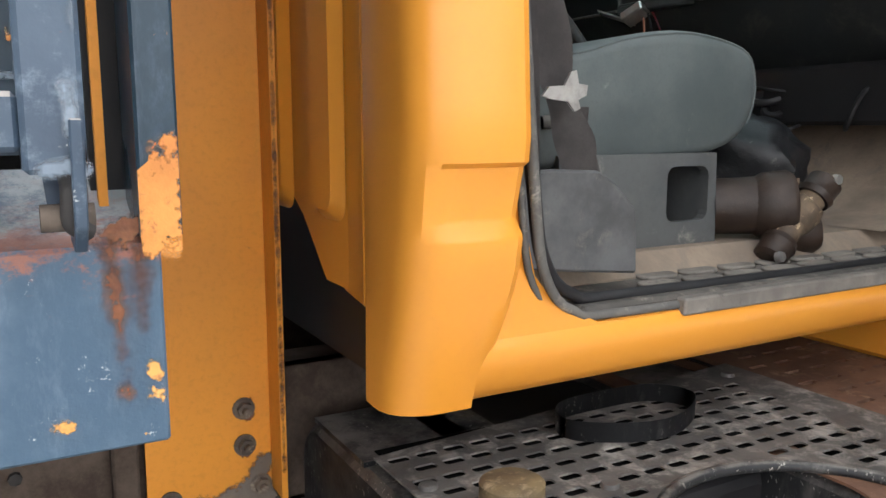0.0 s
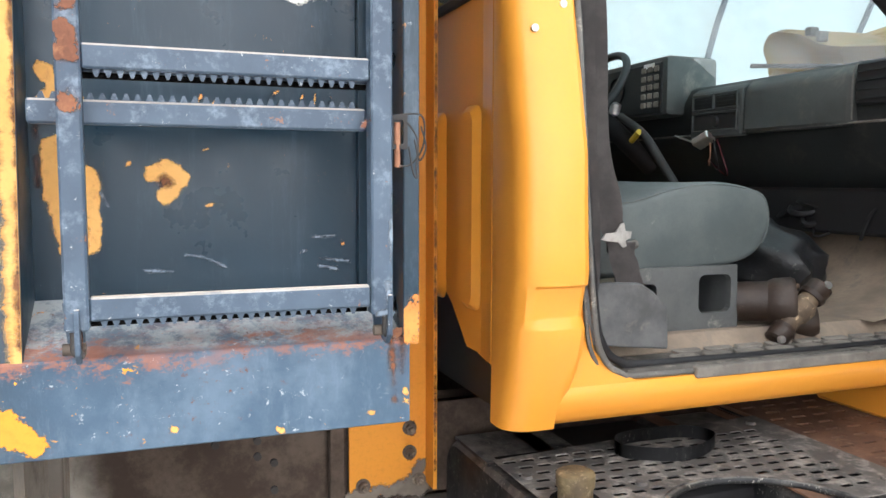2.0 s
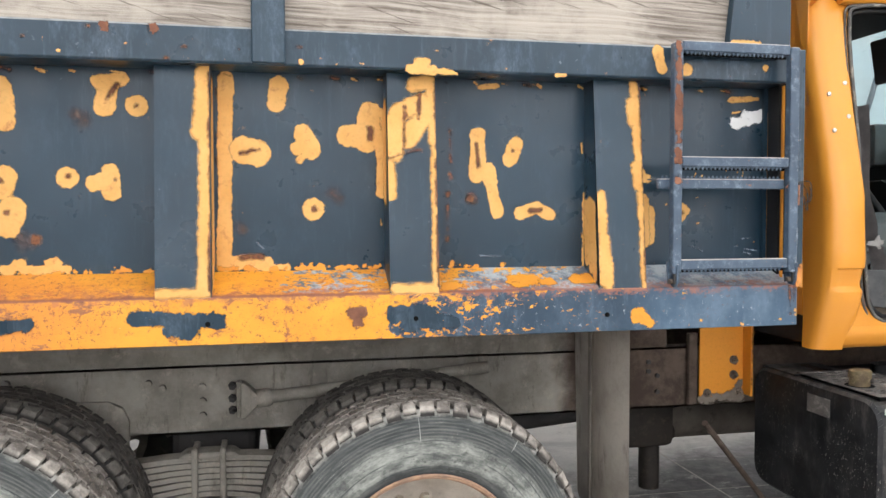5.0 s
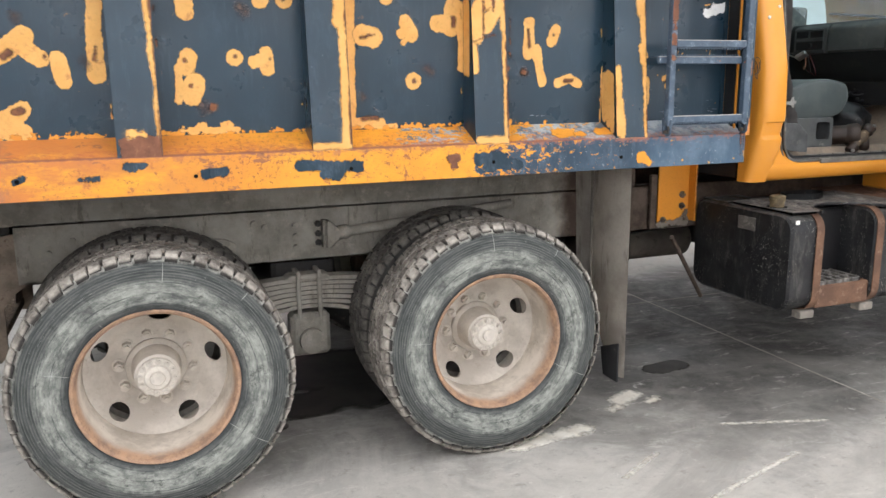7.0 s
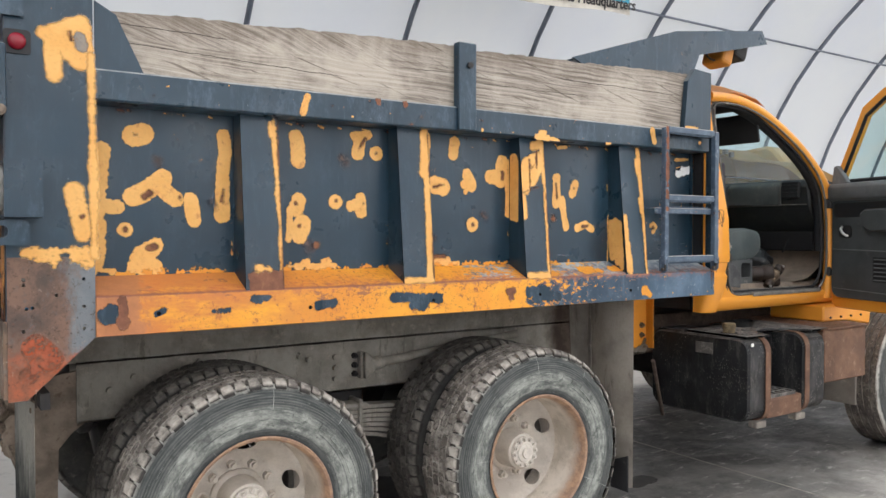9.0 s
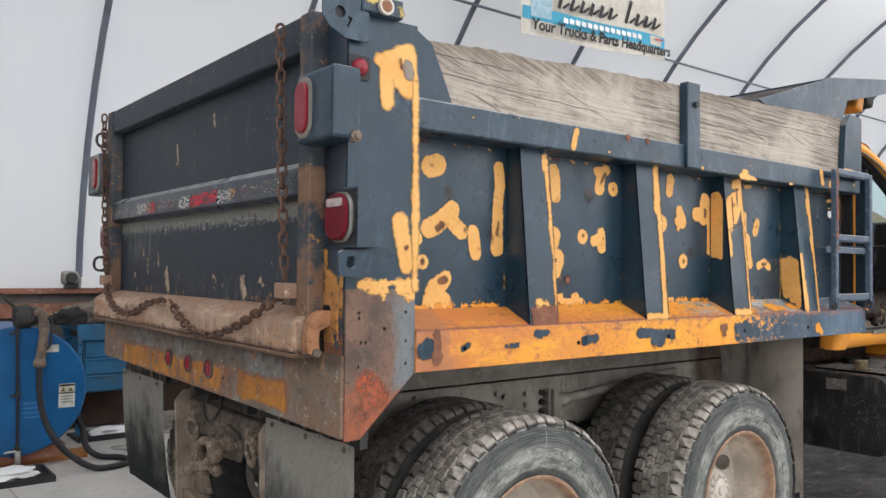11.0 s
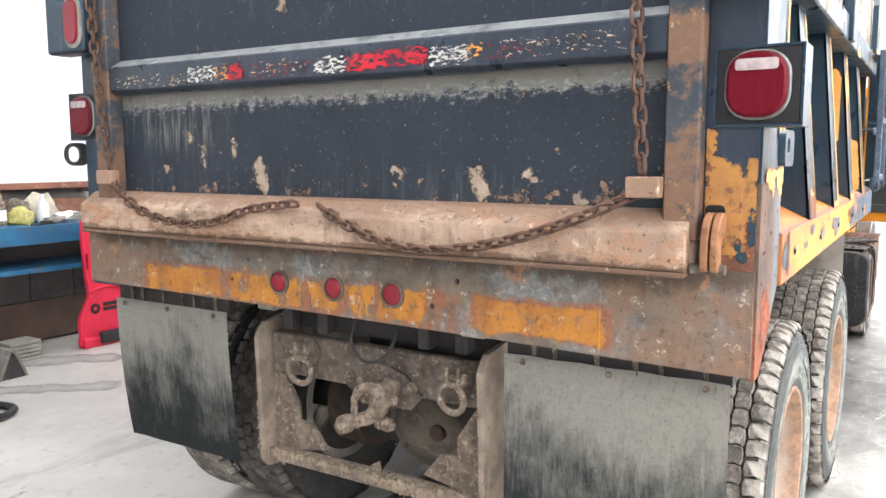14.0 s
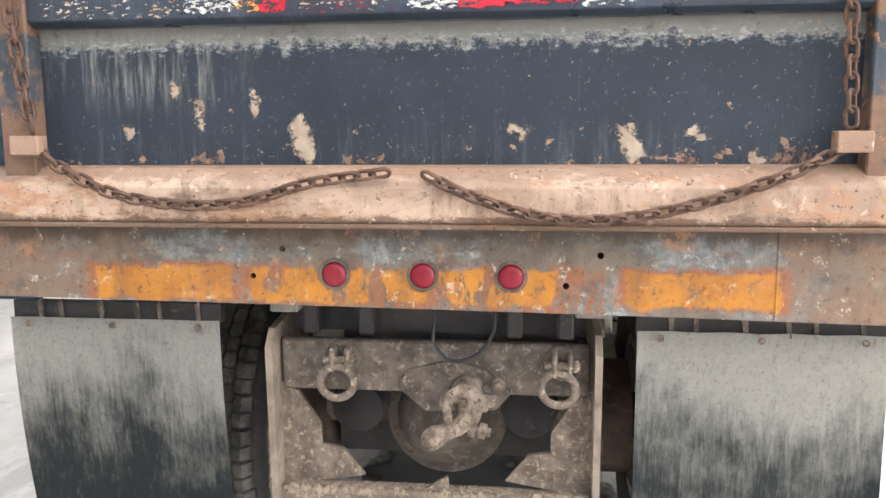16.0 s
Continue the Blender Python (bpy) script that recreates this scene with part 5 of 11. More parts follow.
def mark_mesh(r0, r1, a0, a1, out):
    """A raised moulded plate on the tyre's flank."""
    bm, rows = B(), []
    for i in range(9):
        a = radians(a0 + (a1 - a0) * i / 8)
        rows.append([bm.verts.new((r * math.sin(a), y, r * math.cos(a))) for r, y in ((r0, -0.135), (r0, out), (r1, out), (r1, -0.135))])
    for p, q in zip(rows, rows[1:]):
        for k in range(3):
            bm.faces.new((p[k], p[k + 1], q[k + 1], q[k]))
    bm.faces.new(rows[0]), bm.faces.new(rows[-1])
    return as_mesh("moulded_mark", bm, tyre_mat, 30)


marks = [mark_mesh(0.388, 0.414, 12 + 9.5 * k, 12 + 9.5 * k + 7.5, -0.1448) for k in range(6)] + [mark_mesh(0.385, 0.40, -96 + 14 * k, -88 + 14 * k, -0.1446) for k in range(3)]
inner_rim = as_mesh("inner_rim", lathe(B(), [(-0.12, 0.30), (-0.12, 0.26), (0.12, 0.26), (0.12, 0.30)], (0, 0, 0), (0, 1, 0), 32), frame_mat)


def wheel(x, side, turn, dual=True, y0=-1.088, plain=False):
    """One wheel end; side: -1 near, 1 far. Dual wheels carry their disc deep inside."""
    deep = 0.06 if dual else 0.0
    w = new("wheel")
    w.parent = truck
    w.matrix_parent_inverse = truck.matrix_basis.inverted()
    face = 0 if side < 0 else 180
    w.matrix_basis = pose(x, (y0 if side < 0 else -y0 + 0.02), TZ, 0, turn, face)
    w["label"] = "dusty tyre on a rust-edged steel disc wheel"

    def sub(name, data, m=Matrix()):
        ob = new(name, data)
        ob.parent, ob.matrix_basis = w, m
        return ob

    sub("tyre", tyre_data), sub("tread", tread_data if dual else front_tread), sub("rim", rim_data), sub("disc", disc_data, Matrix.Translation((0, deep, 0))), sub("hub", hub_data, Matrix.Translation((0, HUB_IN * deep, 0))), sub("hub_cap", cap_data, Matrix.Translation((0, HUB_IN * deep, 0)))
    for k in range(10):
        a = radians(36 * k)
        sub("nut", nut_data, Matrix.Translation((0.143 * math.cos(a), deep, 0.143 * math.sin(a))))
    for k in range(12):
        a = radians(30 * k)
        sub("hub_bolt", stud_data, Matrix.Translation((0.065 * math.cos(a), HUB_IN * deep, 0.065 * math.sin(a))))
    if side < 0 and dual:
        for data in marks:
            sub("moulded_mark", data)
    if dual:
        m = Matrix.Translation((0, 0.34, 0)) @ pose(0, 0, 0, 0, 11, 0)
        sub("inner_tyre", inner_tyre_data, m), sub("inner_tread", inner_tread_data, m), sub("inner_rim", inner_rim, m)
    return w


wheel(AX[0], -1, -3), wheel(AX[1], -1, 7)
wheel(AX[0], 1, 30), wheel(AX[1], 1, 8)
wheel(6.02, -1, 25, dual=False, y0=-1.0), wheel(6.02, 1, 40, dual=False, y0=-1.0)

# -- chassis
for y in (-0.47, 0.40):
    bm = B()
    box(bm, 0.32, 6.9, y, y + 0.008, 0.80, 1.06)
    for z in (0.80, 1.052):
        box(bm, 0.32, 6.9, *((y, y + 0.078) if y < 0 else (y - 0.07, y + 0.008)), z, z + 0.008)
    part("frame_rail", bm, frame_mat, truck, "grey dusty steel chassis rail")
sub_rail = B()
for y in (-0.465, 0.385):
    box(sub_rail, 0.1, 3.45, y, y + 0.08, 1.056, 1.214, 0.004)
part("hoist_subframe", sub_rail, frame_mat, truck)
for x in (0.7, 1.4, 2.1, 2.8, 3.3):
    part("cross_sill", box(B(), x - 0.03, x + 0.03, -1.10, 1.10, 1.30, 1.40), frame_mat, truck)
part("long_sill", box(B(), 0.26, 3.44, -0.46, -0.36, 1.21, 1.30), frame_mat, truck)
part("long_sill", box(B(), 0.26, 3.44, 0.36, 0.46, 1.21, 1.30), frame_mat, truck)
for x in AX:
    bm = B()
    cyl(bm, (x, -0.95, TZ), (x, 0.95, TZ), 0.085, seg=20)
    part("axle", bm, dark_steel, truck, smooth=40)
    bm = lathe(B(), [(-0.17, 0.0), (-0.165, 0.09), (-0.10, 0.17), (0.0, 0.205), (0.10, 0.17), (0.2, 0.10), (0.3, 0.06), (0.3, 0.0)], (x, 0.0, TZ), (1, 0, 0), 28)
    part("differential", bm, dark_steel, truck, smooth=50)
for y in (-0.55, 0.55):
    bm = B()
    for k in range(7):
        z = 0.735 - 0.022 * k
        half = 0.60 - 0.05 * k
        pts = [(1.555 + half * t, y, z - 0.07 * (abs(t) ** 2)) for t in np.linspace(-1, 1, 9)]
        sweep(bm, pts, 0.01, flat=(0.08, 0.018))
    part("leaf_spring", bm, frame_mat, truck, "grey dusty stack of leaf springs")
    bm = B()
    for dx in (-0.05, 0.05):
        for dy in (-0.052, 0.052):
            cyl(bm, (1.555 + dx, y + dy, 0.50), (1.555 + dx, y + dy, 0.775), 0.011, seg=10)
        cyl(bm, (1.555 + dx, y - 0.052, 0.768), (1.555 + dx, y + 0.052, 0.768), 0.011, seg=10)
    prism(bm, [(1.44, 0.735), (1.47, 0.758), (1.64, 0.758), (1.67, 0.735)], "y", y - 0.048, y + 0.048, 0.006)
    box(bm, 1.46, 1.65, y - 0.06, y + 0.06, 0.36, 0.57, 0.02)
    cyl(bm, (1.555, y - 0.09, 0.44), (1.555, y + 0.09, 0.44), 0.06, seg=18)
    part("spring_saddle", bm, frame_mat, truck)
bm = B()
cyl(bm, (1.76, -0.507, 0.934), (2.62, -0.58, 1.03), 0.024, seg=14)
part("torque_rod", bm, frame_mat, truck, smooth=40)
bm = box(B(), 1.652, 1.668, -0.515, -0.472, 0.862, 1.0, 0.003)
prism(bm, [(1.668, 0.998), (1.682, 0.998), (1.735, 0.948), (1.735, 0.912), (1.682, 0.862), (1.668, 0.862)], "y", -0.535, -0.475, 0.004)
lathe(bm, [(-0.02, 0.0), (-0.02, 0.034), (0.03, 0.036), (0.045, 0.028), (0.045, 0.0)], (1.74, -0.505, 0.932), (0.92, -0.08, 0.10), 18)
part("rod_bracket", bm, frame_mat, truck, smooth=35)
for z in (0.885, 0.93, 0.978):
    part("bolt", cyl(cyl(B(), (1.635, -0.472, z), (1.635, -0.490, z), 0.017, 0.015, seg=6), (1.635, -0.490, z), (1.635, -0.505, z), 0.008, seg=8), dark_steel, truck)
bm = B()
cyl(bm, (0.72, -0.51, 0.90), (0.72, 0.4, 0.90), 0.05, seg=16)
prism(bm, [(0.85, 0.72), (1.10, 0.70), (1.258, 0.742), (1.262, 0.86), (1.24, 0.915), (1.19, 0.94), (0.85, 0.95)], "y", -0.492, -0.472, 0.003)
part("hanger_bracket", bm, frame_mat, truck)
for x, z in ((1.525, 0.98), (1.525, 0.925), (1.525, 0.87), (1.205, 0.905), (1.222, 0.86), (1.33, 1.0), (1.38, 0.98), (0.9, 1.0), (0.84, 1.02), (0.55, 0.98), (0.45, 0.93), (2.2, 0.98), (2.3, 0.92)):
    part("rivet", cyl(B(), (x, -0.49, z), (x, -0.47, z), 0.014, seg=8), frame_mat, truck)
# added dark shapes that close off the bright gap between the wheels
part("added_cylinder", cyl(B(), (0.9, 0.0, 0.80), (2.5, 0.0, 0.86), 0.13, seg=20), dark_steel, truck, smooth=40)
part("cross_tube", box(B(), 1.40, 1.72, -0.42, 0.36, 0.56, 0.82, 0.03, 2), dark_steel, truck)
bm = cyl(B(), (2.3, 0.0, 0.60), (4.4, 0.0, 0.78), 0.05, seg=18)
part("drive_shaft", bm, dark_steel, truck, smooth=40)
part("gearbox", box(B(), 4.3, 5.1, -0.25, 0.25, 0.55, 1.0, 0.05, 2), dark_steel, truck)
part("crossmember", box(B(), 2.95, 3.05, -0.4, 0.4, 0.82, 1.05), dark_steel, truck)
part("air_tank", lathe(B(), [(-0.342, 0), (-0.332, 0.08), (-0.292, 0.12), (0.292, 0.12), (0.332, 0.08), (0.342, 0)], (3.983, 0.19, 0.587), (1, 0, 0), 28), worn("grimy_tank_steel", S(96, 90, 82), S(76, 71, 66), big=6, rough=0.8, dirt=S(58, 54, 50), bump=0.3), truck, "dusty grey air tank", smooth=50)
bm = box(B(), 3.25, 3.66, -0.16, 0.04, 0.52, 0.80, 0.04, 2)
cyl(bm, (3.575, -0.05, 0.30), (3.575, -0.05, 0.60), 0.05, seg=16)
cyl(bm, (3.66, -0.06, 0.57), (3.69, -0.06, 0.57), 0.035, seg=12)
part("hoist_pump", bm, worn("oily_pump_casting", S(34, 30, 27), S(46, 41, 37), big=9, rough=0.6, dirt=S(74, 66, 58), bump=0.4), truck, smooth=40)
for x, z in ((3.26, 1.0), (3.36, 1.0), (3.36, 0.96), (3.40, 0.94), (3.40, 0.87)):
    part("rivet", cyl(B(), (x, -0.480, z), (x, -0.468, z), 0.010, seg=8), dark_steel, truck)
part("spring_hanger", box(B(), 3.535, 3.575, -0.50, -0.472, 0.81, 1.12, 0.004), frame_mat, truck)

# front mud flap and its hanger
flap_grey = worn("dusty_splash_guard", S(158, 152, 143), S(130, 124, 116), big=5, rough=0.85, dirt=S(88, 83, 78), dirt_at=(0.52, 0.74), streak=(1, 1, 0.25), bump=0.3)
bm, rows = B(), []
for i in range(11):
    z = 1.25 - 1.01 * i / 10
    inner_y = -0.845 - 0.20 * max(0.0, (0.55 - z) / 0.31)
    rows.append([bm.verts.new((2.948 - 0.035 * (1 - (2 * t - 1) ** 2), inner_y + (-1.168 - inner_y) * t, z)) for t in np.linspace(0, 1, 9)])
for r, q in zip(rows, rows[1:]):
    for k in range(8):
        bm.faces.new((r[k], r[k + 1], q[k + 1], q[k]))
bmesh.ops.solidify(bm, geom=list(bm.faces), thickness=0.008)
part("front_flap", bm, flap_grey, truck, "grey dusty splash guard ahead of the tandem wheels", smooth=50)
part("flap_panel", prism(B(), [(-0.66, 1.25), (-0.84, 1.25), (-0.845, 0.42), (-0.70, 0.55)], "x", 2.950, 2.958, 0.002), flap_grey, truck)
part("flap_tip", prism(B(), [(-1.02, 0.36), (-1.17, 0.42), (-1.172, 0.225), (-1.05, 0.225)], "x", 2.905, 2.912), rubber_black, truck, "black torn rubber end of the splash guard")
bm = box(B(), 2.935, 2.965, -0.862, -0.838, 0.5, 1.26, 0.003)
part("flap_hanger", bm, grey_dusty, truck)

# orange upright between body and cab, with its bolts
bm = box(B(), 3.585, 3.80, -0.50, -0.49, 0.83, 2.62)
box(bm, 3.79, 3.80, -0.56, -0.50, 0.85, 2.62)
part("hoist_upright", bm, orange_dull, truck, "orange steel upright bolted to the chassis")
for x, z in ((3.745, 1.0), (3.745, 0.935), (3.62, 0.86), (3.77, 0.86)):
    part("bolt", cyl(cyl(cyl(B(), (x, -0.505, z), (x, -0.498, z), 0.019, seg=14), (x, -0.518, z), (x, -0.505, z), 0.0135, seg=6), (x, -0.53, z), (x, -0.518, z), 0.007, seg=8), hitch_dark, truck)

for x, z, r in ((3.745, 1.0, 0.013), (3.745, 0.935, 0.012), (3.77, 0.86, 0.012), (3.62, 0.86, 0.012)):
    film([(x, z, x, z - 0.006, r)], lambda u, v: (u, -0.5015, v), rust_film, truck, "rust_patch")
film([(3.60, 0.835, 3.78, 0.84, 0.02), (3.75, 0.86, 3.785, 0.90, 0.016)], lambda u, v: (u, -0.5025, v), ragged(worn("bare_grey_steel", S(112, 104, 94), S(90, 82, 74), big=12, rough=0.7, bump=0.2), 40, 0.05, 0.006), truck, "paint_patch")

film([(3.795, 0.90, 3.795, 2.1, 0.0008)], lambda u, v: (u, -0.5615, v), rust_spot, truck, "rust_line", rag=0.004, grain=30, spread=0.003, clip=(3.7905, 3.7995))

# ---- tail: bumper plate, tailgate, chains, lamps, flaps, hitch ----
CY = 0.012
bumper = B()
holes = [[(y + 0.009 * math.cos(a), z + 0.009 * math.sin(a)) for a in np.linspace(0, 2 * math.pi, 9)[:-1]] for y, z in ((0.468, 1.179), (0.385, 1.253), (-0.354, 1.165), (-0.439, 1.244))]
holed(bumper, [(1.26, 1.33), (1.26, 1.112), (0.0, 1.098), (-0.62, 1.09), (-1.238, 1.078), (-1.238, 1.33)], holes, "x", -0.012, 0.0)
rear_plate = part("rear_apron", bumper, bumper_mat, truck, "rusted rear apron plate with remains of orange paint")
part("weld_seam", sweep(B(), [(-0.012, -0.865, z) for z in np.linspace(1.09, 1.325, 12)], 0.004, 6), bumper_mat, rear_plate)
for y in (0.245, CY, -0.215):
    part("lamp_ring", lathe(B(), [(0.0, 0.042), (-0.006, 0.042), (-0.008, 0.034), (0.0, 0.032)], (-0.012, y, 1.187), (1, 0, 0), 24), hitch_dark, rear_plate, smooth=30)
    part("marker_lens", lathe(B(), [(0.0, 0.033), (-0.008, 0.032), (-0.013, 0.022), (-0.014, 0.0)], (-0.012, y, 1.187), (1, 0, 0), 24), red_lens, rear_plate, "round red marker lamp", smooth=60)

gate = part("tailgate", box(B(), 0.0, 0.02, -1.04, 1.05, 1.42, 2.42), gate_mat, truck, "slate tailgate with pale streaks and rust")
bm = prism(B(), [(0.02, 1.475), (-0.035, 1.465), (-0.095, 1.42), (-0.095, 1.335), (-0.08, 1.318), (0.02, 1.318)], "y", -1.10, 1.185, 0.003)
part("lower_beam", bm, beam_mat, gate, "faded red-oxide lower beam of the tailgate")
part("beam_lip", box(B(), -0.0975, -0.06, -1.098, 1.183, 1.3155, 1.328, 0.003), beam_mat, gate)
for y0, y1 in ((-1.115, -1.035), (1.03, 1.12)):
    part("gate_stile", box(B(), -0.06, 0.0, y0, y1, 1.40, 2.42, 0.004), stile_mat, gate)
bm = prism(B(), [(0.0, 1.955), (-0.05, 1.925), (-0.055, 1.84), (-0.03, 1.825), (0.0, 1.825)], "y", -1.034, 1.029, 0.003)
mid = part("middle_rib", bm, slate_dark, gate)
part("top_rib", box(B(), -0.055, 0.0, -1.03, 1.03, 2.30, 2.42, 0.006), gate_mat, gate)
# worn reflective tape on the middle rib
tape_white = ragged(worn("worn_white_tape", S(192, 190, 182), S(160, 157, 150), big=14, rough=0.5, bump=0.2), 120, 0.32, 0.004, 0.79, (1, 0.4, 1))
tape_red = ragged(worn("worn_red_tape", S(176, 27, 43), S(140, 24, 38), big=14, rough=0.5, dirt=S(110, 50, 50), bump=0.2), 110, 0.24, 0.004, 0.73, (1, 0.4, 1))
tape_wine = ragged(worn("faded_red_tape", S(120, 34, 44), S(96, 30, 40), big=14, rough=0.6, dirt=S(60, 44, 48), bump=0.2), 110, 0.4, 0.004, 0.88, (1, 0.4, 1))
tape_amber = ragged(worn("amber_scuff", S(206, 140, 54), S(170, 120, 70), big=14, rough=0.6, bump=0.2), 110, 0.25, 0.004, 0.84, (1, 0.4, 1))
tape_specks = ragged(worn("flaked_tape", S(196, 190, 176), S(180, 140, 80), big=24, rough=0.6, bump=0.2), 130, 0.75, 0.004, 0.90, (1, 0.4, 1))
for y0, y1, z, m in ((0.595, 0.47, 1.876, tape_white), (0.46, 0.40, 1.878, tape_amber), (0.40, 0.35, 1.874, tape_red), (0.33, 0.06, 1.870, tape_wine), (0.03, -0.075, 1.872, tape_white), (-0.09, -0.20, 1.874, tape_red), (-0.20, -0.36, 1.878, tape_red), (-0.385, -0.50, 1.872, tape_white), (-0.49, -0.54, 1.876, tape_amber), (-0.56, -0.70, 1.872, tape_wine), (-0.60, -0.98, 1.878, tape_specks), (0.98, 0.62, 1.868, tape_specks), (0.30, 0.08, 1.876, tape_specks)):
    film([(y0 - 0.008, z - 0.010, y1 + 0.008, z - 0.010, 0.009), (y0 - 0.008, z + 0.006, y1 + 0.008, z + 0.006, 0.009)], lambda u, v: (-0.0545 - 0.0025 + (v - 1.88) * 0.05, u, v), m, gate, "tape_patch", rag=0.004, grain=60)

gate_chip = ragged(worn("bare_gate_chip", S(118, 96, 82), S(88, 72, 62), big=18, rough=0.8, dirt=S(148, 128, 108), dirt_at=(0.55, 0.7), bump=0.4), 60, 0.08, 0.005, 0.8)
for y0, z0, y1, z1, r in ((-0.57, 1.485, -0.66, 1.487, 0.008), (-0.66, 1.50, -0.665, 1.49, 0.006), (-0.72, 1.50, -0.74, 1.495, 0.012), (-0.86, 1.485, -0.93, 1.488, 0.010), (-0.865, 1.53, -0.875, 1.515, 0.008), (0.62, 1.485, 0.55, 1.49, 0.010), (0.20, 1.482, 0.12, 1.485, 0.008)):
    film([(y0, z0, y1, z1, r)], lambda u, v: (-0.0015, u, v), gate_chip, gate, "chip", rag=0.016, grain=34)
# corner post face, latch hook, lamps
latch_orange = ragged(worn("grimy_orange", (0.46, 0.215, 0.055, 1), (0.34, 0.16, 0.05, 1), big=9, rough=0.6, dirt=S(116, 82, 58), dirt_at=(0.52, 0.68), bump=0.3), 40, 0.04, 0.006, 0.55)
latch_plain = worn("stained_latch_plate", (0.44, 0.20, 0.055, 1), (0.32, 0.15, 0.05, 1), big=12, rough=0.6, dirt=S(104, 72, 52), dirt_at=(0.48, 0.62), bump=0.4)
hook_rust = worn("rusty_tan_hook", S(142, 100, 70), S(110, 76, 54), big=16, rough=0.75, dirt=S(84, 58, 44), dirt_at=(0.52, 0.66), bump=0.5)
bm = box(B(), -0.004, 0.0, -1.236, -1.118, 1.33, 2.42)
part("post_face", bm, slate_dark, body)
film([(-1.215, 1.35, -1.215, 1.52, 0.018), (-1.18, 1.35, -1.18, 1.545, 0.024), (-1.143, 1.35, -1.143, 1.575, 0.022), (-1.128, 1.57, -1.125, 1.64, 0.006), (-1.212, 1.53, -1.228, 1.575, 0.009), (-1.165, 1.54, -1.19, 1.548, 0.016)], lambda u, v: (-0.0055, u, v), latch_orange, body, "paint_patch", rag=0.014, grain=36, clip=(-1.2355, -1.1185))
film([(-1.228, 1.40, -1.226, 1.47, 0.006), (-1.205, 1.36, -1.20, 1.40, 0.007)], lambda u, v: (-0.0085, u, v), slate_film, body, "paint_patch", rag=0.014, grain=50, clip=(-1.2355, -1.1185))
film([(-1.22, 1.345, -1.13, 1.345, 0.020), (-1.225, 1.38, -1.223, 1.43, 0.008), (-1.125, 1.48, -1.124, 1.58, 0.005)], lambda u, v: (-0.0072, u, v), rust_film, body, "rust_patch", rag=0.014, grain=40, clip=(-1.2355, -1.1185))
part("latch_plate", prism(B(), [(-1.205, 1.365), (-1.12, 1.365), (-1.12, 1.527), (-1.205, 1.527)], "x", -0.0085, -0.004, 0.002), latch_plain, body, "grimy orange latch plate")
part("latch_slot", prism(B(), rounded(-1.168, -1.122, 1.455, 1.484, 0.012, 3), "x", -0.0105, -0.004), plain_black, body)
for y in (-1.140, -1.163):
    hook = prism(B(), [(-0.008, 1.466), (-0.035, 1.468), (-0.06, 1.458), (-0.08, 1.435), (-0.09, 1.40), (-0.092, 1.36), (-0.085, 1.335), (-0.055, 1.328), (-0.045, 1.345), (-0.052, 1.38), (-0.045, 1.405), (-0.008, 1.42)], "y", y - 0.009, y + 0.009, 0.003)
    part("latch_hook", hook, hook_rust, body, "rusty tailgate latch hook")
part("latch_pin", cyl(B(), (-0.062, -1.185, 1.338), (-0.062, -1.105, 1.338), 0.013, seg=12), hitch_dark, body, smooth=40)
part("latch_shadow_plate", box(B(), -0.012, -0.004, -1.128, -1.108, 1.335, 1.46), plain_black, body)


bezel_mat = worn("scuffed_bright_bezel", S(128, 126, 123), S(98, 96, 94), big=20, rough=0.45, metal=0.4, bump=0.1)
fl = Mat("fluted_red_lens", 0.3, 0, 0.12).color(S(88, 13, 26))
fl.bump(fl.math("SINE", fl.math("MULTIPLY", fl.axis(1), 900.0)), 0.2, 0.001)
red_fluted = fl.m


def tail_lamp(side):
    """Square lamp box with a red lens and a clear reversing strip."""
    y0, y1 = (-1.325, -1.132) if side < 0 else (1.155, 1.348)
    yc = (y0 + y1) / 2
    k = box(B(), -0.012, 0.098, y0, y0 + 0.006, 1.664, 1.846)
    box(k, -0.012, 0.098, y1 - 0.006, y1, 1.664, 1.846)
    box(k, -0.012, 0.098, y0 + 0.006, y1 - 0.006, 1.664, 1.670), box(k, -0.012, 0.098, y0 + 0.006, y1 - 0.006, 1.840, 1.846)
    box(k, 0.005, 0.010, y0 + 0.006, y1 - 0.006, 1.670, 1.840)
    part("lamp_back", box(B(), -0.0115, -0.006, y0 + 0.008, y1 - 0.008, 1.672, 1.838), plain_black, truck)
    lamp = part("tail_lamp", k, slate_dusty, truck, "steel lamp box with a red and clear tail lamp")
    rim = rounded(yc - 0.071, yc + 0.071, 1.679, 1.835, 0.057)
    part("bezel", prism(B(), rim, "x", -0.022, 0.02, 0.003), bezel_mat, lamp)
    part("lens", prism(B(), rounded(yc - 0.066, yc + 0.066, 1.684, 1.830, 0.052), "x", -0.036, -0.021, 0.008), red_fluted, lamp, "red plastic lens")
    part("reversing_lens", prism(B(), rounded(yc - 0.046, yc + 0.046, 1.788, 1.814, 0.008), "x", -0.0395, -0.033, 0.001), clear_lens, lamp, "clear reversing lens")
    return lamp


tail_lamp(-1), tail_lamp(1)


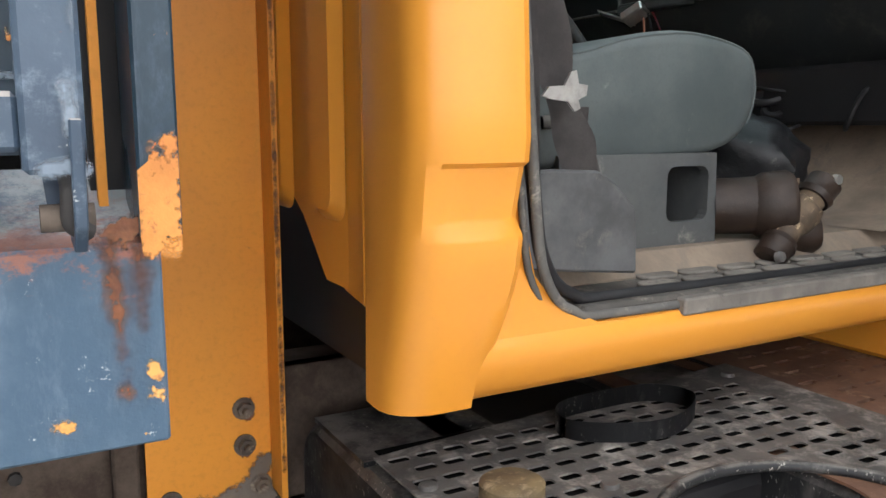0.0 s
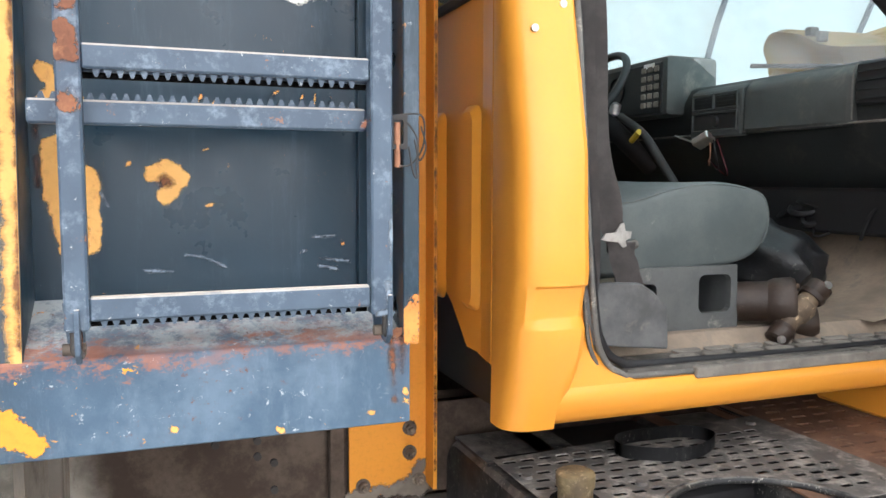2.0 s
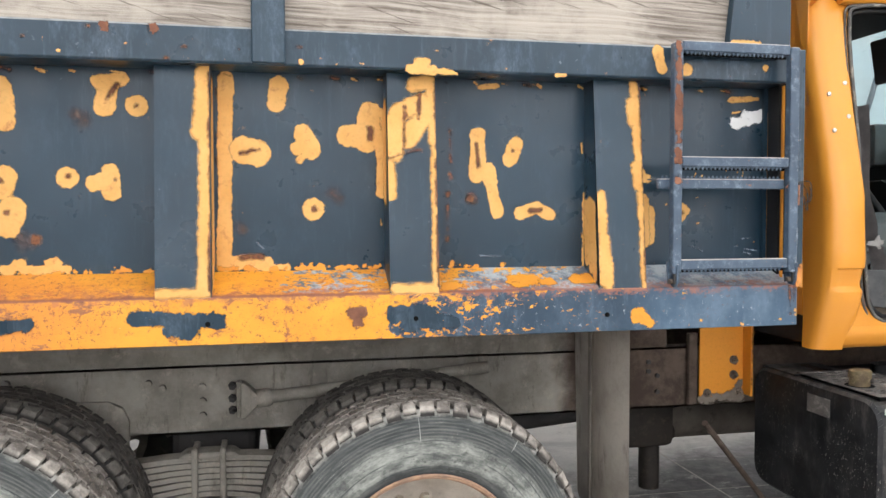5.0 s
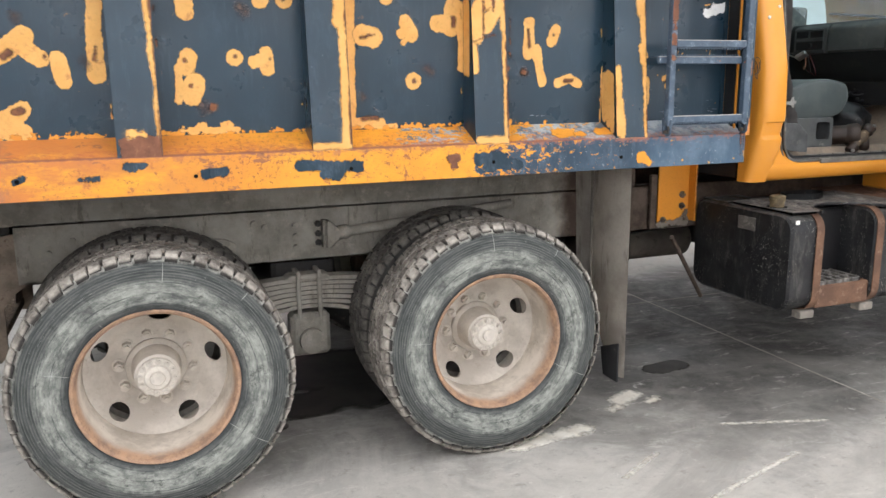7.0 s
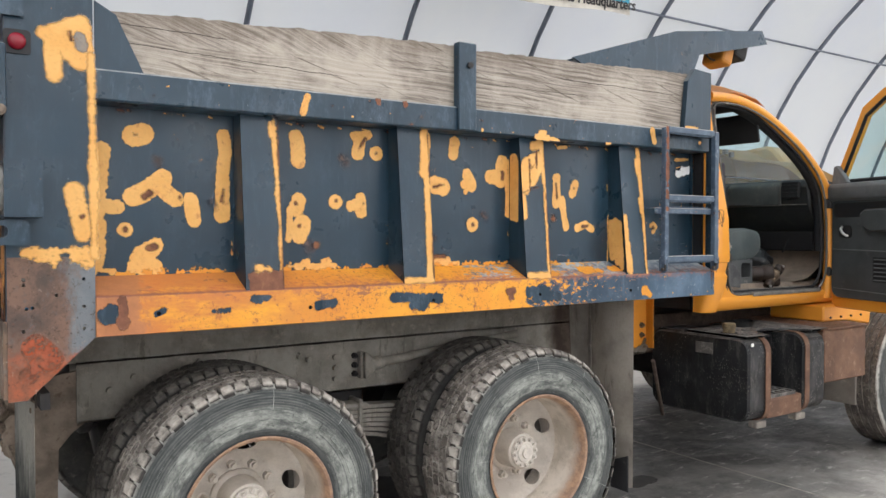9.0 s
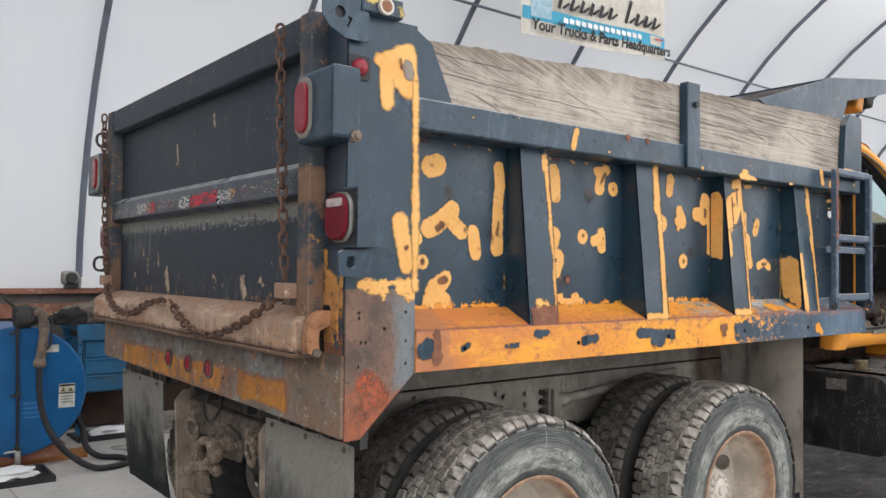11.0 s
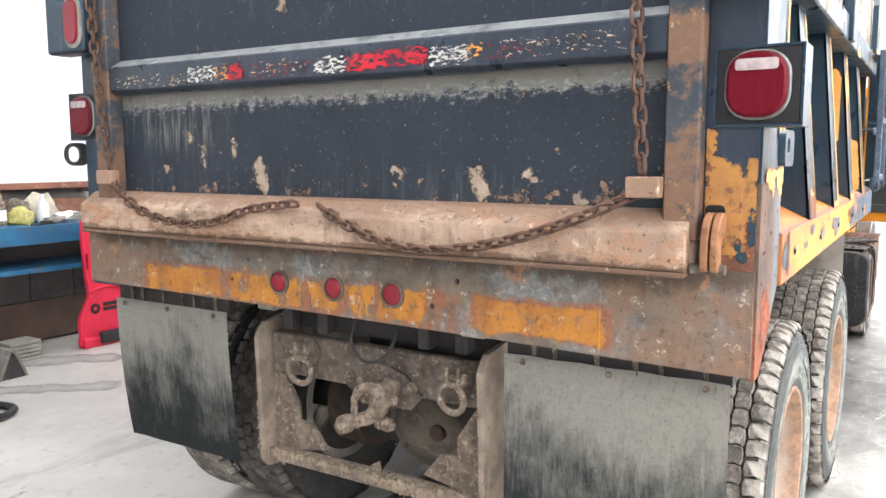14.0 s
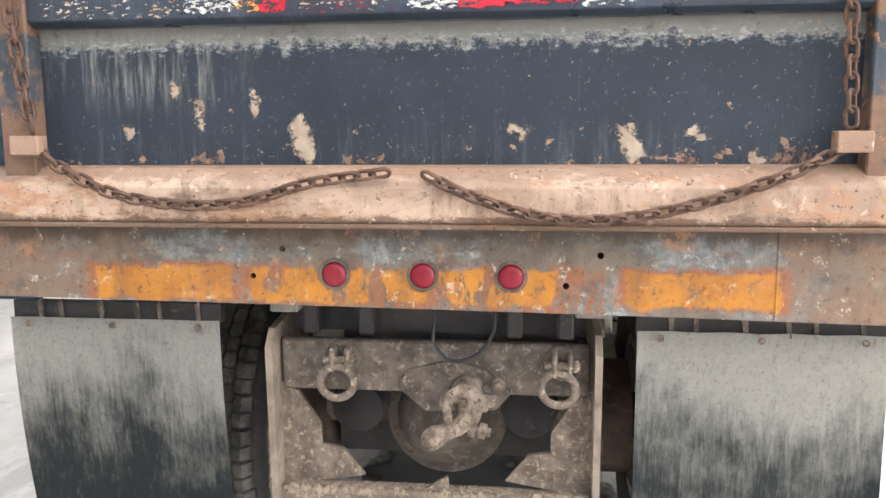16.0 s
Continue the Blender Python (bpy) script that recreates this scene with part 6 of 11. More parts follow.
def stop_lamp(side):
    y0, y1 = (-1.32, -1.095) if side < 0 else (1.11, 1.335)
    k = box(B(), -0.10, 0.0, y0, y1, 1.985, 2.205, 0.012, 2)
    lamp = part("stop_lamp", k, slate_dusty, truck, "slate lamp box with a tall red stop lamp")
    yc = -1.148 if side < 0 else 1.16
    part("bezel", prism(B(), rounded(yc - 0.048, yc + 0.048, 2.0, 2.19, 0.046), "x", -0.106, -0.099), frame_mat, lamp)
    part("lens", prism(B(), rounded(yc - 0.036, yc + 0.036, 2.015, 2.175, 0.035), "x", -0.118, -0.104, 0.004), red_lens, lamp, "oblong red stop lens")
    return lamp


stop_lamp(-1), stop_lamp(1)
part("plug", cyl(cyl(B(), (-0.02, -1.328, 1.995), (-0.02, -1.30, 1.995), 0.018, seg=14), (-0.02, -1.338, 1.995), (-0.02, -1.328, 1.995), 0.010, seg=6), hitch_mat, truck, "dusty bolt head and washer", smooth=40)
part("marker_lens", lathe(B(), [(0.0, 0.027), (-0.012, 0.026), (-0.02, 0.017), (-0.023, 0.0)], (0.035, -1.249, 2.225), (0, 1, 0), 24), red_lens, truck, "round red side marker lamp", smooth=60)
part("marker_recess", prism(B(), rounded(-0.004, 0.076, 2.186, 2.264, 0.012, 3), "y", -1.2485, -1.2435, 0.001), plain_black, truck)
keyhole = [(-0.048 + 0.019 * math.cos(a), 2.378 + 0.019 * math.sin(a)) for a in np.linspace(0, 2 * math.pi, 15)[:-1]]
slot = [(-0.022, 2.372), (-0.004, 2.366), (-0.018, 2.335), (-0.027, 2.338), (-0.016, 2.357)]
plate = holed(B(), [(-0.085, 2.33), (-0.108, 2.36), (-0.108, 2.412), (-0.100, 2.430), (-0.084, 2.438), (0.024, 2.438), (0.024, 2.396), (0.056, 2.396), (0.056, 2.302), (-0.03, 2.302)], [keyhole, slot], "y", -1.268, -1.260)
part("upper_latch", plate, slate_dusty, truck, "slate hook plate with a keyhole")
part("latch_shadow", box(B(), -0.075, 0.0, -1.2585, -1.255, 2.325, 2.40), plain_black, truck)
part("pin_pocket", box(B(), 0.027, 0.183, -1.275, -1.20, 2.398, 2.458, 0.004), slate_dusty, truck)
film([(0.05, 2.43, 0.075, 2.44, 0.008), (0.165, 2.43, 0.172, 2.41, 0.006)], lambda u, v: (u, -1.2765, v), scab_early, truck, "rust_patch", rag=0.008, grain=40)
ring = [(0.11 + 0.027 * math.cos(a), 2.424 + 0.027 * math.sin(a)) for a in np.linspace(0, 2 * math.pi, 21)[:-1]]
hole = [(0.11 + 0.020 * math.cos(a), 2.424 + 0.020 * math.sin(a)) for a in np.linspace(0, 2 * math.pi, 17)[:-1]]
part("pin_collar", holed(B(), ring, [hole], "y", -1.288, -1.274), hub_pale, truck)
part("latch_pin", cyl(B(), (0.11, -1.285, 2.424), (0.11, -1.24, 2.424), 0.019, seg=14), rust_mat, truck, smooth=40)
part("latch_ear", holed(B(), rounded(-0.06, 0.06, 1.575, 1.655, 0.02), [rounded(-0.035, 0.0, 1.60, 1.638, 0.015)], "y", -1.30, -1.285), slate_dusty, truck)
for z in (1.61, 2.30):
    part("latch_ear", holed(B(), rounded(-0.075, 0.03, z - 0.045, z + 0.045, 0.04), [rounded(-0.062, -0.012, z - 0.030, z + 0.030, 0.022)], "y", 1.29, 1.302), dark_steel, truck)

# chains


def link_mesh():
    a, b, r = 0.020, 0.0135, 0.0052
    pts = [(a * 0.55 + b * math.cos(t), 0, b * math.sin(t)) for t in np.linspace(-math.pi / 2, math.pi / 2, 7)]
    pts += [(-a * 0.55 - b * math.cos(t), 0, -b * math.sin(t)) for t in np.linspace(-math.pi / 2, math.pi / 2, 7)]
    return as_mesh("link", sweep(B(), pts, r, 6, closed=True), chain_mat, 60)


link = link_mesh()


def chain(pts, label):
    """Links set end to end along a curve, every other one turned."""
    holder = new("chain")
    holder.parent = truck
    holder.matrix_parent_inverse = truck.matrix_basis.inverted()
    holder["label"] = label
    curve = smoothed(pts, 24)
    dist = np.r_[0, np.cumsum([(q - p).length for p, q in zip(curve, curve[1:])])]
    count = int(dist[-1] / 0.0375)
    arr = np.array([list(p) for p in curve])
    for k in range(count):
        s = (k + 0.5) / count * dist[-1]
        c = Vector([np.interp(s, dist, arr[:, i]) for i in range(3)])
        d = Vector([np.interp(s + 0.01, dist, arr[:, i]) for i in range(3)]) - Vector([np.interp(s - 0.01, dist, arr[:, i]) for i in range(3)])
        d.normalize()
        n = (Vector((1, 0, 0)) - d * d.x).normalized()
        m = Matrix((d, n, d.cross(n))).transposed().to_4x4()
        ob = new("link", link)
        ob.parent = holder
        ob.matrix_basis = Matrix.Translation(c) @ m @ pose(0, 0, 0, 45 if k % 2 else -45)


chain([(-0.09, -0.955, 2.40), (-0.085, -0.962, 2.1), (-0.082, -0.975, 1.8), (-0.078, -0.99, 1.56)], "rusty steel chain hanging down the tailgate")
chain([(-0.09, 1.075, 2.40), (-0.085, 1.07, 2.1), (-0.082, 1.05, 1.8), (-0.078, 1.02, 1.56)], "rusty steel chain hanging down the tailgate")
chain([(-0.075, -0.985, 1.515), (-0.10, -0.86, 1.455), (-0.108, -0.66, 1.385), (-0.112, -0.45, 1.345), (-0.112, -0.28, 1.352), (-0.108, -0.12, 1.40), (-0.10, -0.02, 1.445), (-0.098, -0.005, 1.45)], "rusty steel chain sagging over the lower beam")
chain([(-0.075, 1.02, 1.515), (-0.10, 0.92, 1.46), (-0.108, 0.78, 1.40), (-0.112, 0.60, 1.375), (-0.112, 0.44, 1.385), (-0.108, 0.28, 1.43), (-0.10, 0.12, 1.452), (-0.098, 0.085, 1.455)], "rusty steel chain sagging over the lower beam")
for y in (-1.0, 1.03):
    part("chain_lug", box(B(), -0.098, -0.055, y - 0.035, y + 0.045, 1.50, 1.55, 0.003), beam_mat, gate)

# rear mud flaps
for y0, y1, bend in ((-1.178, -0.545, 0.0), (0.61, 1.242, 0.05)):
    bm, rows = B(), []
    for i in range(9):
        z = 1.03 - 0.59 * i / 8
        rows.append([bm.verts.new((0.085 + bend * (i / 8) ** 2 + 0.006 * math.sin(3 * k + y0), y0 + (y1 - y0) * k / 8, z)) for k in range(9)])
    for r, s in zip(rows, rows[1:]):
        for k in range(8):
            bm.faces.new((r[k], r[k + 1], s[k + 1], s[k]))
    bmesh.ops.solidify(bm, geom=list(bm.faces), thickness=0.01)
    part("rear_flap", bm, flap_mat, truck, "black rubber mud flap caked with grey mud", smooth=50)
    part("flap_strip", box(B(), 0.10, 0.13, y0, y1, 1.02, 1.075), dark_steel, truck)
    rng = random.Random(3)
    for k in range(6):
        y = y0 + 0.05 + (y1 - y0 - 0.10) * (k + 0.5 * rng.random()) / 5.5
        part("flap_clip", prism(B(), [(y - 0.005, 1.018), (y + 0.005, 1.018), (y + 0.004 + 0.012 * rng.random(), 1.075), (y - 0.006 * rng.random(), 1.085)], "x", 0.090, 0.096), hitch_dark, truck)
    for k in range(3):
        y = y0 + 0.06 + (y1 - y0 - 0.12) * k / 2
        part("bolt", lathe(B(), [(0.0, 0.010), (0.004, 0.009), (0.006, 0.0)], (0.078, y, 1.012), (-1, 0, 0), 10), hitch_mat, truck, smooth=40)

# hitch frame
bm = box(B(), 0.16, 0.20, -0.43, 0.455, 0.815, 0.965, 0.006)
part("hitch_plate", bm, hitch_dark, truck, "muddy steel hitch plate")
for y in (-0.44, 0.465):
    s = 1 if y > 0 else -1
    bm = prism(B(), [(0.10, 0.95), (0.14, 1.0), (0.45, 1.04), (0.45, 0.87), (0.30, 0.76), (0.25, 0.70), (0.245, 0.49), (0.215, 0.455), (0.145, 0.455), (0.12, 0.48)], "y", y, y + 0.02 * s)
    part("side_cheek", bm, cheek_mat, truck)
    bm = prism(B(), [(y, 0.83), (y - 0.05 * s, 0.80), (y - 0.115 * s, 0.70), (y - 0.115 * s, 0.64), (y - 0.18 * s, 0.63), (y - 0.245 * s, 0.55), (y, 0.51)], "x", 0.18, 0.195)
    part("gusset", bm, hitch_mat, truck)
    yr = -0.350 if y < 0 else 0.272
    bm = lathe(B(), [(0.0105 * math.cos(t), 0.048 + 0.0115 * math.sin(t)) for t in np.linspace(0, 2 * math.pi, 11)[:-1]], (0.115, yr + 0.008, 0.852), (1, 0.12 * s, 0.12), 28, closed=True)
    part("towing_ring", bm, hitch_mat, truck, "muddy steel towing ring", smooth=60)
    # shackle block: two ears on a round boss, a pin with a nut through them
    lug = part("ring_lug", box(box(B(), 0.098, 0.16, yr - 0.030, yr - 0.016, 0.885, 0.955, 0.005), 0.098, 0.16, yr + 0.012, yr + 0.026, 0.885, 0.955, 0.005), hitch_mat, truck)
    part("boss", lathe(B(), [(0.0, 0.0), (0.0, 0.052), (0.012, 0.050), (0.02, 0.040), (0.02, 0.0)], (0.162, yr, 0.915), (-1, 0, 0), 20), hitch_dark, lug, smooth=30)
    part("pin", cyl(B(), (0.115, yr - 0.052, 0.918), (0.115, yr + 0.046, 0.918), 0.011, seg=10), hitch_mat, lug, smooth=40)
    part("nut", cyl(B(), (0.115, yr - 0.046, 0.918), (0.115, yr - 0.032, 0.918), 0.019, seg=6), hitch_mat, lug)
lower = part("lower_bar", box(B(), 0.14, 0.20, -0.44, 0.468, 0.482, 0.524, 0.004), hitch_mat, truck)
crust = ragged(worn("dry_clay_crust", S(138, 124, 107), S(110, 97, 83), big=22, rough=0.95, dirt=S(96, 82, 69), dirt_at=(0.50, 0.64), bump=0.8), 80, 0.16, 0.006, 0.68)
film([(0.44, 0.515, 0.30, 0.516, 0.007), (0.27, 0.517, 0.10, 0.515, 0.008), (0.02, 0.513, -0.12, 0.514, 0.009), (-0.10, 0.502, -0.30, 0.500, 0.014), (-0.28, 0.515, -0.42, 0.512, 0.012), (0.42, 0.492, 0.38, 0.494, 0.006)], lambda u, v: (0.1385, u, v), crust, lower, "clay_crust", rag=0.012, grain=60, clip=(-0.438, 0.466))
film([(0.43, 0.168, 0.12, 0.16, 0.012), (0.05, 0.165, -0.40, 0.16, 0.016)], lambda u, v: (v, u, 0.5255), crust, lower, "clay_crust", rag=0.014, grain=60, clip=(-0.438, 0.466))
for y in (0.488, -0.463):
    film([(0.120, 0.56, 0.114, 0.70, 0.003), (0.128, 0.49, 0.122, 0.53, 0.006)], lambda u, v: (u, y, v), crust, truck, "clay_crust", rag=0.010, grain=50)
# pintle: bolted plate, forged body, latch with its spring, hook tongue
bm = prism(B(), [(0.108, 0.856), (0.075, 0.888), (-0.046, 0.918), (-0.15, 0.888), (-0.212, 0.825), (-0.17, 0.775), (0.03, 0.765), (0.108, 0.83)], "x", 0.145, 0.158, 0.002)
hp = part("pintle_plate", bm, hitch_dark, truck)
for y, z in ((-0.046, 0.895), (-0.11, 0.851), (-0.176, 0.85), (0.021, 0.851), (0.075, 0.856)):
    part("bolt", cyl(cyl(B(), (0.136, y, z), (0.147, y, z), 0.020, seg=14), (0.122, y, z), (0.136, y, z), 0.014, seg=6), hitch_mat, hp)
hook_mat = worn("clay_caked_forging", S(122, 109, 96), S(80, 70, 61), big=30, rough=0.95, dirt=S(66, 56, 48), dirt_at=(0.50, 0.64), bump=1.0)


def forging(bm, pts, radii, flat=1.0):
    """A lumpy bar of round section that changes along its way."""
    for (p, r), (q, r2) in zip(zip(pts, radii), zip(pts[1:], radii[1:])):
        p, q = Vector(p), Vector(q)
        for i in range(7):
            t = i / 6
            tmp = B()
            bmesh.ops.create_icosphere(tmp, subdivisions=2, radius=1.0)
            c, rr = p.lerp(q, t), r + (r2 - r) * t
            for v in tmp.verts:
                v.co = c + Vector((v.co.x * rr * flat, v.co.y * rr, v.co.z * rr))
            join(bm, tmp)


bm = B()
forging(bm, [(0.13, -0.085, 0.835), (0.085, -0.095, 0.832), (0.06, -0.105, 0.80)], [0.044, 0.040, 0.034])
forging(bm, [(0.06, -0.105, 0.79), (0.035, -0.07, 0.762), (0.01, -0.03, 0.752), (0.0, -0.008, 0.742)], [0.028, 0.024, 0.025, 0.033])
forging(bm, [(0.065, -0.12, 0.845), (0.04, -0.085, 0.866), (0.015, -0.055, 0.858)], [0.022, 0.020, 0.015], 0.8)
forging(bm, [(0.015, -0.055, 0.858), (0.005, -0.045, 0.825), (0.0, -0.05, 0.79)], [0.015, 0.012, 0.012])
box(bm, 0.03, 0.05, -0.155, -0.10, 0.81, 0.853)
for v in bm.verts:
    v.co += Vector((noise.noise(v.co * 70), noise.noise(v.co * 70 + Vector((5, 0, 0))), noise.noise(v.co * 70 + Vector((0, 9, 0))))) * 0.006
hook_ob = part("pintle_hook", bm, hook_mat, truck, "pale clay-caked pintle hook", smooth=180)
blend = hook_ob.modifiers.new("blend", "REMESH")
blend.mode, blend.voxel_size, blend.use_smooth_shade = "VOXEL", 0.0035, True
soften = hook_ob.modifiers.new("soften", "SMOOTH")
soften.iterations = 2
part("foot_bolt", cyl(cyl(cyl(B(), (0.062, -0.085, 0.755), (0.058, -0.160, 0.742), 0.013, seg=10), (0.061, -0.100, 0.752), (0.060, -0.120, 0.749), 0.025, seg=6), (0.060, -0.128, 0.748), (0.059, -0.148, 0.744), 0.023, seg=6), hook_mat, hook_ob, "bolt end with two nuts")
part("latch_pin", cyl(cyl(B(), (0.055, -0.165, 0.832), (0.055, -0.05, 0.832), 0.011, seg=10), (0.055, -0.172, 0.832), (0.055, -0.155, 0.832), 0.018, seg=6), hitch_mat, hook_ob, smooth=40)
part("bar_tab", prism(B(), [(0.05, 0.522), (-0.035, 0.522), (-0.03, 0.568), (-0.005, 0.555), (0.02, 0.535)], "x", 0.15, 0.165), hitch_mat, truck)
part("wire", sweep(B(), smoothed([(0.06, -0.02, 1.10), (0.05, -0.005, 1.0), (0.05, -0.05, 0.945), (0.05, -0.12, 0.96), (0.06, -0.165, 1.02), (0.07, -0.17, 1.10)], 6), 0.005, 6), rubber_black, truck, smooth=60)
drum_rust = worn("brown_brake_drum", S(78, 64, 54), S(56, 47, 41), big=9, rough=0.85, dirt=S(102, 86, 72), dirt_at=(0.54, 0.72), bump=0.4)
for x in AX:
    for y0, y1 in ((0.44, 0.615), (-0.615, -0.44)):
        k = 1 if y0 > 0 else -1
        part("brake_drum", lathe(B(), [(0.0, 0.0), (0.0, 0.20), (0.012, 0.212), (0.05, 0.212), (0.055, 0.205), (0.16, 0.205), (0.165, 0.0)], (x, 0.45 * k, TZ), (0, k, 0), 36), drum_rust, truck, smooth=30)
part("tail_crossmember", box(B(), 0.22, 0.30, -0.42, 0.43, 0.98, 1.08), dark_steel, truck)

# axle housing, brake chambers and a cross tube seen through the hitch frame
axle_mat = worn("dusty_axle_housing", S(96, 88, 79), S(66, 60, 54), big=8, rough=0.85, dirt=S(122, 112, 100), dirt_at=(0.52, 0.70), bump=0.4)
cover = part("housing_cover", lathe(B(), [(-0.012, 0.0), (-0.012, 0.05), (0.0, 0.10), (0.035, 0.15), (0.07, 0.172), (0.075, 0.205), (0.095, 0.205), (0.10, 0.185), (0.30, 0.16), (0.30, 0.0)], (0.50, 0.02, 0.60), (1, 0, 0), 36), axle_mat, truck, "dusty dished axle cover with a bolted flange", smooth=35)
for k in range(12):
    a = radians(30 * k + 12)
    part("bolt", cyl(B(), (0.562, 0.02 + 0.19 * math.cos(a), 0.60 + 0.19 * math.sin(a)), (0.576, 0.02 + 0.19 * math.cos(a), 0.60 + 0.19 * math.sin(a)), 0.010, seg=6), axle_mat, cover)
part("filler_boss", lathe(B(), [(0.0, 0.0), (0.0, 0.030), (0.012, 0.034), (0.03, 0.036), (0.03, 0.0)], (0.486, -0.05, 0.57), (1, 0, 0), 18), drum_rust, cover, smooth=40)
part("axle_tube", cyl(B(), (0.72, -0.46, 0.60), (0.72, 0.46, 0.60), 0.085, seg=20), axle_mat, truck, smooth=50)
for y in (-0.26, 0.30):
    part("brake_chamber", lathe(B(), [(0.0, 0.0), (0.0, 0.06), (0.02, 0.085), (0.08, 0.085), (0.085, 0.095), (0.10, 0.095), (0.105, 0.08), (0.16, 0.07), (0.17, 0.0)], (0.42, y, 0.66), (1, 0, 0.1), 22), dark_steel, truck, smooth=40)
part("cross_tube", cyl(B(), (0.62, -0.42, 0.74), (0.62, 0.42, 0.74), 0.07, seg=18), dark_steel, truck, smooth=50)
# added dark sheet so the gaps behind the hitch read as shade
part("hitch_shade_plate", box(B(), 0.68, 0.72, -0.42, 0.42, 0.42, 0.98), dark_steel, truck)
for y in (-0.36, -0.22, 0.20, 0.36):
    part("hinge_block", box(B(), 0.14, 0.20, y - 0.022, y + 0.022, 0.985, 1.085, 0.006), dark_steel, truck)

# ---- folding ladder on the body side ----
ladder = part("ladder", box(B(), 3.428, 3.460, -1.315, -1.285, 1.445, 2.165, 0.003), ladder_mat, truck, "slate folding step ladder, one rail rusty")
part("rail", box(B(), 3.022, 3.052, -1.315, -1.285, 1.445, 2.165, 0.003), ladder_mat, ladder)
for v0, v1, r in ((2.16, 2.05, 0.012), (2.03, 1.97, 0.010), (1.95, 1.90, 0.012), (1.885, 1.86, 0.008), (1.83, 1.80, 0.010), (1.74, 1.735, 0.006)):
    film([(3.034, v0, 3.038, v1, r)], lambda u, v: (u, -1.3165, v), rust_film, ladder, "rust_patch", rag=0.008, clip=(3.0225, 3.0515))
for z, x0, x1, y0, teeth in ((1.457, 3.052, 3.428, -1.308, -1), (1.712, 2.985, 3.428, -1.285, 1), (1.781, 3.052, 3.428, -1.308, -1), (2.140, 3.052, 3.428, -1.308, -1)):
    part("rung", box(B(), x0, x1, y0 - 0.003, y0 + 0.016, z, z + 0.032, 0.003), ladder_mat, ladder)
    bm = B()
    n = int((x1 - x0 - 0.02) / 0.0145)
    for k in range(n):
        x = x0 + 0.012 + 0.0145 * k
        zz = z if teeth < 0 else z + 0.032
        prism(bm, [(x, zz), (x + 0.0105, zz), (x + 0.007, zz + 0.0095 * teeth), (x + 0.0038, zz + 0.0095 * teeth)], "y", y0 + 0.004, y0 + 0.008)
    part("grip_channel", box(B(), x0, x1, y0 + 0.017, y0 + 0.075, zz - 0.002, zz + 0.002), ladder_mat, ladder)
    tagged(part("grip_teeth", bm, ladder_mat, ladder), kind="stuff")
    if teeth < 0:
        # added black strip: paints the gaps between the teeth as shaded
        part("rung_shade", box(B(), x0, x1, y0 + 0.022, y0 + 0.026, z - 0.010, z + 0.03), hole_shade, ladder)
for x in (3.030, 3.447):
    bm = sweep(B(), smoothed([(x, -1.298, 1.46), (x + 0.004, -1.306, 1.44), (x + 0.004, -1.306, 1.418), (x + 0.012, -1.30, 1.412)], 5), 0.006, 8)
    part("hinge_hook", bm, dark_steel, ladder, smooth=60)
    plate = prism(B(), [(-1.322, 1.475), (-1.27, 1.475), (-1.268, 1.425), (-1.28, 1.404), (-1.302, 1.400), (-1.318, 1.415)], "x", x + 0.004, x + 0.011, 0.001)
    part("hinge_plate", plate, ladder_mat, ladder, "chipped hinge plate")
    part("hinge_pin", cyl(B(), (x - 0.012, -1.297, 1.42), (x + 0.016, -1.297, 1.42), 0.008, seg=12), hitch_dark, ladder, smooth=40)
    film([(-1.305, 1.45, -1.30, 1.43, 0.008)], lambda u, v: (x + 0.0125, u, v), rust_spot, ladder, "rust_patch", rag=0.006, grain=30)
    part("hinge_lug", prism(B(), [(x - 0.012, 1.48), (x + 0.014, 1.48), (x + 0.014, 1.42), (x - 0.006, 1.41)], "y", -1.284, -1.276), ladder_mat, ladder)
film([(3.44, 1.449, 3.458, 1.447, 0.005), (3.452, 1.49, 3.453, 1.470, 0.005), (3.457, 1.62, 3.457, 1.51, 0.0015)], lambda u, v: (u, -1.3165, v), pale_scratch, ladder, "chip", rag=0.004, grain=40, spread=0.003)
film([(3.417, 1.717, 3.422, 1.720, 0.003)], lambda u, v: (u, -1.3165, v), rust_film, ladder, "rust_patch", rag=0.006)
burnt_film = ragged(worn("burnt_orange_coat", (0.74, 0.31, 0.075, 1), (0.58, 0.22, 0.055, 1), big=20, rough=0.6, dirt=S(150, 92, 62), dirt_at=(0.54, 0.68), bump=0.3), 60, 0.05, 0.004, 0.6)
part("front_edge", box(B(), 3.492, 3.518, -1.262, -1.20, 1.40, 2.17, 0.002), slate_dusty, body)
part("bare_strip", box(B(), 3.474, 3.480, -1.21, -1.20, 1.41, 2.06), orange_dull, body)
part("edge_web", box(B(), 3.471, 3.51, -1.19, -1.13, 1.40, 2.17), black, body)
film([(3.502, 1.405, 3.506, 1.44, 0.008), (3.509, 1.44, 3.508, 1.455, 0.004)], lambda u, v: (u, -1.2635, v), burnt_film, body, rag=0.010, grain=30, clip=(3.4925, 3.5175))
film([(3.475, 1.40, 3.48, 1.30, 0.004), (3.49, 1.392, 3.492, 1.34, 0.003)], lambda u, v: (u, OUT - 0.0015, v), rust_spot, body, "rust_run", rag=0.006, grain=30)
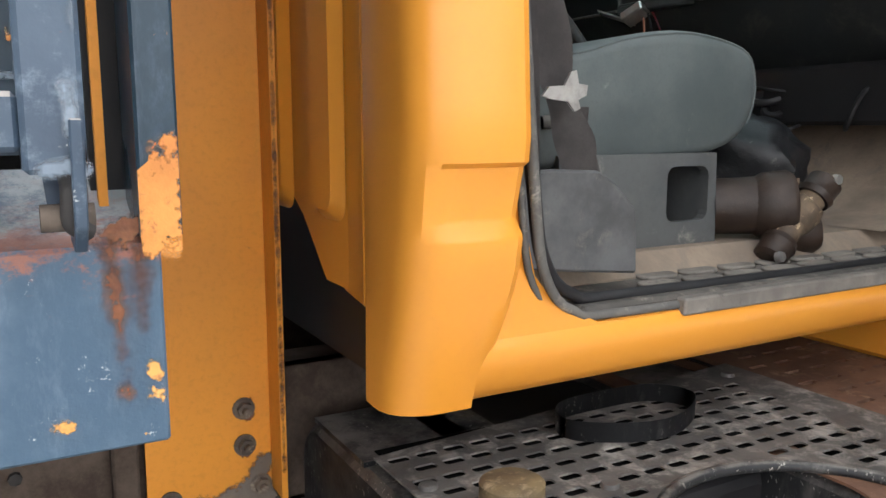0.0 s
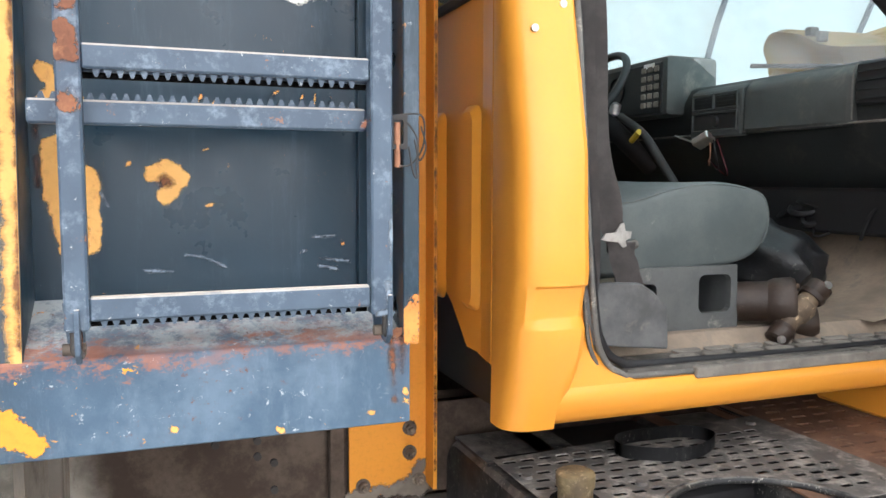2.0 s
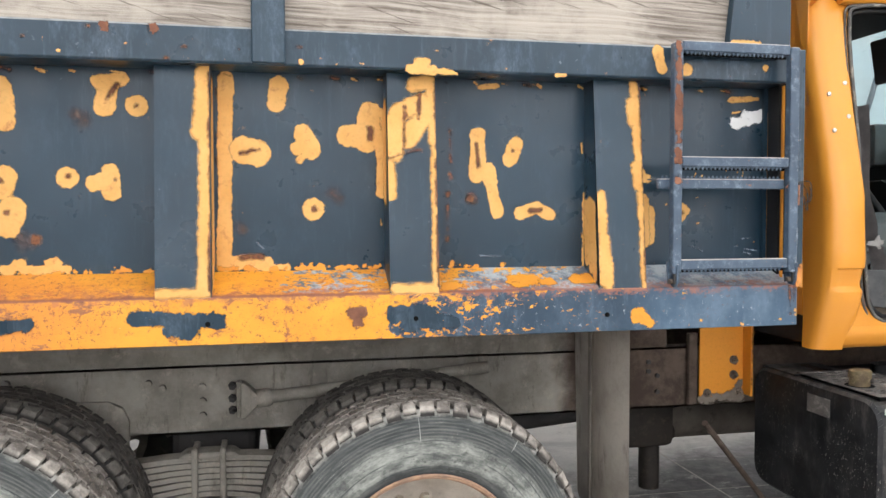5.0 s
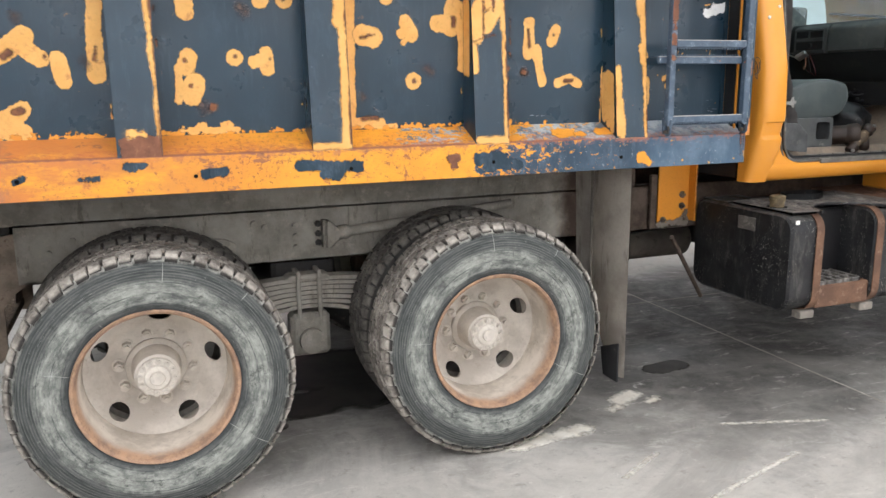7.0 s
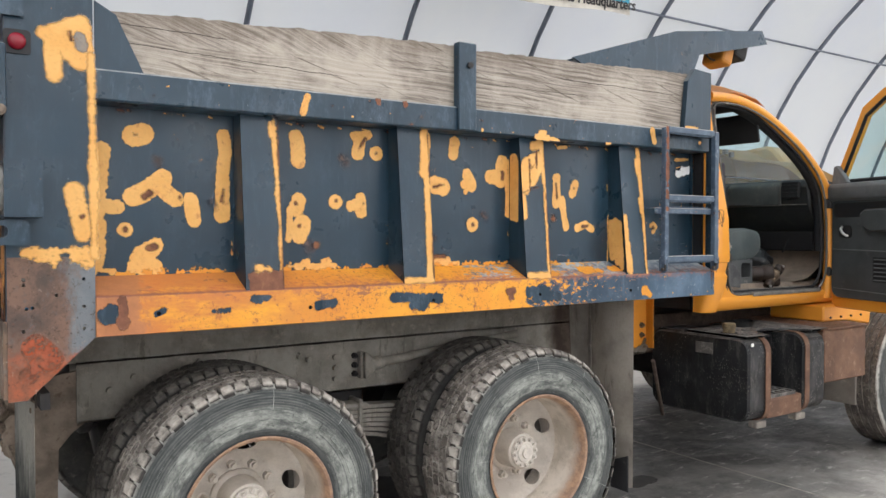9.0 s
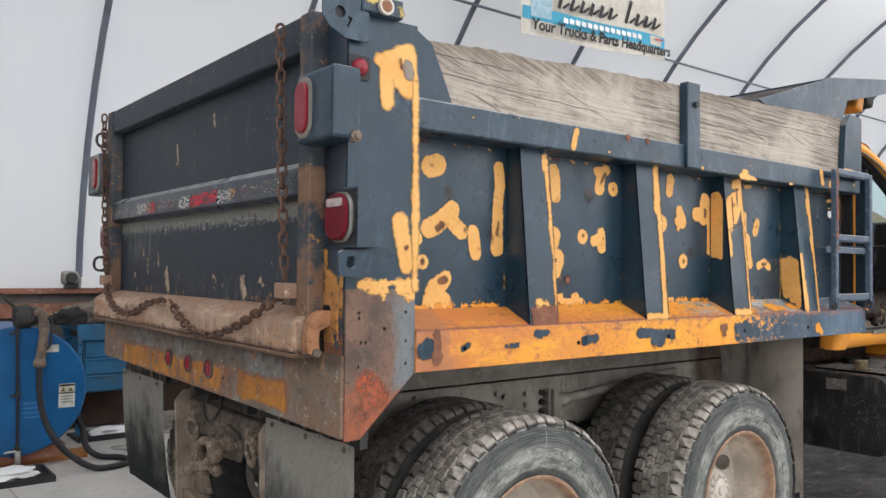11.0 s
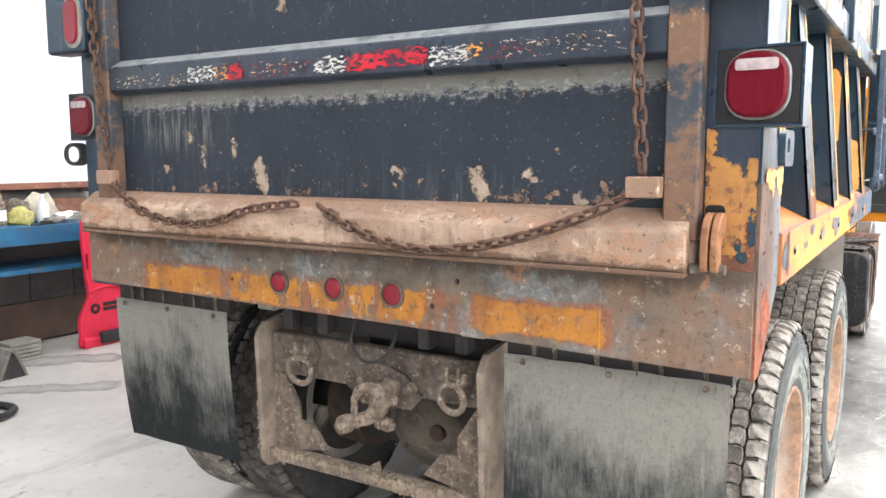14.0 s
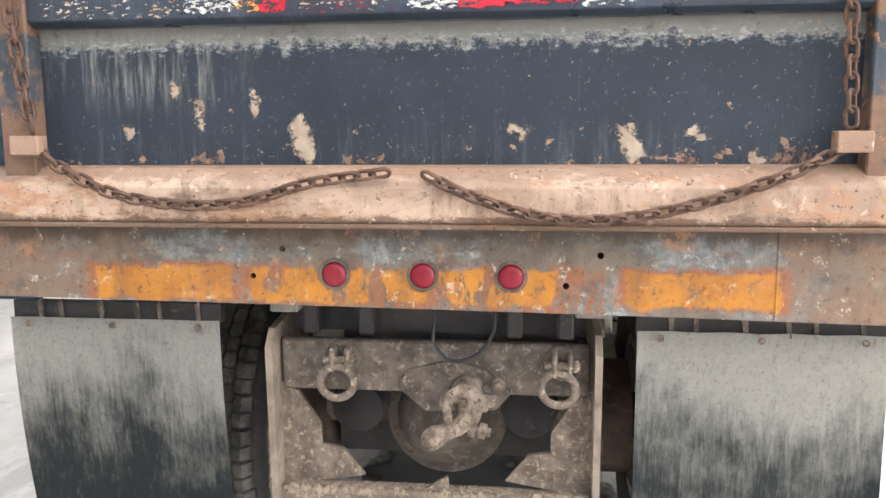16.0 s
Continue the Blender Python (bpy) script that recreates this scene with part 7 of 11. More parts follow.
for u, v, r in ((3.496, 1.312, 0.004), (3.498, 1.296, 0.006), (3.44, 1.285, 0.003), (3.15, 1.29, 0.003), (3.30, 1.272, 0.004)):
    film([(u, v, u + 0.004, v - 0.004, r)], lambda a, b: (a, OUT - 0.0015, b), primer_chip, body, "chip", rag=0.004, grain=40)
film([(3.474, 1.405, 3.486, 1.412, 0.006)], lambda u, v: (u, -1.2565, v), rust_film, body, rag=0.008)
latch = part("latch", box(B(), 3.462, 3.478, -1.300, -1.276, 1.690, 1.732, 0.002), plain_black, ladder, "small dark spring latch")
part("latch_plate", holed(B(), [(3.456, 1.686), (3.486, 1.686), (3.486, 1.736), (3.456, 1.736)], [rounded(3.463, 3.480, 1.693, 1.729, 0.004, 2)], "y", -1.303, -1.300), dark_steel, latch)
part("latch_bolt", cyl(B(), (3.471, -1.299, 1.66), (3.471, -1.299, 1.725), 0.005, seg=8), rust_mat, latch, smooth=50)
wires = ([(3.455, -1.300, 1.733), (3.49, -1.303, 1.738), (3.507, -1.308, 1.734), (3.510, -1.31, 1.71), (3.506, -1.308, 1.685), (3.49, -1.305, 1.664), (3.470, -1.302, 1.662)],
         [(3.486, -1.303, 1.725), (3.500, -1.307, 1.70), (3.497, -1.31, 1.66), (3.499, -1.31, 1.645), (3.493, -1.308, 1.652), (3.487, -1.305, 1.69)],
         [(3.505, -1.308, 1.72), (3.512, -1.31, 1.69), (3.502, -1.31, 1.67), (3.495, -1.308, 1.70)])
for pts in wires:
    part("tie_wire", sweep(B(), smoothed(pts, 5), 0.0014, 5), dark_steel, ladder, "rusty tie wire", smooth=60)

# ---- fuel tank with its steps, battery box ----
def tank_end(x0, x1):
    return prism(B(), rounded(-1.245, -0.50, 0.475, 0.975, 0.085, 6), "x", x0, x1, 0.012)


tank = part("fuel_tank", tank_end(3.845, 4.045), black_plastic, truck, "dusty black fuel tank with a recessed step", smooth=35)
part("tank_end", tank_end(4.405, 4.64), black_plastic, tank, smooth=35)
part("tank_core", prism(B(), rounded(-1.02, -0.50, 0.475, 0.96, 0.03, 3), "x", 4.045, 4.405), plain_black, tank)
# black sheets just below the step plate paint its slots as shaded openings
part("slot_shade", box(B(), 3.88, 4.66, -1.03, -0.74, 0.972, 0.9855), hole_shade, tank)
part("slot_shade", box(B(), 3.88, 4.04, -1.20, -1.03, 0.972, 0.9855), hole_shade, tank)
part("slot_shade", box(B(), 4.48, 4.66, -1.20, -1.03, 0.972, 0.9855), hole_shade, tank)
part("step_floor", box(B(), 4.045, 4.405, -1.235, -1.02, 0.48, 0.60, 0.012, 2), brown_box, tank)
bm = B()
for k in range(6):
    box(bm, 4.06 + 0.055 * k, 4.075 + 0.055 * k, -1.225, -1.03, 0.60, 0.622)
for k in range(4):
    box(bm, 4.06, 4.35, -1.225 + 0.06 * k, -1.213 + 0.06 * k, 0.600, 0.619)
part("step_tread", bm, step_mat, tank)
for x in (4.022, 4.43):
    rows, bm = [], B()
    for grow in (0.0045, 0.009):
        ring = rounded(-1.245 - grow, -0.50 + grow, 0.475 - grow, 0.975 + grow, 0.085 + grow, 6)
        for d in (-0.024, 0.024) if grow < 0.008 else (0.024, -0.024):
            rows.append([bm.verts.new((x + d, a, b)) for a, b in ring])
    n = len(rows[0])
    for r in range(4):
        a, b = rows[r], rows[(r + 1) % 4]
        for k in range(n):
            bm.faces.new((a[k], a[(k + 1) % n], b[(k + 1) % n], b[k]))
    part("tank_strap", bm, brown_box, tank, "rust-brown steel tank strap", smooth=40)
    bm = box(B(), x - 0.05, x + 0.045, -1.215, -1.15, 0.425, 0.468, 0.006)
    part("strap_foot", bm, grey_dusty, tank)
part("data_plate", box(B(), 3.842, 3.8455, -0.99, -0.86, 0.86, 0.93, 0.001), step_mat, tank)
part("paint_mark", box(B(), 3.862, 3.885, -1.2475, -1.2445, 0.935, 0.955), white_sheet, tank)
# perforated top
slots = []
for j in range(10):
    for i in range(17):
        x, y = 3.89 + 0.046 * i + 0.023 * (j % 2), -0.805 - 0.041 * j
        moon = ((x - 4.25) / 0.245) ** 2 + ((y + 1.27) / 0.25) ** 2 < 1
        if moon or (x < 4.02 and -1.10 < y < -0.98 and x < 3.99) or x > 4.60:
            continue
        slots.append([(x - 0.017, y - 0.005), (x - 0.013, y - 0.0085), (x + 0.013, y - 0.0085), (x + 0.017, y - 0.005), (x + 0.017, y + 0.005), (x + 0.013, y + 0.0085), (x - 0.013, y + 0.0085), (x - 0.017, y + 0.005)])
outline = [(3.86, -0.78), (4.68, -0.70), (4.68, -1.235), (4.50, -1.235)]
outline += [(4.25 + 0.225 * math.cos(radians(a)), -1.27 + 0.22 * math.sin(radians(a))) for a in range(10, 171, 16)] + [(4.0, -1.235), (3.86, -1.215)]
part("step_plate", holed(B(), outline, slots, "z", 0.991, 0.994), step_mat, tank, "slotted steel step plate with road dust")
part("moon_lip", sweep(B(), [(4.25 + 0.225 * math.cos(radians(a)), -1.27 + 0.22 * math.sin(radians(a)), 0.99) for a in range(5, 176, 10)], 0.009, 8), black_plastic, tank, smooth=60)
bm = lathe(B(), [(0.0, 0.036), (0.045, 0.036), (0.046, 0.040), (0.072, 0.040), (0.076, 0.034), (0.076, 0.0)], (3.925, -1.045, 0.978), (0, 0, 1), 24)
part("filler_cap", bm, worn("dusty_brass_cap", S(100, 87, 62), S(72, 61, 46), big=20, rough=0.7, dirt=S(140, 126, 102), bump=0.4), tank, "dusty brown filler cap", smooth=40)
# flat black disc painting the shaded gap round the filler neck
part("filler_hole", cyl(B(), (3.925, -1.045, 0.9935), (3.925, -1.045, 0.9947), 0.052, seg=24), hole_shade, tank)
for x, y in ((3.885, -0.905), (3.905, -1.155), (4.10, -1.02), (4.62, -0.76), (4.62, -1.18)):
    part("bolt", lathe(B(), [(0.0, 0.014), (0.006, 0.012), (0.008, 0.0)], (x, y, 0.994), (0, 0, 1), 10), step_mat, tank, smooth=50)
part("top_lip", box(B(), 3.85, 4.10, -0.77, -0.56, 0.976, 0.984), black_plastic, tank)
arc = [(4.285 + 0.135 * math.cos(radians(a)), -0.85 + (0.075 + 0.008 * math.sin(radians(3 * a))) * math.sin(radians(a)), 1.0) for a in range(150, 511, 12)]
bm, rows = B(), []
for p in arc:
    rows.append([bm.verts.new((p[0], p[1], z)) for z in (0.994, 1.026)])
for r, s in zip(rows, rows[1:]):
    bm.faces.new((r[0], r[1], s[1], s[0]))
bmesh.ops.solidify(bm, geom=list(bm.faces), thickness=0.006)
part("loose_strap", bm, black_plastic, tank, "curled black rubber strap", smooth=60)
box_slots = []
for j in range(10):
    for i in range(6):
        x, y = 4.735 + 0.075 * i + 0.035 * (j % 2), -0.62 - 0.058 * j
        box_slots.append([(x - 0.022, y - 0.006), (x + 0.022, y - 0.006), (x + 0.022, y + 0.006), (x - 0.022, y + 0.006)])
bat = part("battery_box", box(B(), 4.66, 5.17, -1.225, -0.52, 0.63, 0.975, 0.01), brown_box, truck, "rust-brown battery box with a slotted lid")
# black sheet for the shade seen through the lid's slots
part("lid_shade", box(B(), 4.68, 5.15, -1.20, -0.56, 0.974, 0.9765), plain_black, bat)
part("lid", holed(B(), [(4.69, -0.52), (5.18, -0.52), (5.18, -1.235), (4.69, -1.235)], box_slots, "z", 0.978, 0.988), brown_box, bat)
part("under_flap", box(B(), 5.45, 5.47, -1.0, -0.6, 0.35, 0.66), grey_dusty, truck)
part("drain_pipe", cyl(B(), (3.35, -0.95, 0.86), (3.82, -0.62, 0.42), 0.012, seg=8), frame_mat, truck)

# -- sanded patches, bare primer and rust on the near side


def on_panel(u, v):
    return u, PANEL - 0.0015, v


def on_rib(u, v):
    return u, -1.1916 - 0.0615 * (2.062 - v) / 0.664, v


def on_top(u, v):
    return u, OUT + 0.0105, v


def on_post(u, v):
    return u, POST - 0.0035, v


def on_rail(u, v):
    return u, OUT - 0.0015, v


def on_shelf(u, v):
    return u, v - 0.001, 1.4635 + (v - PANEL) * 0.066 / 0.139 + 0.001


def on_rail_rust(u, v):
    return u, OUT - 0.0035, v


def on_panel_rust(u, v):
    return u, PANEL - 0.003, v


def on_rib_rust(u, v):
    x, y, z = on_rib(u, v)
    return x, y - 0.0015, z


def on_post_rust(u, v):
    return u, POST - 0.005, v


EDGES = [(x0 + 0.001, x1 - 0.001) for x0, x1 in RIBS]


def coats():
    for x0, x1, r in ((0.35, 0.80, 0.006), (0.945, 1.20, 0.005), (1.22, 1.47, 0.004), (1.63, 1.95, 0.005), (1.97, 2.12, 0.003), (2.31, 2.52, 0.003)):
        film([(x0, 1.467, x1, 1.467, r)], on_panel, orange_film, body, rag=0.020, grain=26, spread=0.004)
    film([(0.416, 1.961, 0.451, 1.971, 0.036)], on_panel, primer, body)
    film([(0.315, 1.907, 0.306, 1.786, 0.023), (0.32, 1.709, 0.363, 1.705, 0.024), (0.300, 1.786, 0.300, 1.50, 0.018), (0.282, 1.68, 0.282, 1.48, 0.016), (0.285, 1.485, 0.345, 1.474, 0.012)], on_panel, primer, body, rag=0.009, grain=24, clip=(0.263, 0.9))
    film([(0.387, 1.623, 0.387, 1.623, 0.024)], on_panel, primer, body)
    film([(0.412, 1.74, 0.452, 1.761, 0.032), (0.452, 1.761, 0.52, 1.813, 0.032), (0.493, 1.792, 0.567, 1.737, 0.028)], on_panel, primer, body)
    film([(0.62, 1.738, 0.632, 1.662, 0.027)], on_panel, primer, body)
    film([(0.745, 1.985, 0.752, 1.917, 0.023), (0.752, 1.917, 0.737, 1.8, 0.023), (0.742, 1.8, 0.738, 1.683, 0.027)], on_panel, primer, body)
    film([(0.434, 1.521, 0.485, 1.56, 0.032), (0.414, 1.490, 0.485, 1.494, 0.024), (0.40, 1.474, 0.50, 1.474, 0.012)], on_panel, primer, body, rag=0.010, grain=24)
    film([(1.044, 2.0, 1.054, 1.904, 0.031)], on_panel, primer, body)
    film([(1.055, 1.742, 1.042, 1.709, 0.031), (1.068, 1.648, 1.055, 1.608, 0.037), (1.017, 1.708, 1.01, 1.586, 0.013)], on_panel, primer, body)
    film([(1.332, 2.013, 1.323, 1.951, 0.027), (1.304, 2.02, 1.371, 2.03, 0.018)], on_panel, primer, body)
    film([(1.413, 1.954, 1.413, 1.954, 0.029)], on_panel, primer, body)
    film([(1.219, 1.74, 1.219, 1.74, 0.029)], on_panel, primer, body)
    film([(1.288, 1.725, 1.342, 1.747, 0.021), (1.335, 1.759, 1.338, 1.701, 0.024)], on_panel, primer, body)
    film([(1.02, 1.476, 1.215, 1.478, 0.012), (1.07, 1.492, 1.10, 1.495, 0.010), (1.16, 1.490, 1.20, 1.492, 0.008)], on_panel, primer, body, rag=0.016, grain=28)
    film([(1.716, 1.828, 1.754, 1.819, 0.039)], on_panel, primer, body)
    film([(1.82, 2.024, 1.813, 1.968, 0.025)], on_panel, primer, body)
    film([(1.893, 1.880, 1.918, 1.832, 0.028), (1.873, 1.835, 1.90, 1.842, 0.018), (1.882, 1.80, 1.90, 1.815, 0.008)], on_panel, primer, body)
    film([(1.922, 1.649, 1.922, 1.649, 0.032)], on_panel, primer, body)
    film([(2.027, 1.878, 2.027, 1.878, 0.031), (2.098, 1.949, 2.085, 1.862, 0.034), (2.054, 1.878, 2.106, 1.879, 0.034), (2.128, 1.95, 2.134, 1.704, 0.016)], on_panel, primer, body)
    film([(1.69, 1.488, 1.78, 1.484, 0.020), (1.72, 1.474, 1.84, 1.472, 0.010), (1.664, 2.04, 1.654, 1.48, 0.02)], on_panel, primer, body)
    film([(2.442, 1.885, 2.442, 1.759, 0.025), (2.48, 1.774, 2.485, 1.741, 0.023), (2.485, 1.741, 2.508, 1.641, 0.016)], on_panel, primer, body)
    film([(2.57, 1.857, 2.551, 1.809, 0.025)], on_panel, primer, body)
    film([(2.588, 1.636, 2.642, 1.654, 0.017), (2.642, 1.654, 2.685, 1.63, 0.016)], on_panel, primer, body)
    film([(3.041, 1.64, 3.042, 1.545, 0.015)], on_panel, primer, body)
    film([(3.136, 1.65, 3.152, 1.658, 0.011), (3.152, 1.658, 3.174, 1.642, 0.012), (3.165, 1.631, 3.153, 1.615, 0.012)], on_panel, primer, body)
    film([(3.348, 1.944, 3.395, 1.951, 0.015), (3.39, 1.97, 3.449, 1.975, 0.017), (3.406, 1.945, 3.438, 1.958, 0.015)], on_panel, white_film, body)
    film([(2.452, 2.037, 2.508, 2.044, 0.009)], on_panel, primer_chip, body)
    film([(3.34, 2.021, 3.437, 2.027, 0.008)], on_panel, primer_chip, body)
    film([(2.81, 1.697, 2.811, 1.463, 0.008)], on_panel, primer, body)
    film([(1.607, 2.036, 1.595, 1.868, 0.019), (1.614, 2.053, 1.607, 1.414, 0.016), (1.477, 1.409, 1.609, 1.408, 0.008)], on_rib, primer_thin, body, clip=EDGES[1])
    film([(2.171, 1.938, 2.252, 1.974, 0.024), (2.162, 1.912, 2.162, 1.823, 0.029), (2.196, 1.854, 2.262, 1.94, 0.027), (2.223, 2.027, 2.275, 2.033, 0.02), (2.275, 2.025, 2.283, 1.855, 0.015), (2.144, 1.785, 2.147, 1.692, 0.014), (2.285, 1.855, 2.285, 1.399, 0.01), (2.155, 1.411, 2.29, 1.408, 0.014)], on_rib, primer_thin, body, clip=EDGES[2])
    film([(2.942, 2.046, 2.965, 1.394, 0.013), (2.93, 1.992, 2.937, 1.929, 0.016), (2.944, 1.785, 2.948, 1.722, 0.016), (2.957, 1.649, 2.962, 1.558, 0.016)], on_rib, primer_thin, body, clip=EDGES[3])
    film([(2.818, 1.692, 2.824, 1.42, 0.014), (2.83, 1.56, 2.838, 1.41, 0.012)], on_rib, primer_thin, body, clip=EDGES[3])
    film([(0.916, 2.046, 0.935, 1.407, 0.008), (0.904, 2.034, 0.909, 1.992, 0.01)], on_rib, primer_thin, body, clip=EDGES[0])
    film([(0.821, 1.443, 0.926, 1.439, 0.029), (0.814, 1.412, 0.926, 1.408, 0.02)], on_rib, rust_film, body, clip=EDGES[0])
    film([(0.821, 1.474, 0.878, 1.476, 0.006), (0.83, 1.485, 0.85, 1.482, 0.006)], on_rib, primer_thin, body, rag=0.012, grain=40, clip=EDGES[0])
    film([(2.205, 2.066, 2.275, 2.062, 0.012), (2.228, 2.082, 2.25, 2.082, 0.012), (2.285, 2.062, 2.345, 2.056, 0.005)], on_top, primer, body)
    film([(3.001, 2.147, 3.016, 2.094, 0.016)], on_top, primer, body)
    film([(3.1, 2.092, 3.1, 2.092, 0.018)], on_top, primer, body)
    film([(1.884, 2.073, 1.884, 2.073, 0.008)], on_top, primer_chip, body)
    film([(1.018, 2.08, 1.037, 2.14, 0.015)], on_top, primer_chip, body)
    film([(1.353, 2.153, 1.353, 2.153, 0.015)], on_top, rust_film, body)
    film([(1.481, 2.153, 1.481, 2.153, 0.014)], on_top, rust_film, body)
    film([(2.662, 2.061, 2.69, 2.062, 0.008)], on_top, primer_chip, body)
    film([(3.382, 2.111, 3.382, 2.111, 0.011)], on_top, primer_chip, body)
    film([(0.132, 2.261, 0.225, 2.311, 0.025), (0.225, 2.311, 0.235, 2.205, 0.027), (0.138, 2.226, 0.144, 2.13, 0.023), (0.175, 2.267, 0.194, 2.215, 0.032), (0.20, 2.27, 0.222, 2.19, 0.034), (0.108, 2.265, 0.125, 2.25, 0.018)], on_post, primer_thin, body)
    film([(0.198, 1.755, 0.226, 1.616, 0.027)], on_post, primer_thin, body)
    film([(0.055, 1.550, 0.25, 1.552, 0.010), (0.10, 1.536, 0.15, 1.530, 0.010), (0.135, 1.515, 0.145, 1.51, 0.006), (0.195, 1.535, 0.25, 1.530, 0.012), (0.22, 1.515, 0.25, 1.508, 0.008)], on_post, primer_thin, body, rag=0.014, grain=30, clip=(0.001, 0.261))
    film([(0.255, 2.204, 0.261, 1.539, 0.01)], on_post, primer_thin, body)
    film([(2.935, 1.316, 2.975, 1.284, 0.02), (2.932, 1.307, 2.932, 1.307, 0.022)], on_rail, orange_film, body)
    film([(2.15, 1.335, 2.26, 1.335, 0.027), (2.19, 1.305, 2.31, 1.312, 0.024), (2.28, 1.325, 2.34, 1.30, 0.016)], on_rail, slate_film, body)
    film([(1.421, 1.342, 1.649, 1.328, 0.021), (1.511, 1.308, 1.572, 1.298, 0.019)], on_rail, slate_film, body)
    film([(0.458, 1.325, 0.488, 1.342, 0.015)], on_rail, slate_film, body)
    film([(1.078, 1.328, 1.141, 1.335, 0.02)], on_rail, slate_film, body)
    film([(0.297, 1.335, 0.315, 1.343, 0.031)], on_rail, slate_film, body)
    film([(0.815, 1.364, 0.87, 1.368, 0.012)], on_rail, slate_film, body)
    film([(0.66, 1.325, 0.72, 1.33, 0.008)], on_rail, slate_film, body)
    film([(0.345, 1.38, 0.35, 1.30, 0.018)], on_rail_rust, rust_film, body)
    film([(2.022, 1.343, 2.055, 1.345, 0.016), (2.038, 1.335, 2.042, 1.312, 0.013)], on_rail_rust, rust_film, body)
    for u, v, w, m in ((2.33, -1.225, 0.022, orange_film), (2.57, -1.20, 0.034, orange_film), (2.64, -1.21, 0.018, orange_film), (2.77, -1.20, 0.03, orange_film)):
        film([(u - 0.6 * w, v, u + 0.8 * w, v + 0.2 * w, w)], on_shelf, m, body)
    for u, v in ((2.216, 1.321), (2.829, 1.315), (1.615, 1.322), (1.041, 1.322), (0.466, 1.331)):
        part("bolt_hole", cyl(B(), (u, OUT - 0.0045, v), (u, OUT - 0.0005, v), 0.0075, seg=12), hole_shade, body)
    # brown lines of rust where the bare strips end on the rib corners
    for n, (x0, x1) in enumerate(RIBS):
        for v0, v1 in ((2.04, 1.83), (1.80, 1.66), (1.63, 1.42)):
            film([(x1 - 0.001, v0, x1 - 0.001, v1, 0.0035)], on_rib_rust, rust_spot, body, "rust_line", clip=EDGES[n])
    film([(0.422, 1.966, 0.422, 1.966, 0.006)], on_panel_rust, rust_spot, body)
    film([(0.387, 1.623, 0.387, 1.623, 0.008)], on_panel_rust, rust_spot, body)
    film([(0.452, 1.745, 0.473, 1.759, 0.01)], on_panel_rust, rust_spot, body)
    film([(0.581, 1.743, 0.581, 1.743, 0.01)], on_panel_rust, rust_spot, body)
    film([(0.744, 1.779, 0.738, 1.736, 0.006)], on_panel_rust, rust_spot, body)
    film([(0.47, 1.558, 0.484, 1.562, 0.014)], on_panel_rust, rust_spot, body)
    film([(1.042, 1.731, 1.042, 1.731, 0.009)], on_panel_rust, rust_spot, body)
    film([(1.055, 1.639, 1.055, 1.639, 0.009)], on_panel_rust, rust_spot, body)
    film([(1.331, 1.977, 1.355, 2.014, 0.006)], on_panel_rust, rust_spot, body)
    film([(1.25, 1.925, 1.262, 1.90, 0.02)], on_panel, smudge, body)
    for u, v, r in ((1.09, 1.57, 0.02), (1.985, 1.70, 0.018), (0.50, 1.88, 0.016), (1.70, 1.60, 0.012), (2.42, 1.69, 0.014), (0.70, 1.73, 0.014)):
        film([(u, v, u + 0.6 * r, v - r, r)], on_panel, smudge, body, "smudge")
    # chips of bare primer and rust along the welds of the panels
    rng = random.Random(21)
    for x0, x1 in ((0.28, 0.785), (0.936, 1.472), (1.626, 2.14), (2.29, 2.805), (2.965, 3.44)):
        for k in range(9):
            u, r = x0 + (x1 - x0) * rng.random(), 0.0016 + 0.0035 * rng.random() ** 2
            film([(u, 2.052, u + 2.5 * r + 0.02 * rng.random(), 2.05 - r, r)], on_panel_rust, (primer_chip, rust_spot)[k % 3 == 0], body, "chip", rag=0.003, grain=60, spread=0.004)
        for k in range(5):
            u, v, r = (x0 + 0.01, x1 - 0.01)[k % 2], 1.48 + 0.54 * rng.random(), 0.0015 + 0.002 * rng.random()
            film([(u, v, u + 0.002, v - 0.04 * rng.random(), r)], on_panel_rust, (rust_spot, primer_chip)[k % 2], body, "chip", rag=0.003, grain=60, spread=0.004)
    for k in range(26):
        u, v, r = 0.4 + 3.0 * rng.random(), 2.07 + 0.09 * rng.random() ** 2, 0.001 + 0.003 * rng.random() ** 2
        film([(u, v, u + 3 * r * rng.random(), v, r)], on_top, (primer_chip, rust_spot, primer_chip)[k % 3], body, "chip", rag=0.003, grain=60, spread=0.004)
    film([(1.221, 1.746, 1.221, 1.746, 0.005)], on_panel_rust, rust_spot, body)
    film([(1.347, 1.737, 1.347, 1.737, 0.006)], on_panel_rust, rust_spot, body)
    film([(1.704, 1.818, 1.762, 1.832, 0.004)], on_panel_rust, rust_spot, body)
    film([(1.923, 1.647, 1.923, 1.647, 0.01)], on_panel_rust, rust_spot, body)
    film([(2.098, 1.9, 2.097, 1.874, 0.01)], on_panel_rust, rust_spot, body)
    film([(1.705, 1.504, 1.767, 1.505, 0.008)], on_panel_rust, rust_spot, body)
    film([(2.561, 1.838, 2.561, 1.838, 0.009)], on_panel_rust, rust_spot, body)
    film([(2.437, 1.858, 2.444, 1.786, 0.005)], on_panel_rust, rust_spot, body)
    film([(2.619, 1.645, 2.652, 1.645, 0.005)], on_panel_rust, rust_spot, body)
    film([(3.153, 1.636, 3.153, 1.636, 0.009)], on_panel_rust, rust_spot, body)
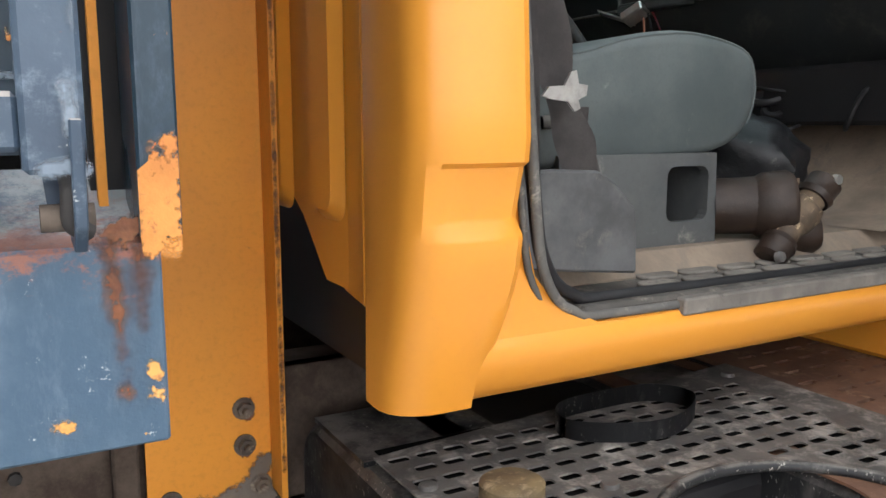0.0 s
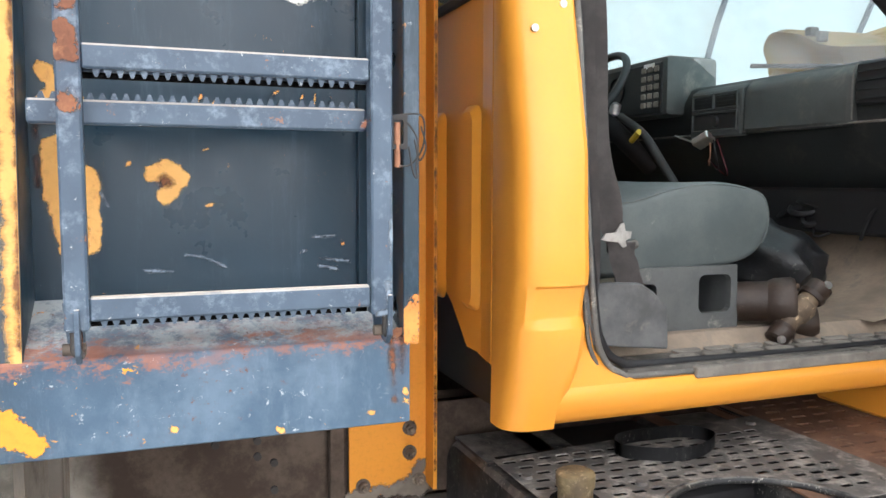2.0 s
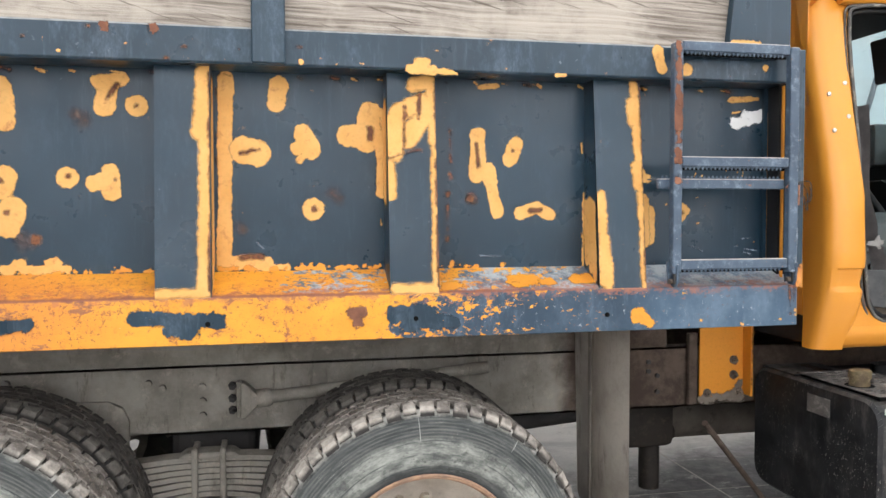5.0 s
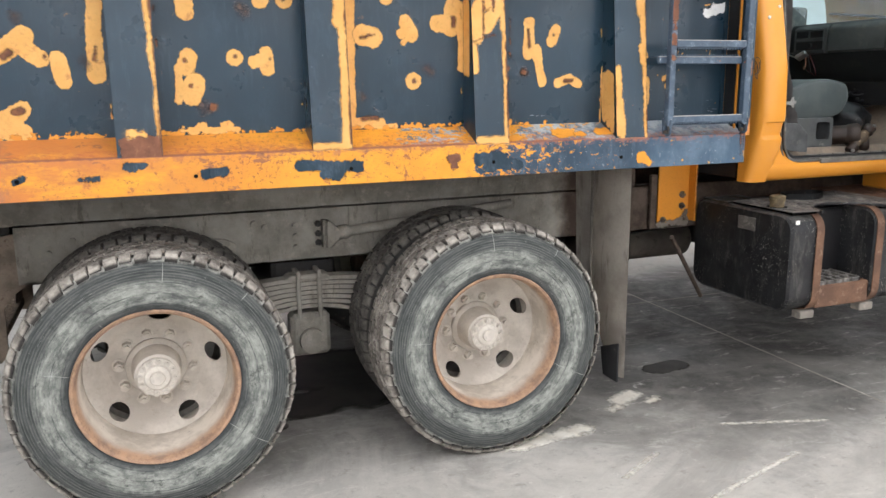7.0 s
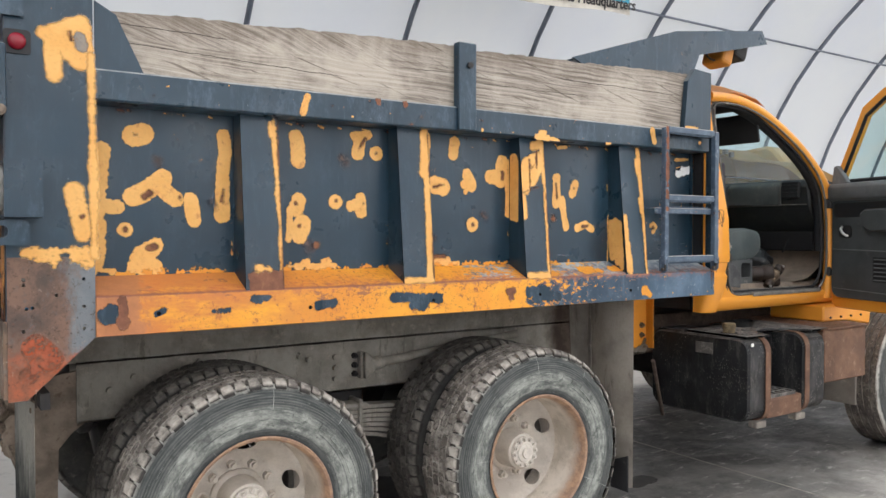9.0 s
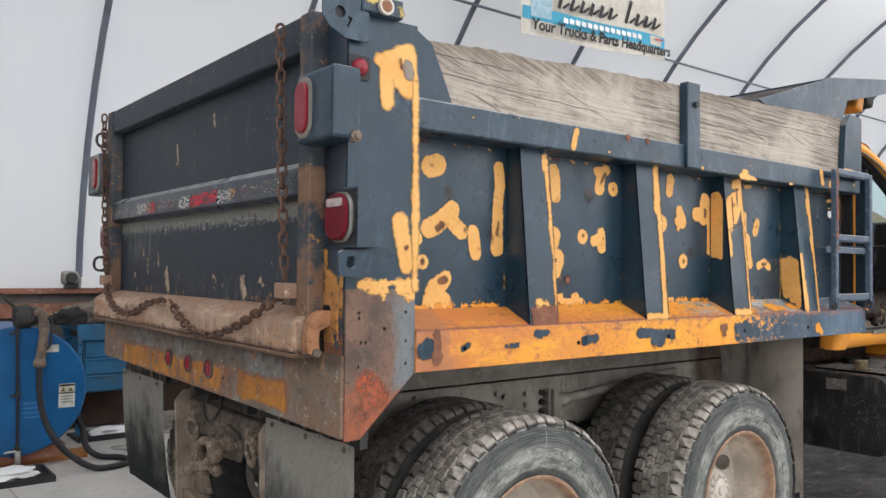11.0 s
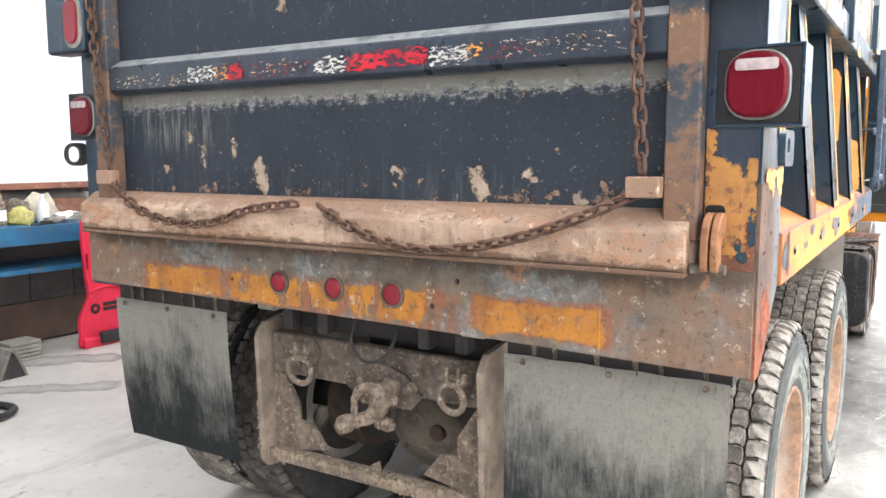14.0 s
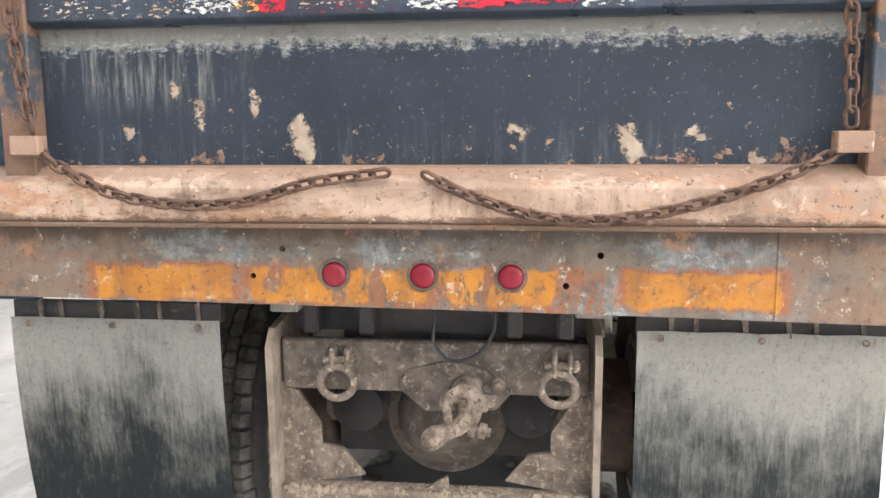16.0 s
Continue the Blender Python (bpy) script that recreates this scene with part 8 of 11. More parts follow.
    film([(2.418, 1.683, 2.418, 1.683, 0.011)], on_panel_rust, rust_spot, body)
    for v0, v1 in ((1.90, 1.885), (1.87, 1.84), (1.825, 1.80), (1.76, 1.75)):
        film([(2.352, v0, 2.355, v1, 0.004)], on_panel_rust, rust_spot, body)
    for v0, v1 in ((1.70, 1.69), (1.66, 1.62), (1.595, 1.585), (1.565, 1.55)):
        film([(2.346, v0, 2.343, v1, 0.0035)], on_panel_rust, rust_spot, body)
    film([(1.413, 1.954, 1.413, 1.954, 0.005)], on_panel_rust, rust_spot, body)
    film([(1.132, 1.562, 1.132, 1.562, 0.013)], on_panel_rust, rust_spot, body)
    film([(2.193, 1.955, 2.187, 1.816, 0.004)], on_rib_rust, rust_spot, body)
    film([(2.145, 1.802, 2.239, 1.829, 0.003)], on_rib_rust, rust_spot, body)
    film([(2.24, 1.999, 2.236, 1.922, 0.005)], on_rib_rust, rust_spot, body)
    film([(0.226, 2.232, 0.222, 2.262, 0.018)], on_post_rust, bare_grey, body)
    film([(0.192, 2.275, 0.196, 2.25, 0.003)], on_post_rust, rust_spot, body)
    film([(0.222, 1.667, 0.222, 1.667, 0.007)], on_post_rust, rust_spot, body)
    film([(2.998, 1.685, 3.0, 1.62, 0.018), (3.014, 1.68, 3.02, 1.54, 0.017), (3.0, 1.60, 3.01, 1.56, 0.010), (2.988, 1.80, 3.02, 1.752, 0.010), (2.99, 1.76, 3.03, 1.752, 0.010)], on_panel_rust, primer, body)
    for u, v, w, hh in ((3.205, 1.765, 0.006, 0.012), (3.16, 1.752, 0.008, 0.004), (3.23, 1.76, 0.004, 0.006), (3.324, 1.779, 0.008, 0.004), (3.331, 1.758, 0.016, 0.005), (3.367, 1.776, 0.003, 0.006), (3.386, 1.768, 0.006, 0.026), (3.412, 1.773, 0.004, 0.008), (3.214, 1.687, 0.008, 0.003), (3.35, 1.662, 0.006, 0.008), (3.219, 1.601, 0.012, 0.003), (3.276, 1.496, 0.012, 0.006), (3.10, 1.665, 0.004, 0.004), (3.24, 1.662, 0.005, 0.005), (3.36, 1.98, 0.03, 0.004), (3.33, 2.02, 0.012, 0.004), (3.42, 2.0, 0.006, 0.01)):
        film([(u - w / 2, v - hh / 2, u + w / 2, v + hh / 2, 0.0018)], on_panel, primer_chip, body, "chip", spread=0.004)
    for u0, v0, u1, v1 in ((3.181, 1.523, 3.21, 1.518), (3.21, 1.518, 3.24, 1.502), (3.38, 1.546, 3.42, 1.549), (3.389, 1.50, 3.42, 1.492), (3.395, 1.51, 3.44, 1.505), (3.36, 1.52, 3.37, 1.525), (3.12, 1.50, 3.16, 1.497), (3.06, 1.62, 3.07, 1.60), (2.45, 1.50, 2.52, 1.497), (1.75, 1.55, 1.77, 1.53)):
        film([(u0, v0, u1, v1, 0.0012)], on_panel_rust, pale_scratch, body, "scratch", rag=0.002, spread=0.003)
    film([(-1.15, 1.70, -1.15, 1.96, 0.03), (-1.18, 1.69, -1.17, 1.93, 0.025)], lambda u, v: (RIBS[2][0] - 0.0015, u, v), primer, body, clip=(-1.188, -1.124))
    # the flanks of two ribs are bare too
    film([(-1.15, 1.50, -1.14, 2.02, 0.02), (-1.18, 1.45, -1.16, 1.99, 0.02), (-1.21, 1.44, -1.18, 1.9, 0.018)], lambda u, v: (RIBS[1][1] + 0.0015, u, v), primer, body)
    film([(-1.15, 1.48, -1.14, 1.66, 0.02), (-1.19, 1.46, -1.17, 1.67, 0.02), (-1.22, 1.43, -1.20, 1.66, 0.014)], lambda u, v: (RIBS[3][0] - 0.0015, u, v), primer, body)
    film([(0.08, 1.24, 0.12, 1.20, 0.035), (0.06, 1.15, 0.08, 1.21, 0.02)], lambda u, v: (u, POST - 0.0035, v), ragged(worn("red_rust", S(140, 74, 50), S(118, 68, 50), big=9, rough=0.8, dirt=S(112, 76, 60), bump=0.4), 22, 0.16, 0.03), body, "rust_patch")
    # bare scabs and pale chips on the gate sheet
    for y, z, w, h in ((0.325, 1.535, 0.022, 0.035), (-0.505, 1.52, 0.022, 0.02), (0.66, 1.665, 0.012, 0.006), (-0.23, 1.555, 0.014, 0.004), (-0.66, 1.545, 0.012, 0.006), (-0.80, 1.485, 0.014, 0.004), (0.60, 1.60, 0.006, 0.03), (0.45, 1.63, 0.005, 0.03), (0.80, 1.56, 0.010, 0.006), (0.22, 2.11, 0.012, 0.04), (-0.2, 2.2, 0.010, 0.02)):
        film([(y - w * 0.4, z - h, y + w * 0.4, z + h, w)], lambda u, v: (-0.0015, u, v), scab, gate, "rust_patch", rag=0.014, grain=45)


scab = ragged(worn("tan_scab", S(150, 136, 120), S(120, 104, 90), big=18, rough=0.85, bump=0.4), 45, 0.05, 0.008)
smudge = ragged(worn("brown_smudge", S(82, 70, 66), S(64, 62, 66), big=14, rough=0.7, dirt=S(108, 72, 54), dirt_at=(0.5, 0.7), bump=0.2), 40, 0.05, 0.016, 0.9)
bare_grey = ragged(worn("bare_dull_steel", S(104, 100, 96), S(126, 118, 108), big=14, rough=0.7, dirt=S(120, 92, 70), bump=0.3), 40, 0.02, 0.004)
coats()

# ---- cab ----
cab = part("cab", prism(B(), [(-0.80, 1.112), (-0.915, 1.112), (-0.935, 1.118), (-0.952, 1.135), (-0.966, 1.17), (-0.968, 1.19), (-0.962, 1.203), (-0.945, 1.21), (-0.80, 1.21)], "x", 3.89, 5.25), orange, truck, "orange conventional cab with its passenger door swung open", smooth=40)
part("far_sill", box(B(), 3.82, 5.25, 0.80, 0.95, 1.112, 1.25, 0.03, 3), orange, cab, smooth=40)


def side_y(z):
    """How far out the cab's flank stands at a height."""
    return float(np.interp(z, (1.11, 1.20, 1.33, 1.46, 1.70, 1.95, 2.20, 2.50, 2.60), (-0.948, -0.976, -1.008, -1.028, -1.02, -0.965, -0.905, -0.84, -0.78)))


def corner_panel():
    zs = [1.112, 1.118, 1.16, 1.20, 1.235, 1.27, 1.30, 1.336, 1.342, 1.358, 1.364, 1.40, 1.424, 1.430, 1.46, 1.50, 1.60, 1.70, 1.80, 1.945, 1.95, 2.05, 2.2, 2.35, 2.5, 2.56]
    bm, rows = B(), []
    for z in zs:
        y = side_y(z)
        g = float(np.interp(z, (1.336, 1.342, 1.358, 1.364, 1.424, 1.430), (0.0, 0.002, 0.017, 0.019, 0.010, 0.0)))
        sweep_in = 0.02 * max(0, (1.25 - z) / 0.14)
        edge = 3.972 - 0.055 * max(0, (1.30 - z) / 0.19) ** 1.5 + 0.05 * max(0, (z - 2.2) / 0.3) ** 2 - 0.012 * math.sin(math.pi * min(1, max(0, (z - 1.2) / 1.0)))
        row = [(3.845, -0.72), (3.835, -0.78), (3.825, -0.845), (3.818, -0.86 + 0.2 * sweep_in)]
        row += [(3.816, y + 0.062), (3.8165, y + 0.048), (3.821, y + 0.032), (3.831, y + 0.018), (3.846, y + 0.008 + 0.3 * g), (3.864, y + 0.002 + 0.8 * g), (3.886, y + g), (3.925, y + g), (edge - 0.012, y + g + 0.002), (edge, y + 0.010 + g), (edge + 0.004, y + 0.05), (edge - 0.005, y + 0.10)]
        rows.append([bm.verts.new((a, b, z)) for a, b in row])
    for z, r, s in zip(zs, rows, rows[1:]):
        for k in range(3 if z < 1.234 else 0, len(r) - 1):
            bm.faces.new((r[k], r[k + 1], s[k + 1], s[k]))
    return bm


part("corner_panel", corner_panel(), orange, cab, smooth=28)
seam = sweep(B(), [(3.823, -0.852, z) for z in np.linspace(1.24, 2.5, 8)], 0.004, 6)
part("seam_strip", seam, orange, cab)
for x, z in ((3.80 + 0.06, 1.945), (3.93, 2.0), (3.86, 2.085), (3.935, 2.13)):
    y = side_y(z)
    part("rivet", lathe(B(), [(0.0, 0.009), (-0.004, 0.008), (-0.006, 0.0)], (x, y + 0.001, z), (0, 1, 0), 10), chrome, cab, smooth=60)

# back wall, pressed panel, rear window
wall = B()
lower = [(-0.845, 1.24), (-0.66, 1.24), (-0.56, 1.33), (-0.44, 1.40), (0.44, 1.40), (0.845, 1.24), (0.87, 2.1), (0.8, 2.5), (-0.8, 2.5), (-0.87, 2.1)]
win = [(-0.72, 2.07), (0.72, 2.07), (0.68, 2.40), (-0.68, 2.40)]
holed(wall, lower, [win], "x", 3.84, 3.86)
part("back_wall", wall, orange, cab)
part("back_pane", prism(B(), win, "x", 3.848, 3.852), windscreen, cab).visible_shadow = False
bm = sweep(B(), [(3.838, y, z) for y, z in win], 0.014, 6, closed=True)
part("window_seal", bm, black, cab)
for y0, y1 in ((-0.745, -0.635), (-0.52, -0.40)):
    bm, ring = B(), rounded(y0, y1, 1.335, 1.815, 0.03, 4)
    outer = [bm.verts.new((3.839, a, b)) for a, b in ring]
    c = ((y0 + y1) / 2, 1.575)
    inner = [bm.verts.new((3.822, c[0] + (a - c[0]) * 0.72, c[1] + (b - c[1]) * 0.93)) for a, b in ring]
    n = len(ring)
    for i in range(n):
        bm.faces.new((outer[i], outer[(i + 1) % n], inner[(i + 1) % n], inner[i]))
    bm.faces.new(inner)
    part("pressing", bm, orange, cab, smooth=40)
part("back_skirt", box(B(), 3.86, 3.92, -0.80, 0.80, 1.12, 1.42), black, cab)

# roof and pillars
bm, rows = B(), []
for x, drop, w in ((3.83, 0.06, 0.86), (3.90, 0.0, 0.87), (4.2, -0.03, 0.87), (4.45, -0.01, 0.86), (4.56, 0.035, 0.85)):
    row = []
    for t in np.linspace(-1, 1, 17):
        y = w * math.copysign(abs(t) ** 0.9, t)
        row.append(bm.verts.new((x, y, 2.60 - drop - 0.11 * abs(t) ** 5)))
    rows.append(row)
for r, s in zip(rows, rows[1:]):
    for k in range(16):
        bm.faces.new((r[k], r[k + 1], s[k + 1], s[k]))
bmesh.ops.solidify(bm, geom=list(bm.faces), thickness=0.03)
part("roof", bm, orange, cab, smooth=50)
part("headliner", box(B(), 3.88, 4.45, -0.78, 0.78, 2.44, 2.46), black, cab)
for s in (-1, 1):
    rail_pts = [(3.95, s * 0.865, 2.475), (4.2, s * 0.868, 2.475), (4.42, s * 0.872, 2.43), (4.62, s * 0.885, 2.345), (4.84, s * 0.905, 2.215), (5.02, s * 0.93, 2.06), (5.125, s * 0.945, 1.92), (5.15, s * 0.955, 1.75), (5.15, s * 0.965, 1.5), (5.14, s * 0.962, 1.30), (5.13, s * 0.95, 1.15)]
    part("pillar", sweep(B(), smoothed(rail_pts, 5), 0.033, 12), orange, cab, smooth=60)
    part("pillar_trim", sweep(B(), [p + Vector((-0.03, -s * 0.05, -0.02)) for p in smoothed(rail_pts[:9], 5)], 0.035, 10), black, cab, smooth=60)
# rubber seal round the door opening
pad_mat = worn("dusty_tread_rubber", S(116, 111, 104), S(92, 88, 83), big=12, rough=0.85, dirt=S(70, 67, 63), bump=0.3)
ring = [(4.01, -0.88, 2.43), (4.2, -0.895, 2.435), (4.40, -0.90, 2.40), (4.62, -0.915, 2.31), (4.84, -0.94, 2.17), (5.0, -0.955, 2.03), (5.075, -0.965, 1.90), (5.095, -0.975, 1.7), (5.095, -0.98, 1.45), (5.085, -0.975, 1.31), (5.04, -0.965, 1.235), (4.95, -0.955, 1.212), (4.2, -0.955, 1.212), (4.08, -0.96, 1.225), (4.02, -0.975, 1.28), (3.995, -0.985, 1.38), (3.975, -0.985, 1.6), (3.965, -0.965, 1.9), (3.972, -0.91, 2.2), (3.985, -0.88, 2.36)]
part("door_seal", sweep(B(), smoothed(ring, 4, closed=True), 0.007, 8, closed=True), seal_mat, cab, "grey dusty rubber door seal", smooth=60)
inner = [(x + (0.018 if x < 4.5 else -0.018), y + 0.03, z + (0.016 if z < 1.5 else -0.012)) for x, y, z in ring]
part("door_seal", sweep(B(), smoothed(inner, 4, closed=True), 0.010, 8, closed=True), black, cab, smooth=60)
third = [(x - (0.012 if x < 4.5 else -0.012), y + 0.012, z - (0.010 if z < 1.5 else -0.008)) for x, y, z in ring]
part("door_seal", sweep(B(), smoothed(third, 4, closed=True), 0.005, 8, closed=True), seal_mat, cab, smooth=60)
part("sill_strip", box(B(), 4.275, 5.04, -0.972, -0.935, 1.197, 1.2225, 0.003), pad_mat, cab, "grey scuffed sill strip")
fill = [(4.25, 1.198), (4.12, 1.206), (4.05, 1.235), (4.012, 1.28), (3.993, 1.36), (3.99, 1.42), (3.93, 1.42), (3.90, 1.187), (4.25, 1.187)]
part("corner_fill", prism(B(), fill, "y", -0.9625, -0.93), orange, cab)
# sill step with its moulded tread
step_dark = worn("grimy_sill_rubber", S(62, 60, 57), S(84, 80, 75), big=9, rough=0.8, dirt=S(118, 112, 104), bump=0.3)
step = part("sill_step", box(B(), 4.10, 5.08, -0.955, -0.78, 1.198, 1.226, 0.006), step_dark, cab, "grey dusty moulded sill tread")
for r in range(2):
    for k in range(15):
        x = 4.30 + 0.094 * k + 0.047 * r
        if x > 5.02:
            continue
        oval = rounded(x - 0.039, x + 0.039, -0.915 + 0.058 * r, -0.872 + 0.058 * r, 0.020, 4)
        part("tread_pad", prism(B(), oval, "z", 1.2255, 1.2325, 0.002), pad_mat, step)
kick_mat = worn("scuffed_kick_panel", S(82, 83, 84), S(58, 59, 60), big=10, rough=0.6, dirt=S(104, 101, 96), dirt_at=(0.54, 0.78), bump=0.3)
part("jamb_panel", prism(B(), [(3.98, 1.40), (4.09, 1.412), (4.178, 1.408), (4.215, 1.385), (4.252, 1.348), (4.257, 1.249), (4.13, 1.262), (4.05, 1.272), (3.99, 1.31)], "y", -0.889, -0.868, 0.004), kick_mat, cab, "dusty grey plastic kick panel")
# floor, firewall, cowl
part("cab_floor", prism(B(), [(-0.83, 1.20), (-0.83, 1.229), (-0.79, 1.262), (0.80, 1.268), (0.80, 1.20)], "x", 3.88, 5.45), sand_floor, cab, "cab floor covered with sandy dust")
bm, rows = B(), []
for x, z in ((4.95, 1.264), (5.10, 1.285), (5.25, 1.37), (5.36, 1.50), (5.40, 1.75)):
    rows.append([bm.verts.new((x, y, z)) for y in (-0.84, -0.5, 0.0, 0.5, 0.84)])
for r, s in zip(rows, rows[1:]):
    for k in range(4):
        bm.faces.new((r[k], r[k + 1], s[k + 1], s[k]))
part("toe_board", bm, sand_floor, cab, smooth=60)
bm = box(B(), 5.16, 5.36, -0.84, 0.84, 1.475, 1.62, 0.01)
part("heater_box", bm, plain_black, cab)
part("firewall", box(B(), 5.42, 5.46, -0.90, 0.90, 1.15, 1.97), black, cab)
part("cowl_side", prism(B(), [(5.12, 1.15), (5.13, 1.95), (5.45, 1.95), (5.50, 1.2), (5.40, 1.12)], "y", -0.985, -0.955, 0.004), orange, cab)
part("cowl_side", prism(B(), [(5.12, 1.15), (5.13, 1.95), (5.45, 1.95), (5.50, 1.2), (5.40, 1.12)], "y", 0.955, 0.985, 0.004), orange, cab)
part("cowl_top", box(B(), 5.12, 5.47, -0.95, 0.95, 1.94, 1.97), black, cab)
part("fender_tip", prism(B(), [(5.0, 1.10), (5.25, 1.11), (5.45, 1.13), (5.62, 1.05), (5.60, 0.94), (5.30, 0.985), (5.0, 0.99)], "y", -1.02, -0.60, 0.01), orange, truck, "orange lower edge of the fender")
for k in range(4):
    x = 5.08 + 0.13 * k
    part("fender_bolt", cyl(B(), (x, -1.03, 1.015), (x, -1.018, 1.015), 0.008, seg=6), dark_steel, truck)
hood_mat = worn("dusty_faded_hood", (0.40, 0.22, 0.05, 1), (0.32, 0.18, 0.05, 1), big=3, rough=0.6, dirt=S(132, 116, 76), dirt_at=(0.48, 0.66), bump=0.1)
# the hood stands tilted forward, off the front wheels
edge = [(-1.04, 1.62), (-1.0, 1.88), (-0.8, 1.97), (-0.35, 2.0), (-0.12, 2.06), (0.0, 2.15), (0.13, 2.215), (0.28, 2.245), (0.48, 2.272), (0.63, 2.31), (0.75, 2.37), (0.90, 2.41), (0.97, 2.405), (1.01, 2.34), (0.97, 2.23), (0.93, 2.0), (0.92, 1.7)]
hood, rows = B(), []
line = smoothed([(0, y, z) for y, z in edge], 4)
for dx, dz, k in ((0.0, 0.0, 1.0), (0.06, 0.015, 1.0), (0.5, 0.02, 0.97), (1.0, -0.1, 0.9), (1.35, -0.35, 0.82)):
    rows.append([hood.verts.new((6.2 + dx, p.y * k, p.z + dz * (p.z - 1.2))) for p in line])
for r, s in zip(rows, rows[1:]):
    for k in range(len(r) - 1):
        hood.faces.new((r[k], r[k + 1], s[k + 1], s[k]))
bmesh.ops.solidify(hood, geom=list(hood.faces), thickness=0.012)
part("hood", hood, hood_mat, truck, "orange hood tilted forward off the engine", smooth=50)
part("hood_bulge", prism(B(), [(0.28, 2.0), (0.32, 2.16), (0.417, 2.296), (0.50, 2.40), (0.573, 2.455), (0.70, 2.445), (0.95, 2.42), (1.04, 2.34), (1.05, 2.0)], "x", 6.7, 7.0, 0.03), hood_mat, truck, smooth=40)
part("hood_latch", box(B(), 6.19, 6.25, 0.68, 0.72, 2.36, 2.40, 0.006), dark_steel, truck)
part("hood_latch", box(B(), 6.19, 6.25, 0.62, 0.65, 2.32, 2.37, 0.006), dark_steel, truck)
part("hood_hinge", box(B(), 6.9, 7.5, -0.45, 0.45, 0.75, 1.55, 0.04, 2), dark_steel, truck)
part("engine", box(B(), 5.5, 6.8, -0.32, 0.32, 0.75, 1.65, 0.06, 2), dark_steel, truck)
part("air_cleaner", lathe(B(), [(-0.2, 0), (-0.2, 0.14), (0.2, 0.14), (0.2, 0)], (5.8, 0.45, 1.65), (0, 0, 1), 24), black, truck, smooth=40)
bm = B()
q = [bm.verts.new(c) for c in ((5.30, -0.86, 1.97), (5.30, 0.86, 1.97), (4.53, 0.78, 2.50), (4.53, -0.78, 2.50))]
bm.faces.new(q)
part("windscreen", bm, windscreen, cab, "tinted windscreen").visible_shadow = False
for y0, y1 in ((-0.55, -0.05), (0.15, 0.6)):
    part("wiper", sweep(B(), smoothed([(5.33, y0, 1.985), (5.27, y0 + 0.18, 2.02), (5.20, y1, 2.06)], 5), 0.008, 6), black, cab, smooth=60)
bm = holed(B(), [(3.84, 1.22), (5.13, 1.22), (5.13, 1.95), (4.55, 2.45), (3.84, 2.5)], [[(4.08, 1.95), (5.0, 1.95), (4.5, 2.38), (4.08, 2.40)]], "y", 0.93, 0.96)
part("far_door", bm, orange, cab)
part("far_door_trim", box(B(), 3.95, 5.08, 0.90, 0.928, 1.25, 1.94), dash_mat, cab)
part("far_pane", prism(B(), [(4.08, 1.95), (5.0, 1.95), (4.5, 2.38), (4.08, 2.40)], "y", 0.94, 0.945), window_glass, cab).visible_shadow = False

# dashboard
glove_mat = worn("scuffed_dash_plastic", S(66, 69, 68), S(50, 53, 53), big=3, rough=0.5, dirt=S(102, 100, 93), dirt_at=(0.52, 0.80), bump=0.1)
dash = part("dashboard", prism(B(), [(5.06, 1.93), (5.10, 1.995), (5.30, 2.0), (5.40, 1.97), (5.40, 1.60), (5.22, 1.60), (5.08, 1.80)], "y", -0.86, 0.86, 0.012), dash_mat, cab, "dusty dark grey dashboard", smooth=30)
part("knee_panel", prism(B(), [(5.10, 1.80), (5.24, 1.60), (5.40, 1.56), (5.40, 1.80)], "y", -0.86, 0.86), plain_black, dash)
part("glove_box", prism(B(), [(5.044, 1.805), (5.046, 1.955), (5.085, 1.992), (5.10, 1.805)], "y", -0.64, -0.19, 0.014), glove_mat, dash, smooth=40)
part("centre_panel", prism(B(), [(5.046, 1.80), (5.048, 1.962), (5.085, 1.985), (5.10, 1.80)], "y", -0.185, 0.09, 0.006), glove_mat, dash, smooth=40)
for y0, y1 in ((0.06, -0.045), (-0.06, -0.17)):
    part("vent", box(B(), 5.038, 5.06, y1, y0, 1.903, 1.948, 0.004), plain_black, dash)
    for k in range(3):
        part("vent_slat", box(B(), 5.034, 5.040, y1 + 0.008, y0 - 0.008, 1.911 + 0.013 * k, 1.914 + 0.013 * k), dash_mat, dash)
part("end_vent", box(B(), 5.04, 5.065, -0.80, -0.66, 1.86, 1.98, 0.006), black, dash)
for k in range(4):
    part("vent_slat", box(B(), 5.032, 5.042, -0.79, -0.67, 1.875 + 0.026 * k, 1.882 + 0.026 * k), dash_mat, dash)
for y0, y1, z0, z1 in ((0.064, -0.049, 1.899, 1.952), (-0.056, -0.174, 1.899, 1.952), (0.064, -0.174, 1.822, 1.886)):
    part("vent_rim", sweep(B(), [(5.036, y0, z0), (5.036, y1, z0), (5.036, y1, z1), (5.036, y0, z1)], 0.004, 6, closed=True), glove_mat, dash)
part("dial", lathe(B(), [(0.0, 0.020), (-0.010, 0.017), (-0.012, 0.0)], (5.04, -0.06, 1.853), (1, 0, 0), 16), black, dash, smooth=50)
part("dash_seam", sweep(B(), [(5.055, -0.85, 1.812), (5.055, 0.84, 1.812)], 0.004, 6), seal_mat, dash)
part("lid_edge", sweep(B(), smoothed([(5.044, -0.65, 1.82), (5.042, -0.65, 1.95), (5.075, -0.645, 1.99)], 4), 0.003, 6), seal_mat, dash, smooth=60)
part("lower_tray", box(B(), 5.040, 5.06, -0.17, 0.06, 1.826, 1.882, 0.003), black, dash)
POD = pose(5.10, 0.46, 2.005)
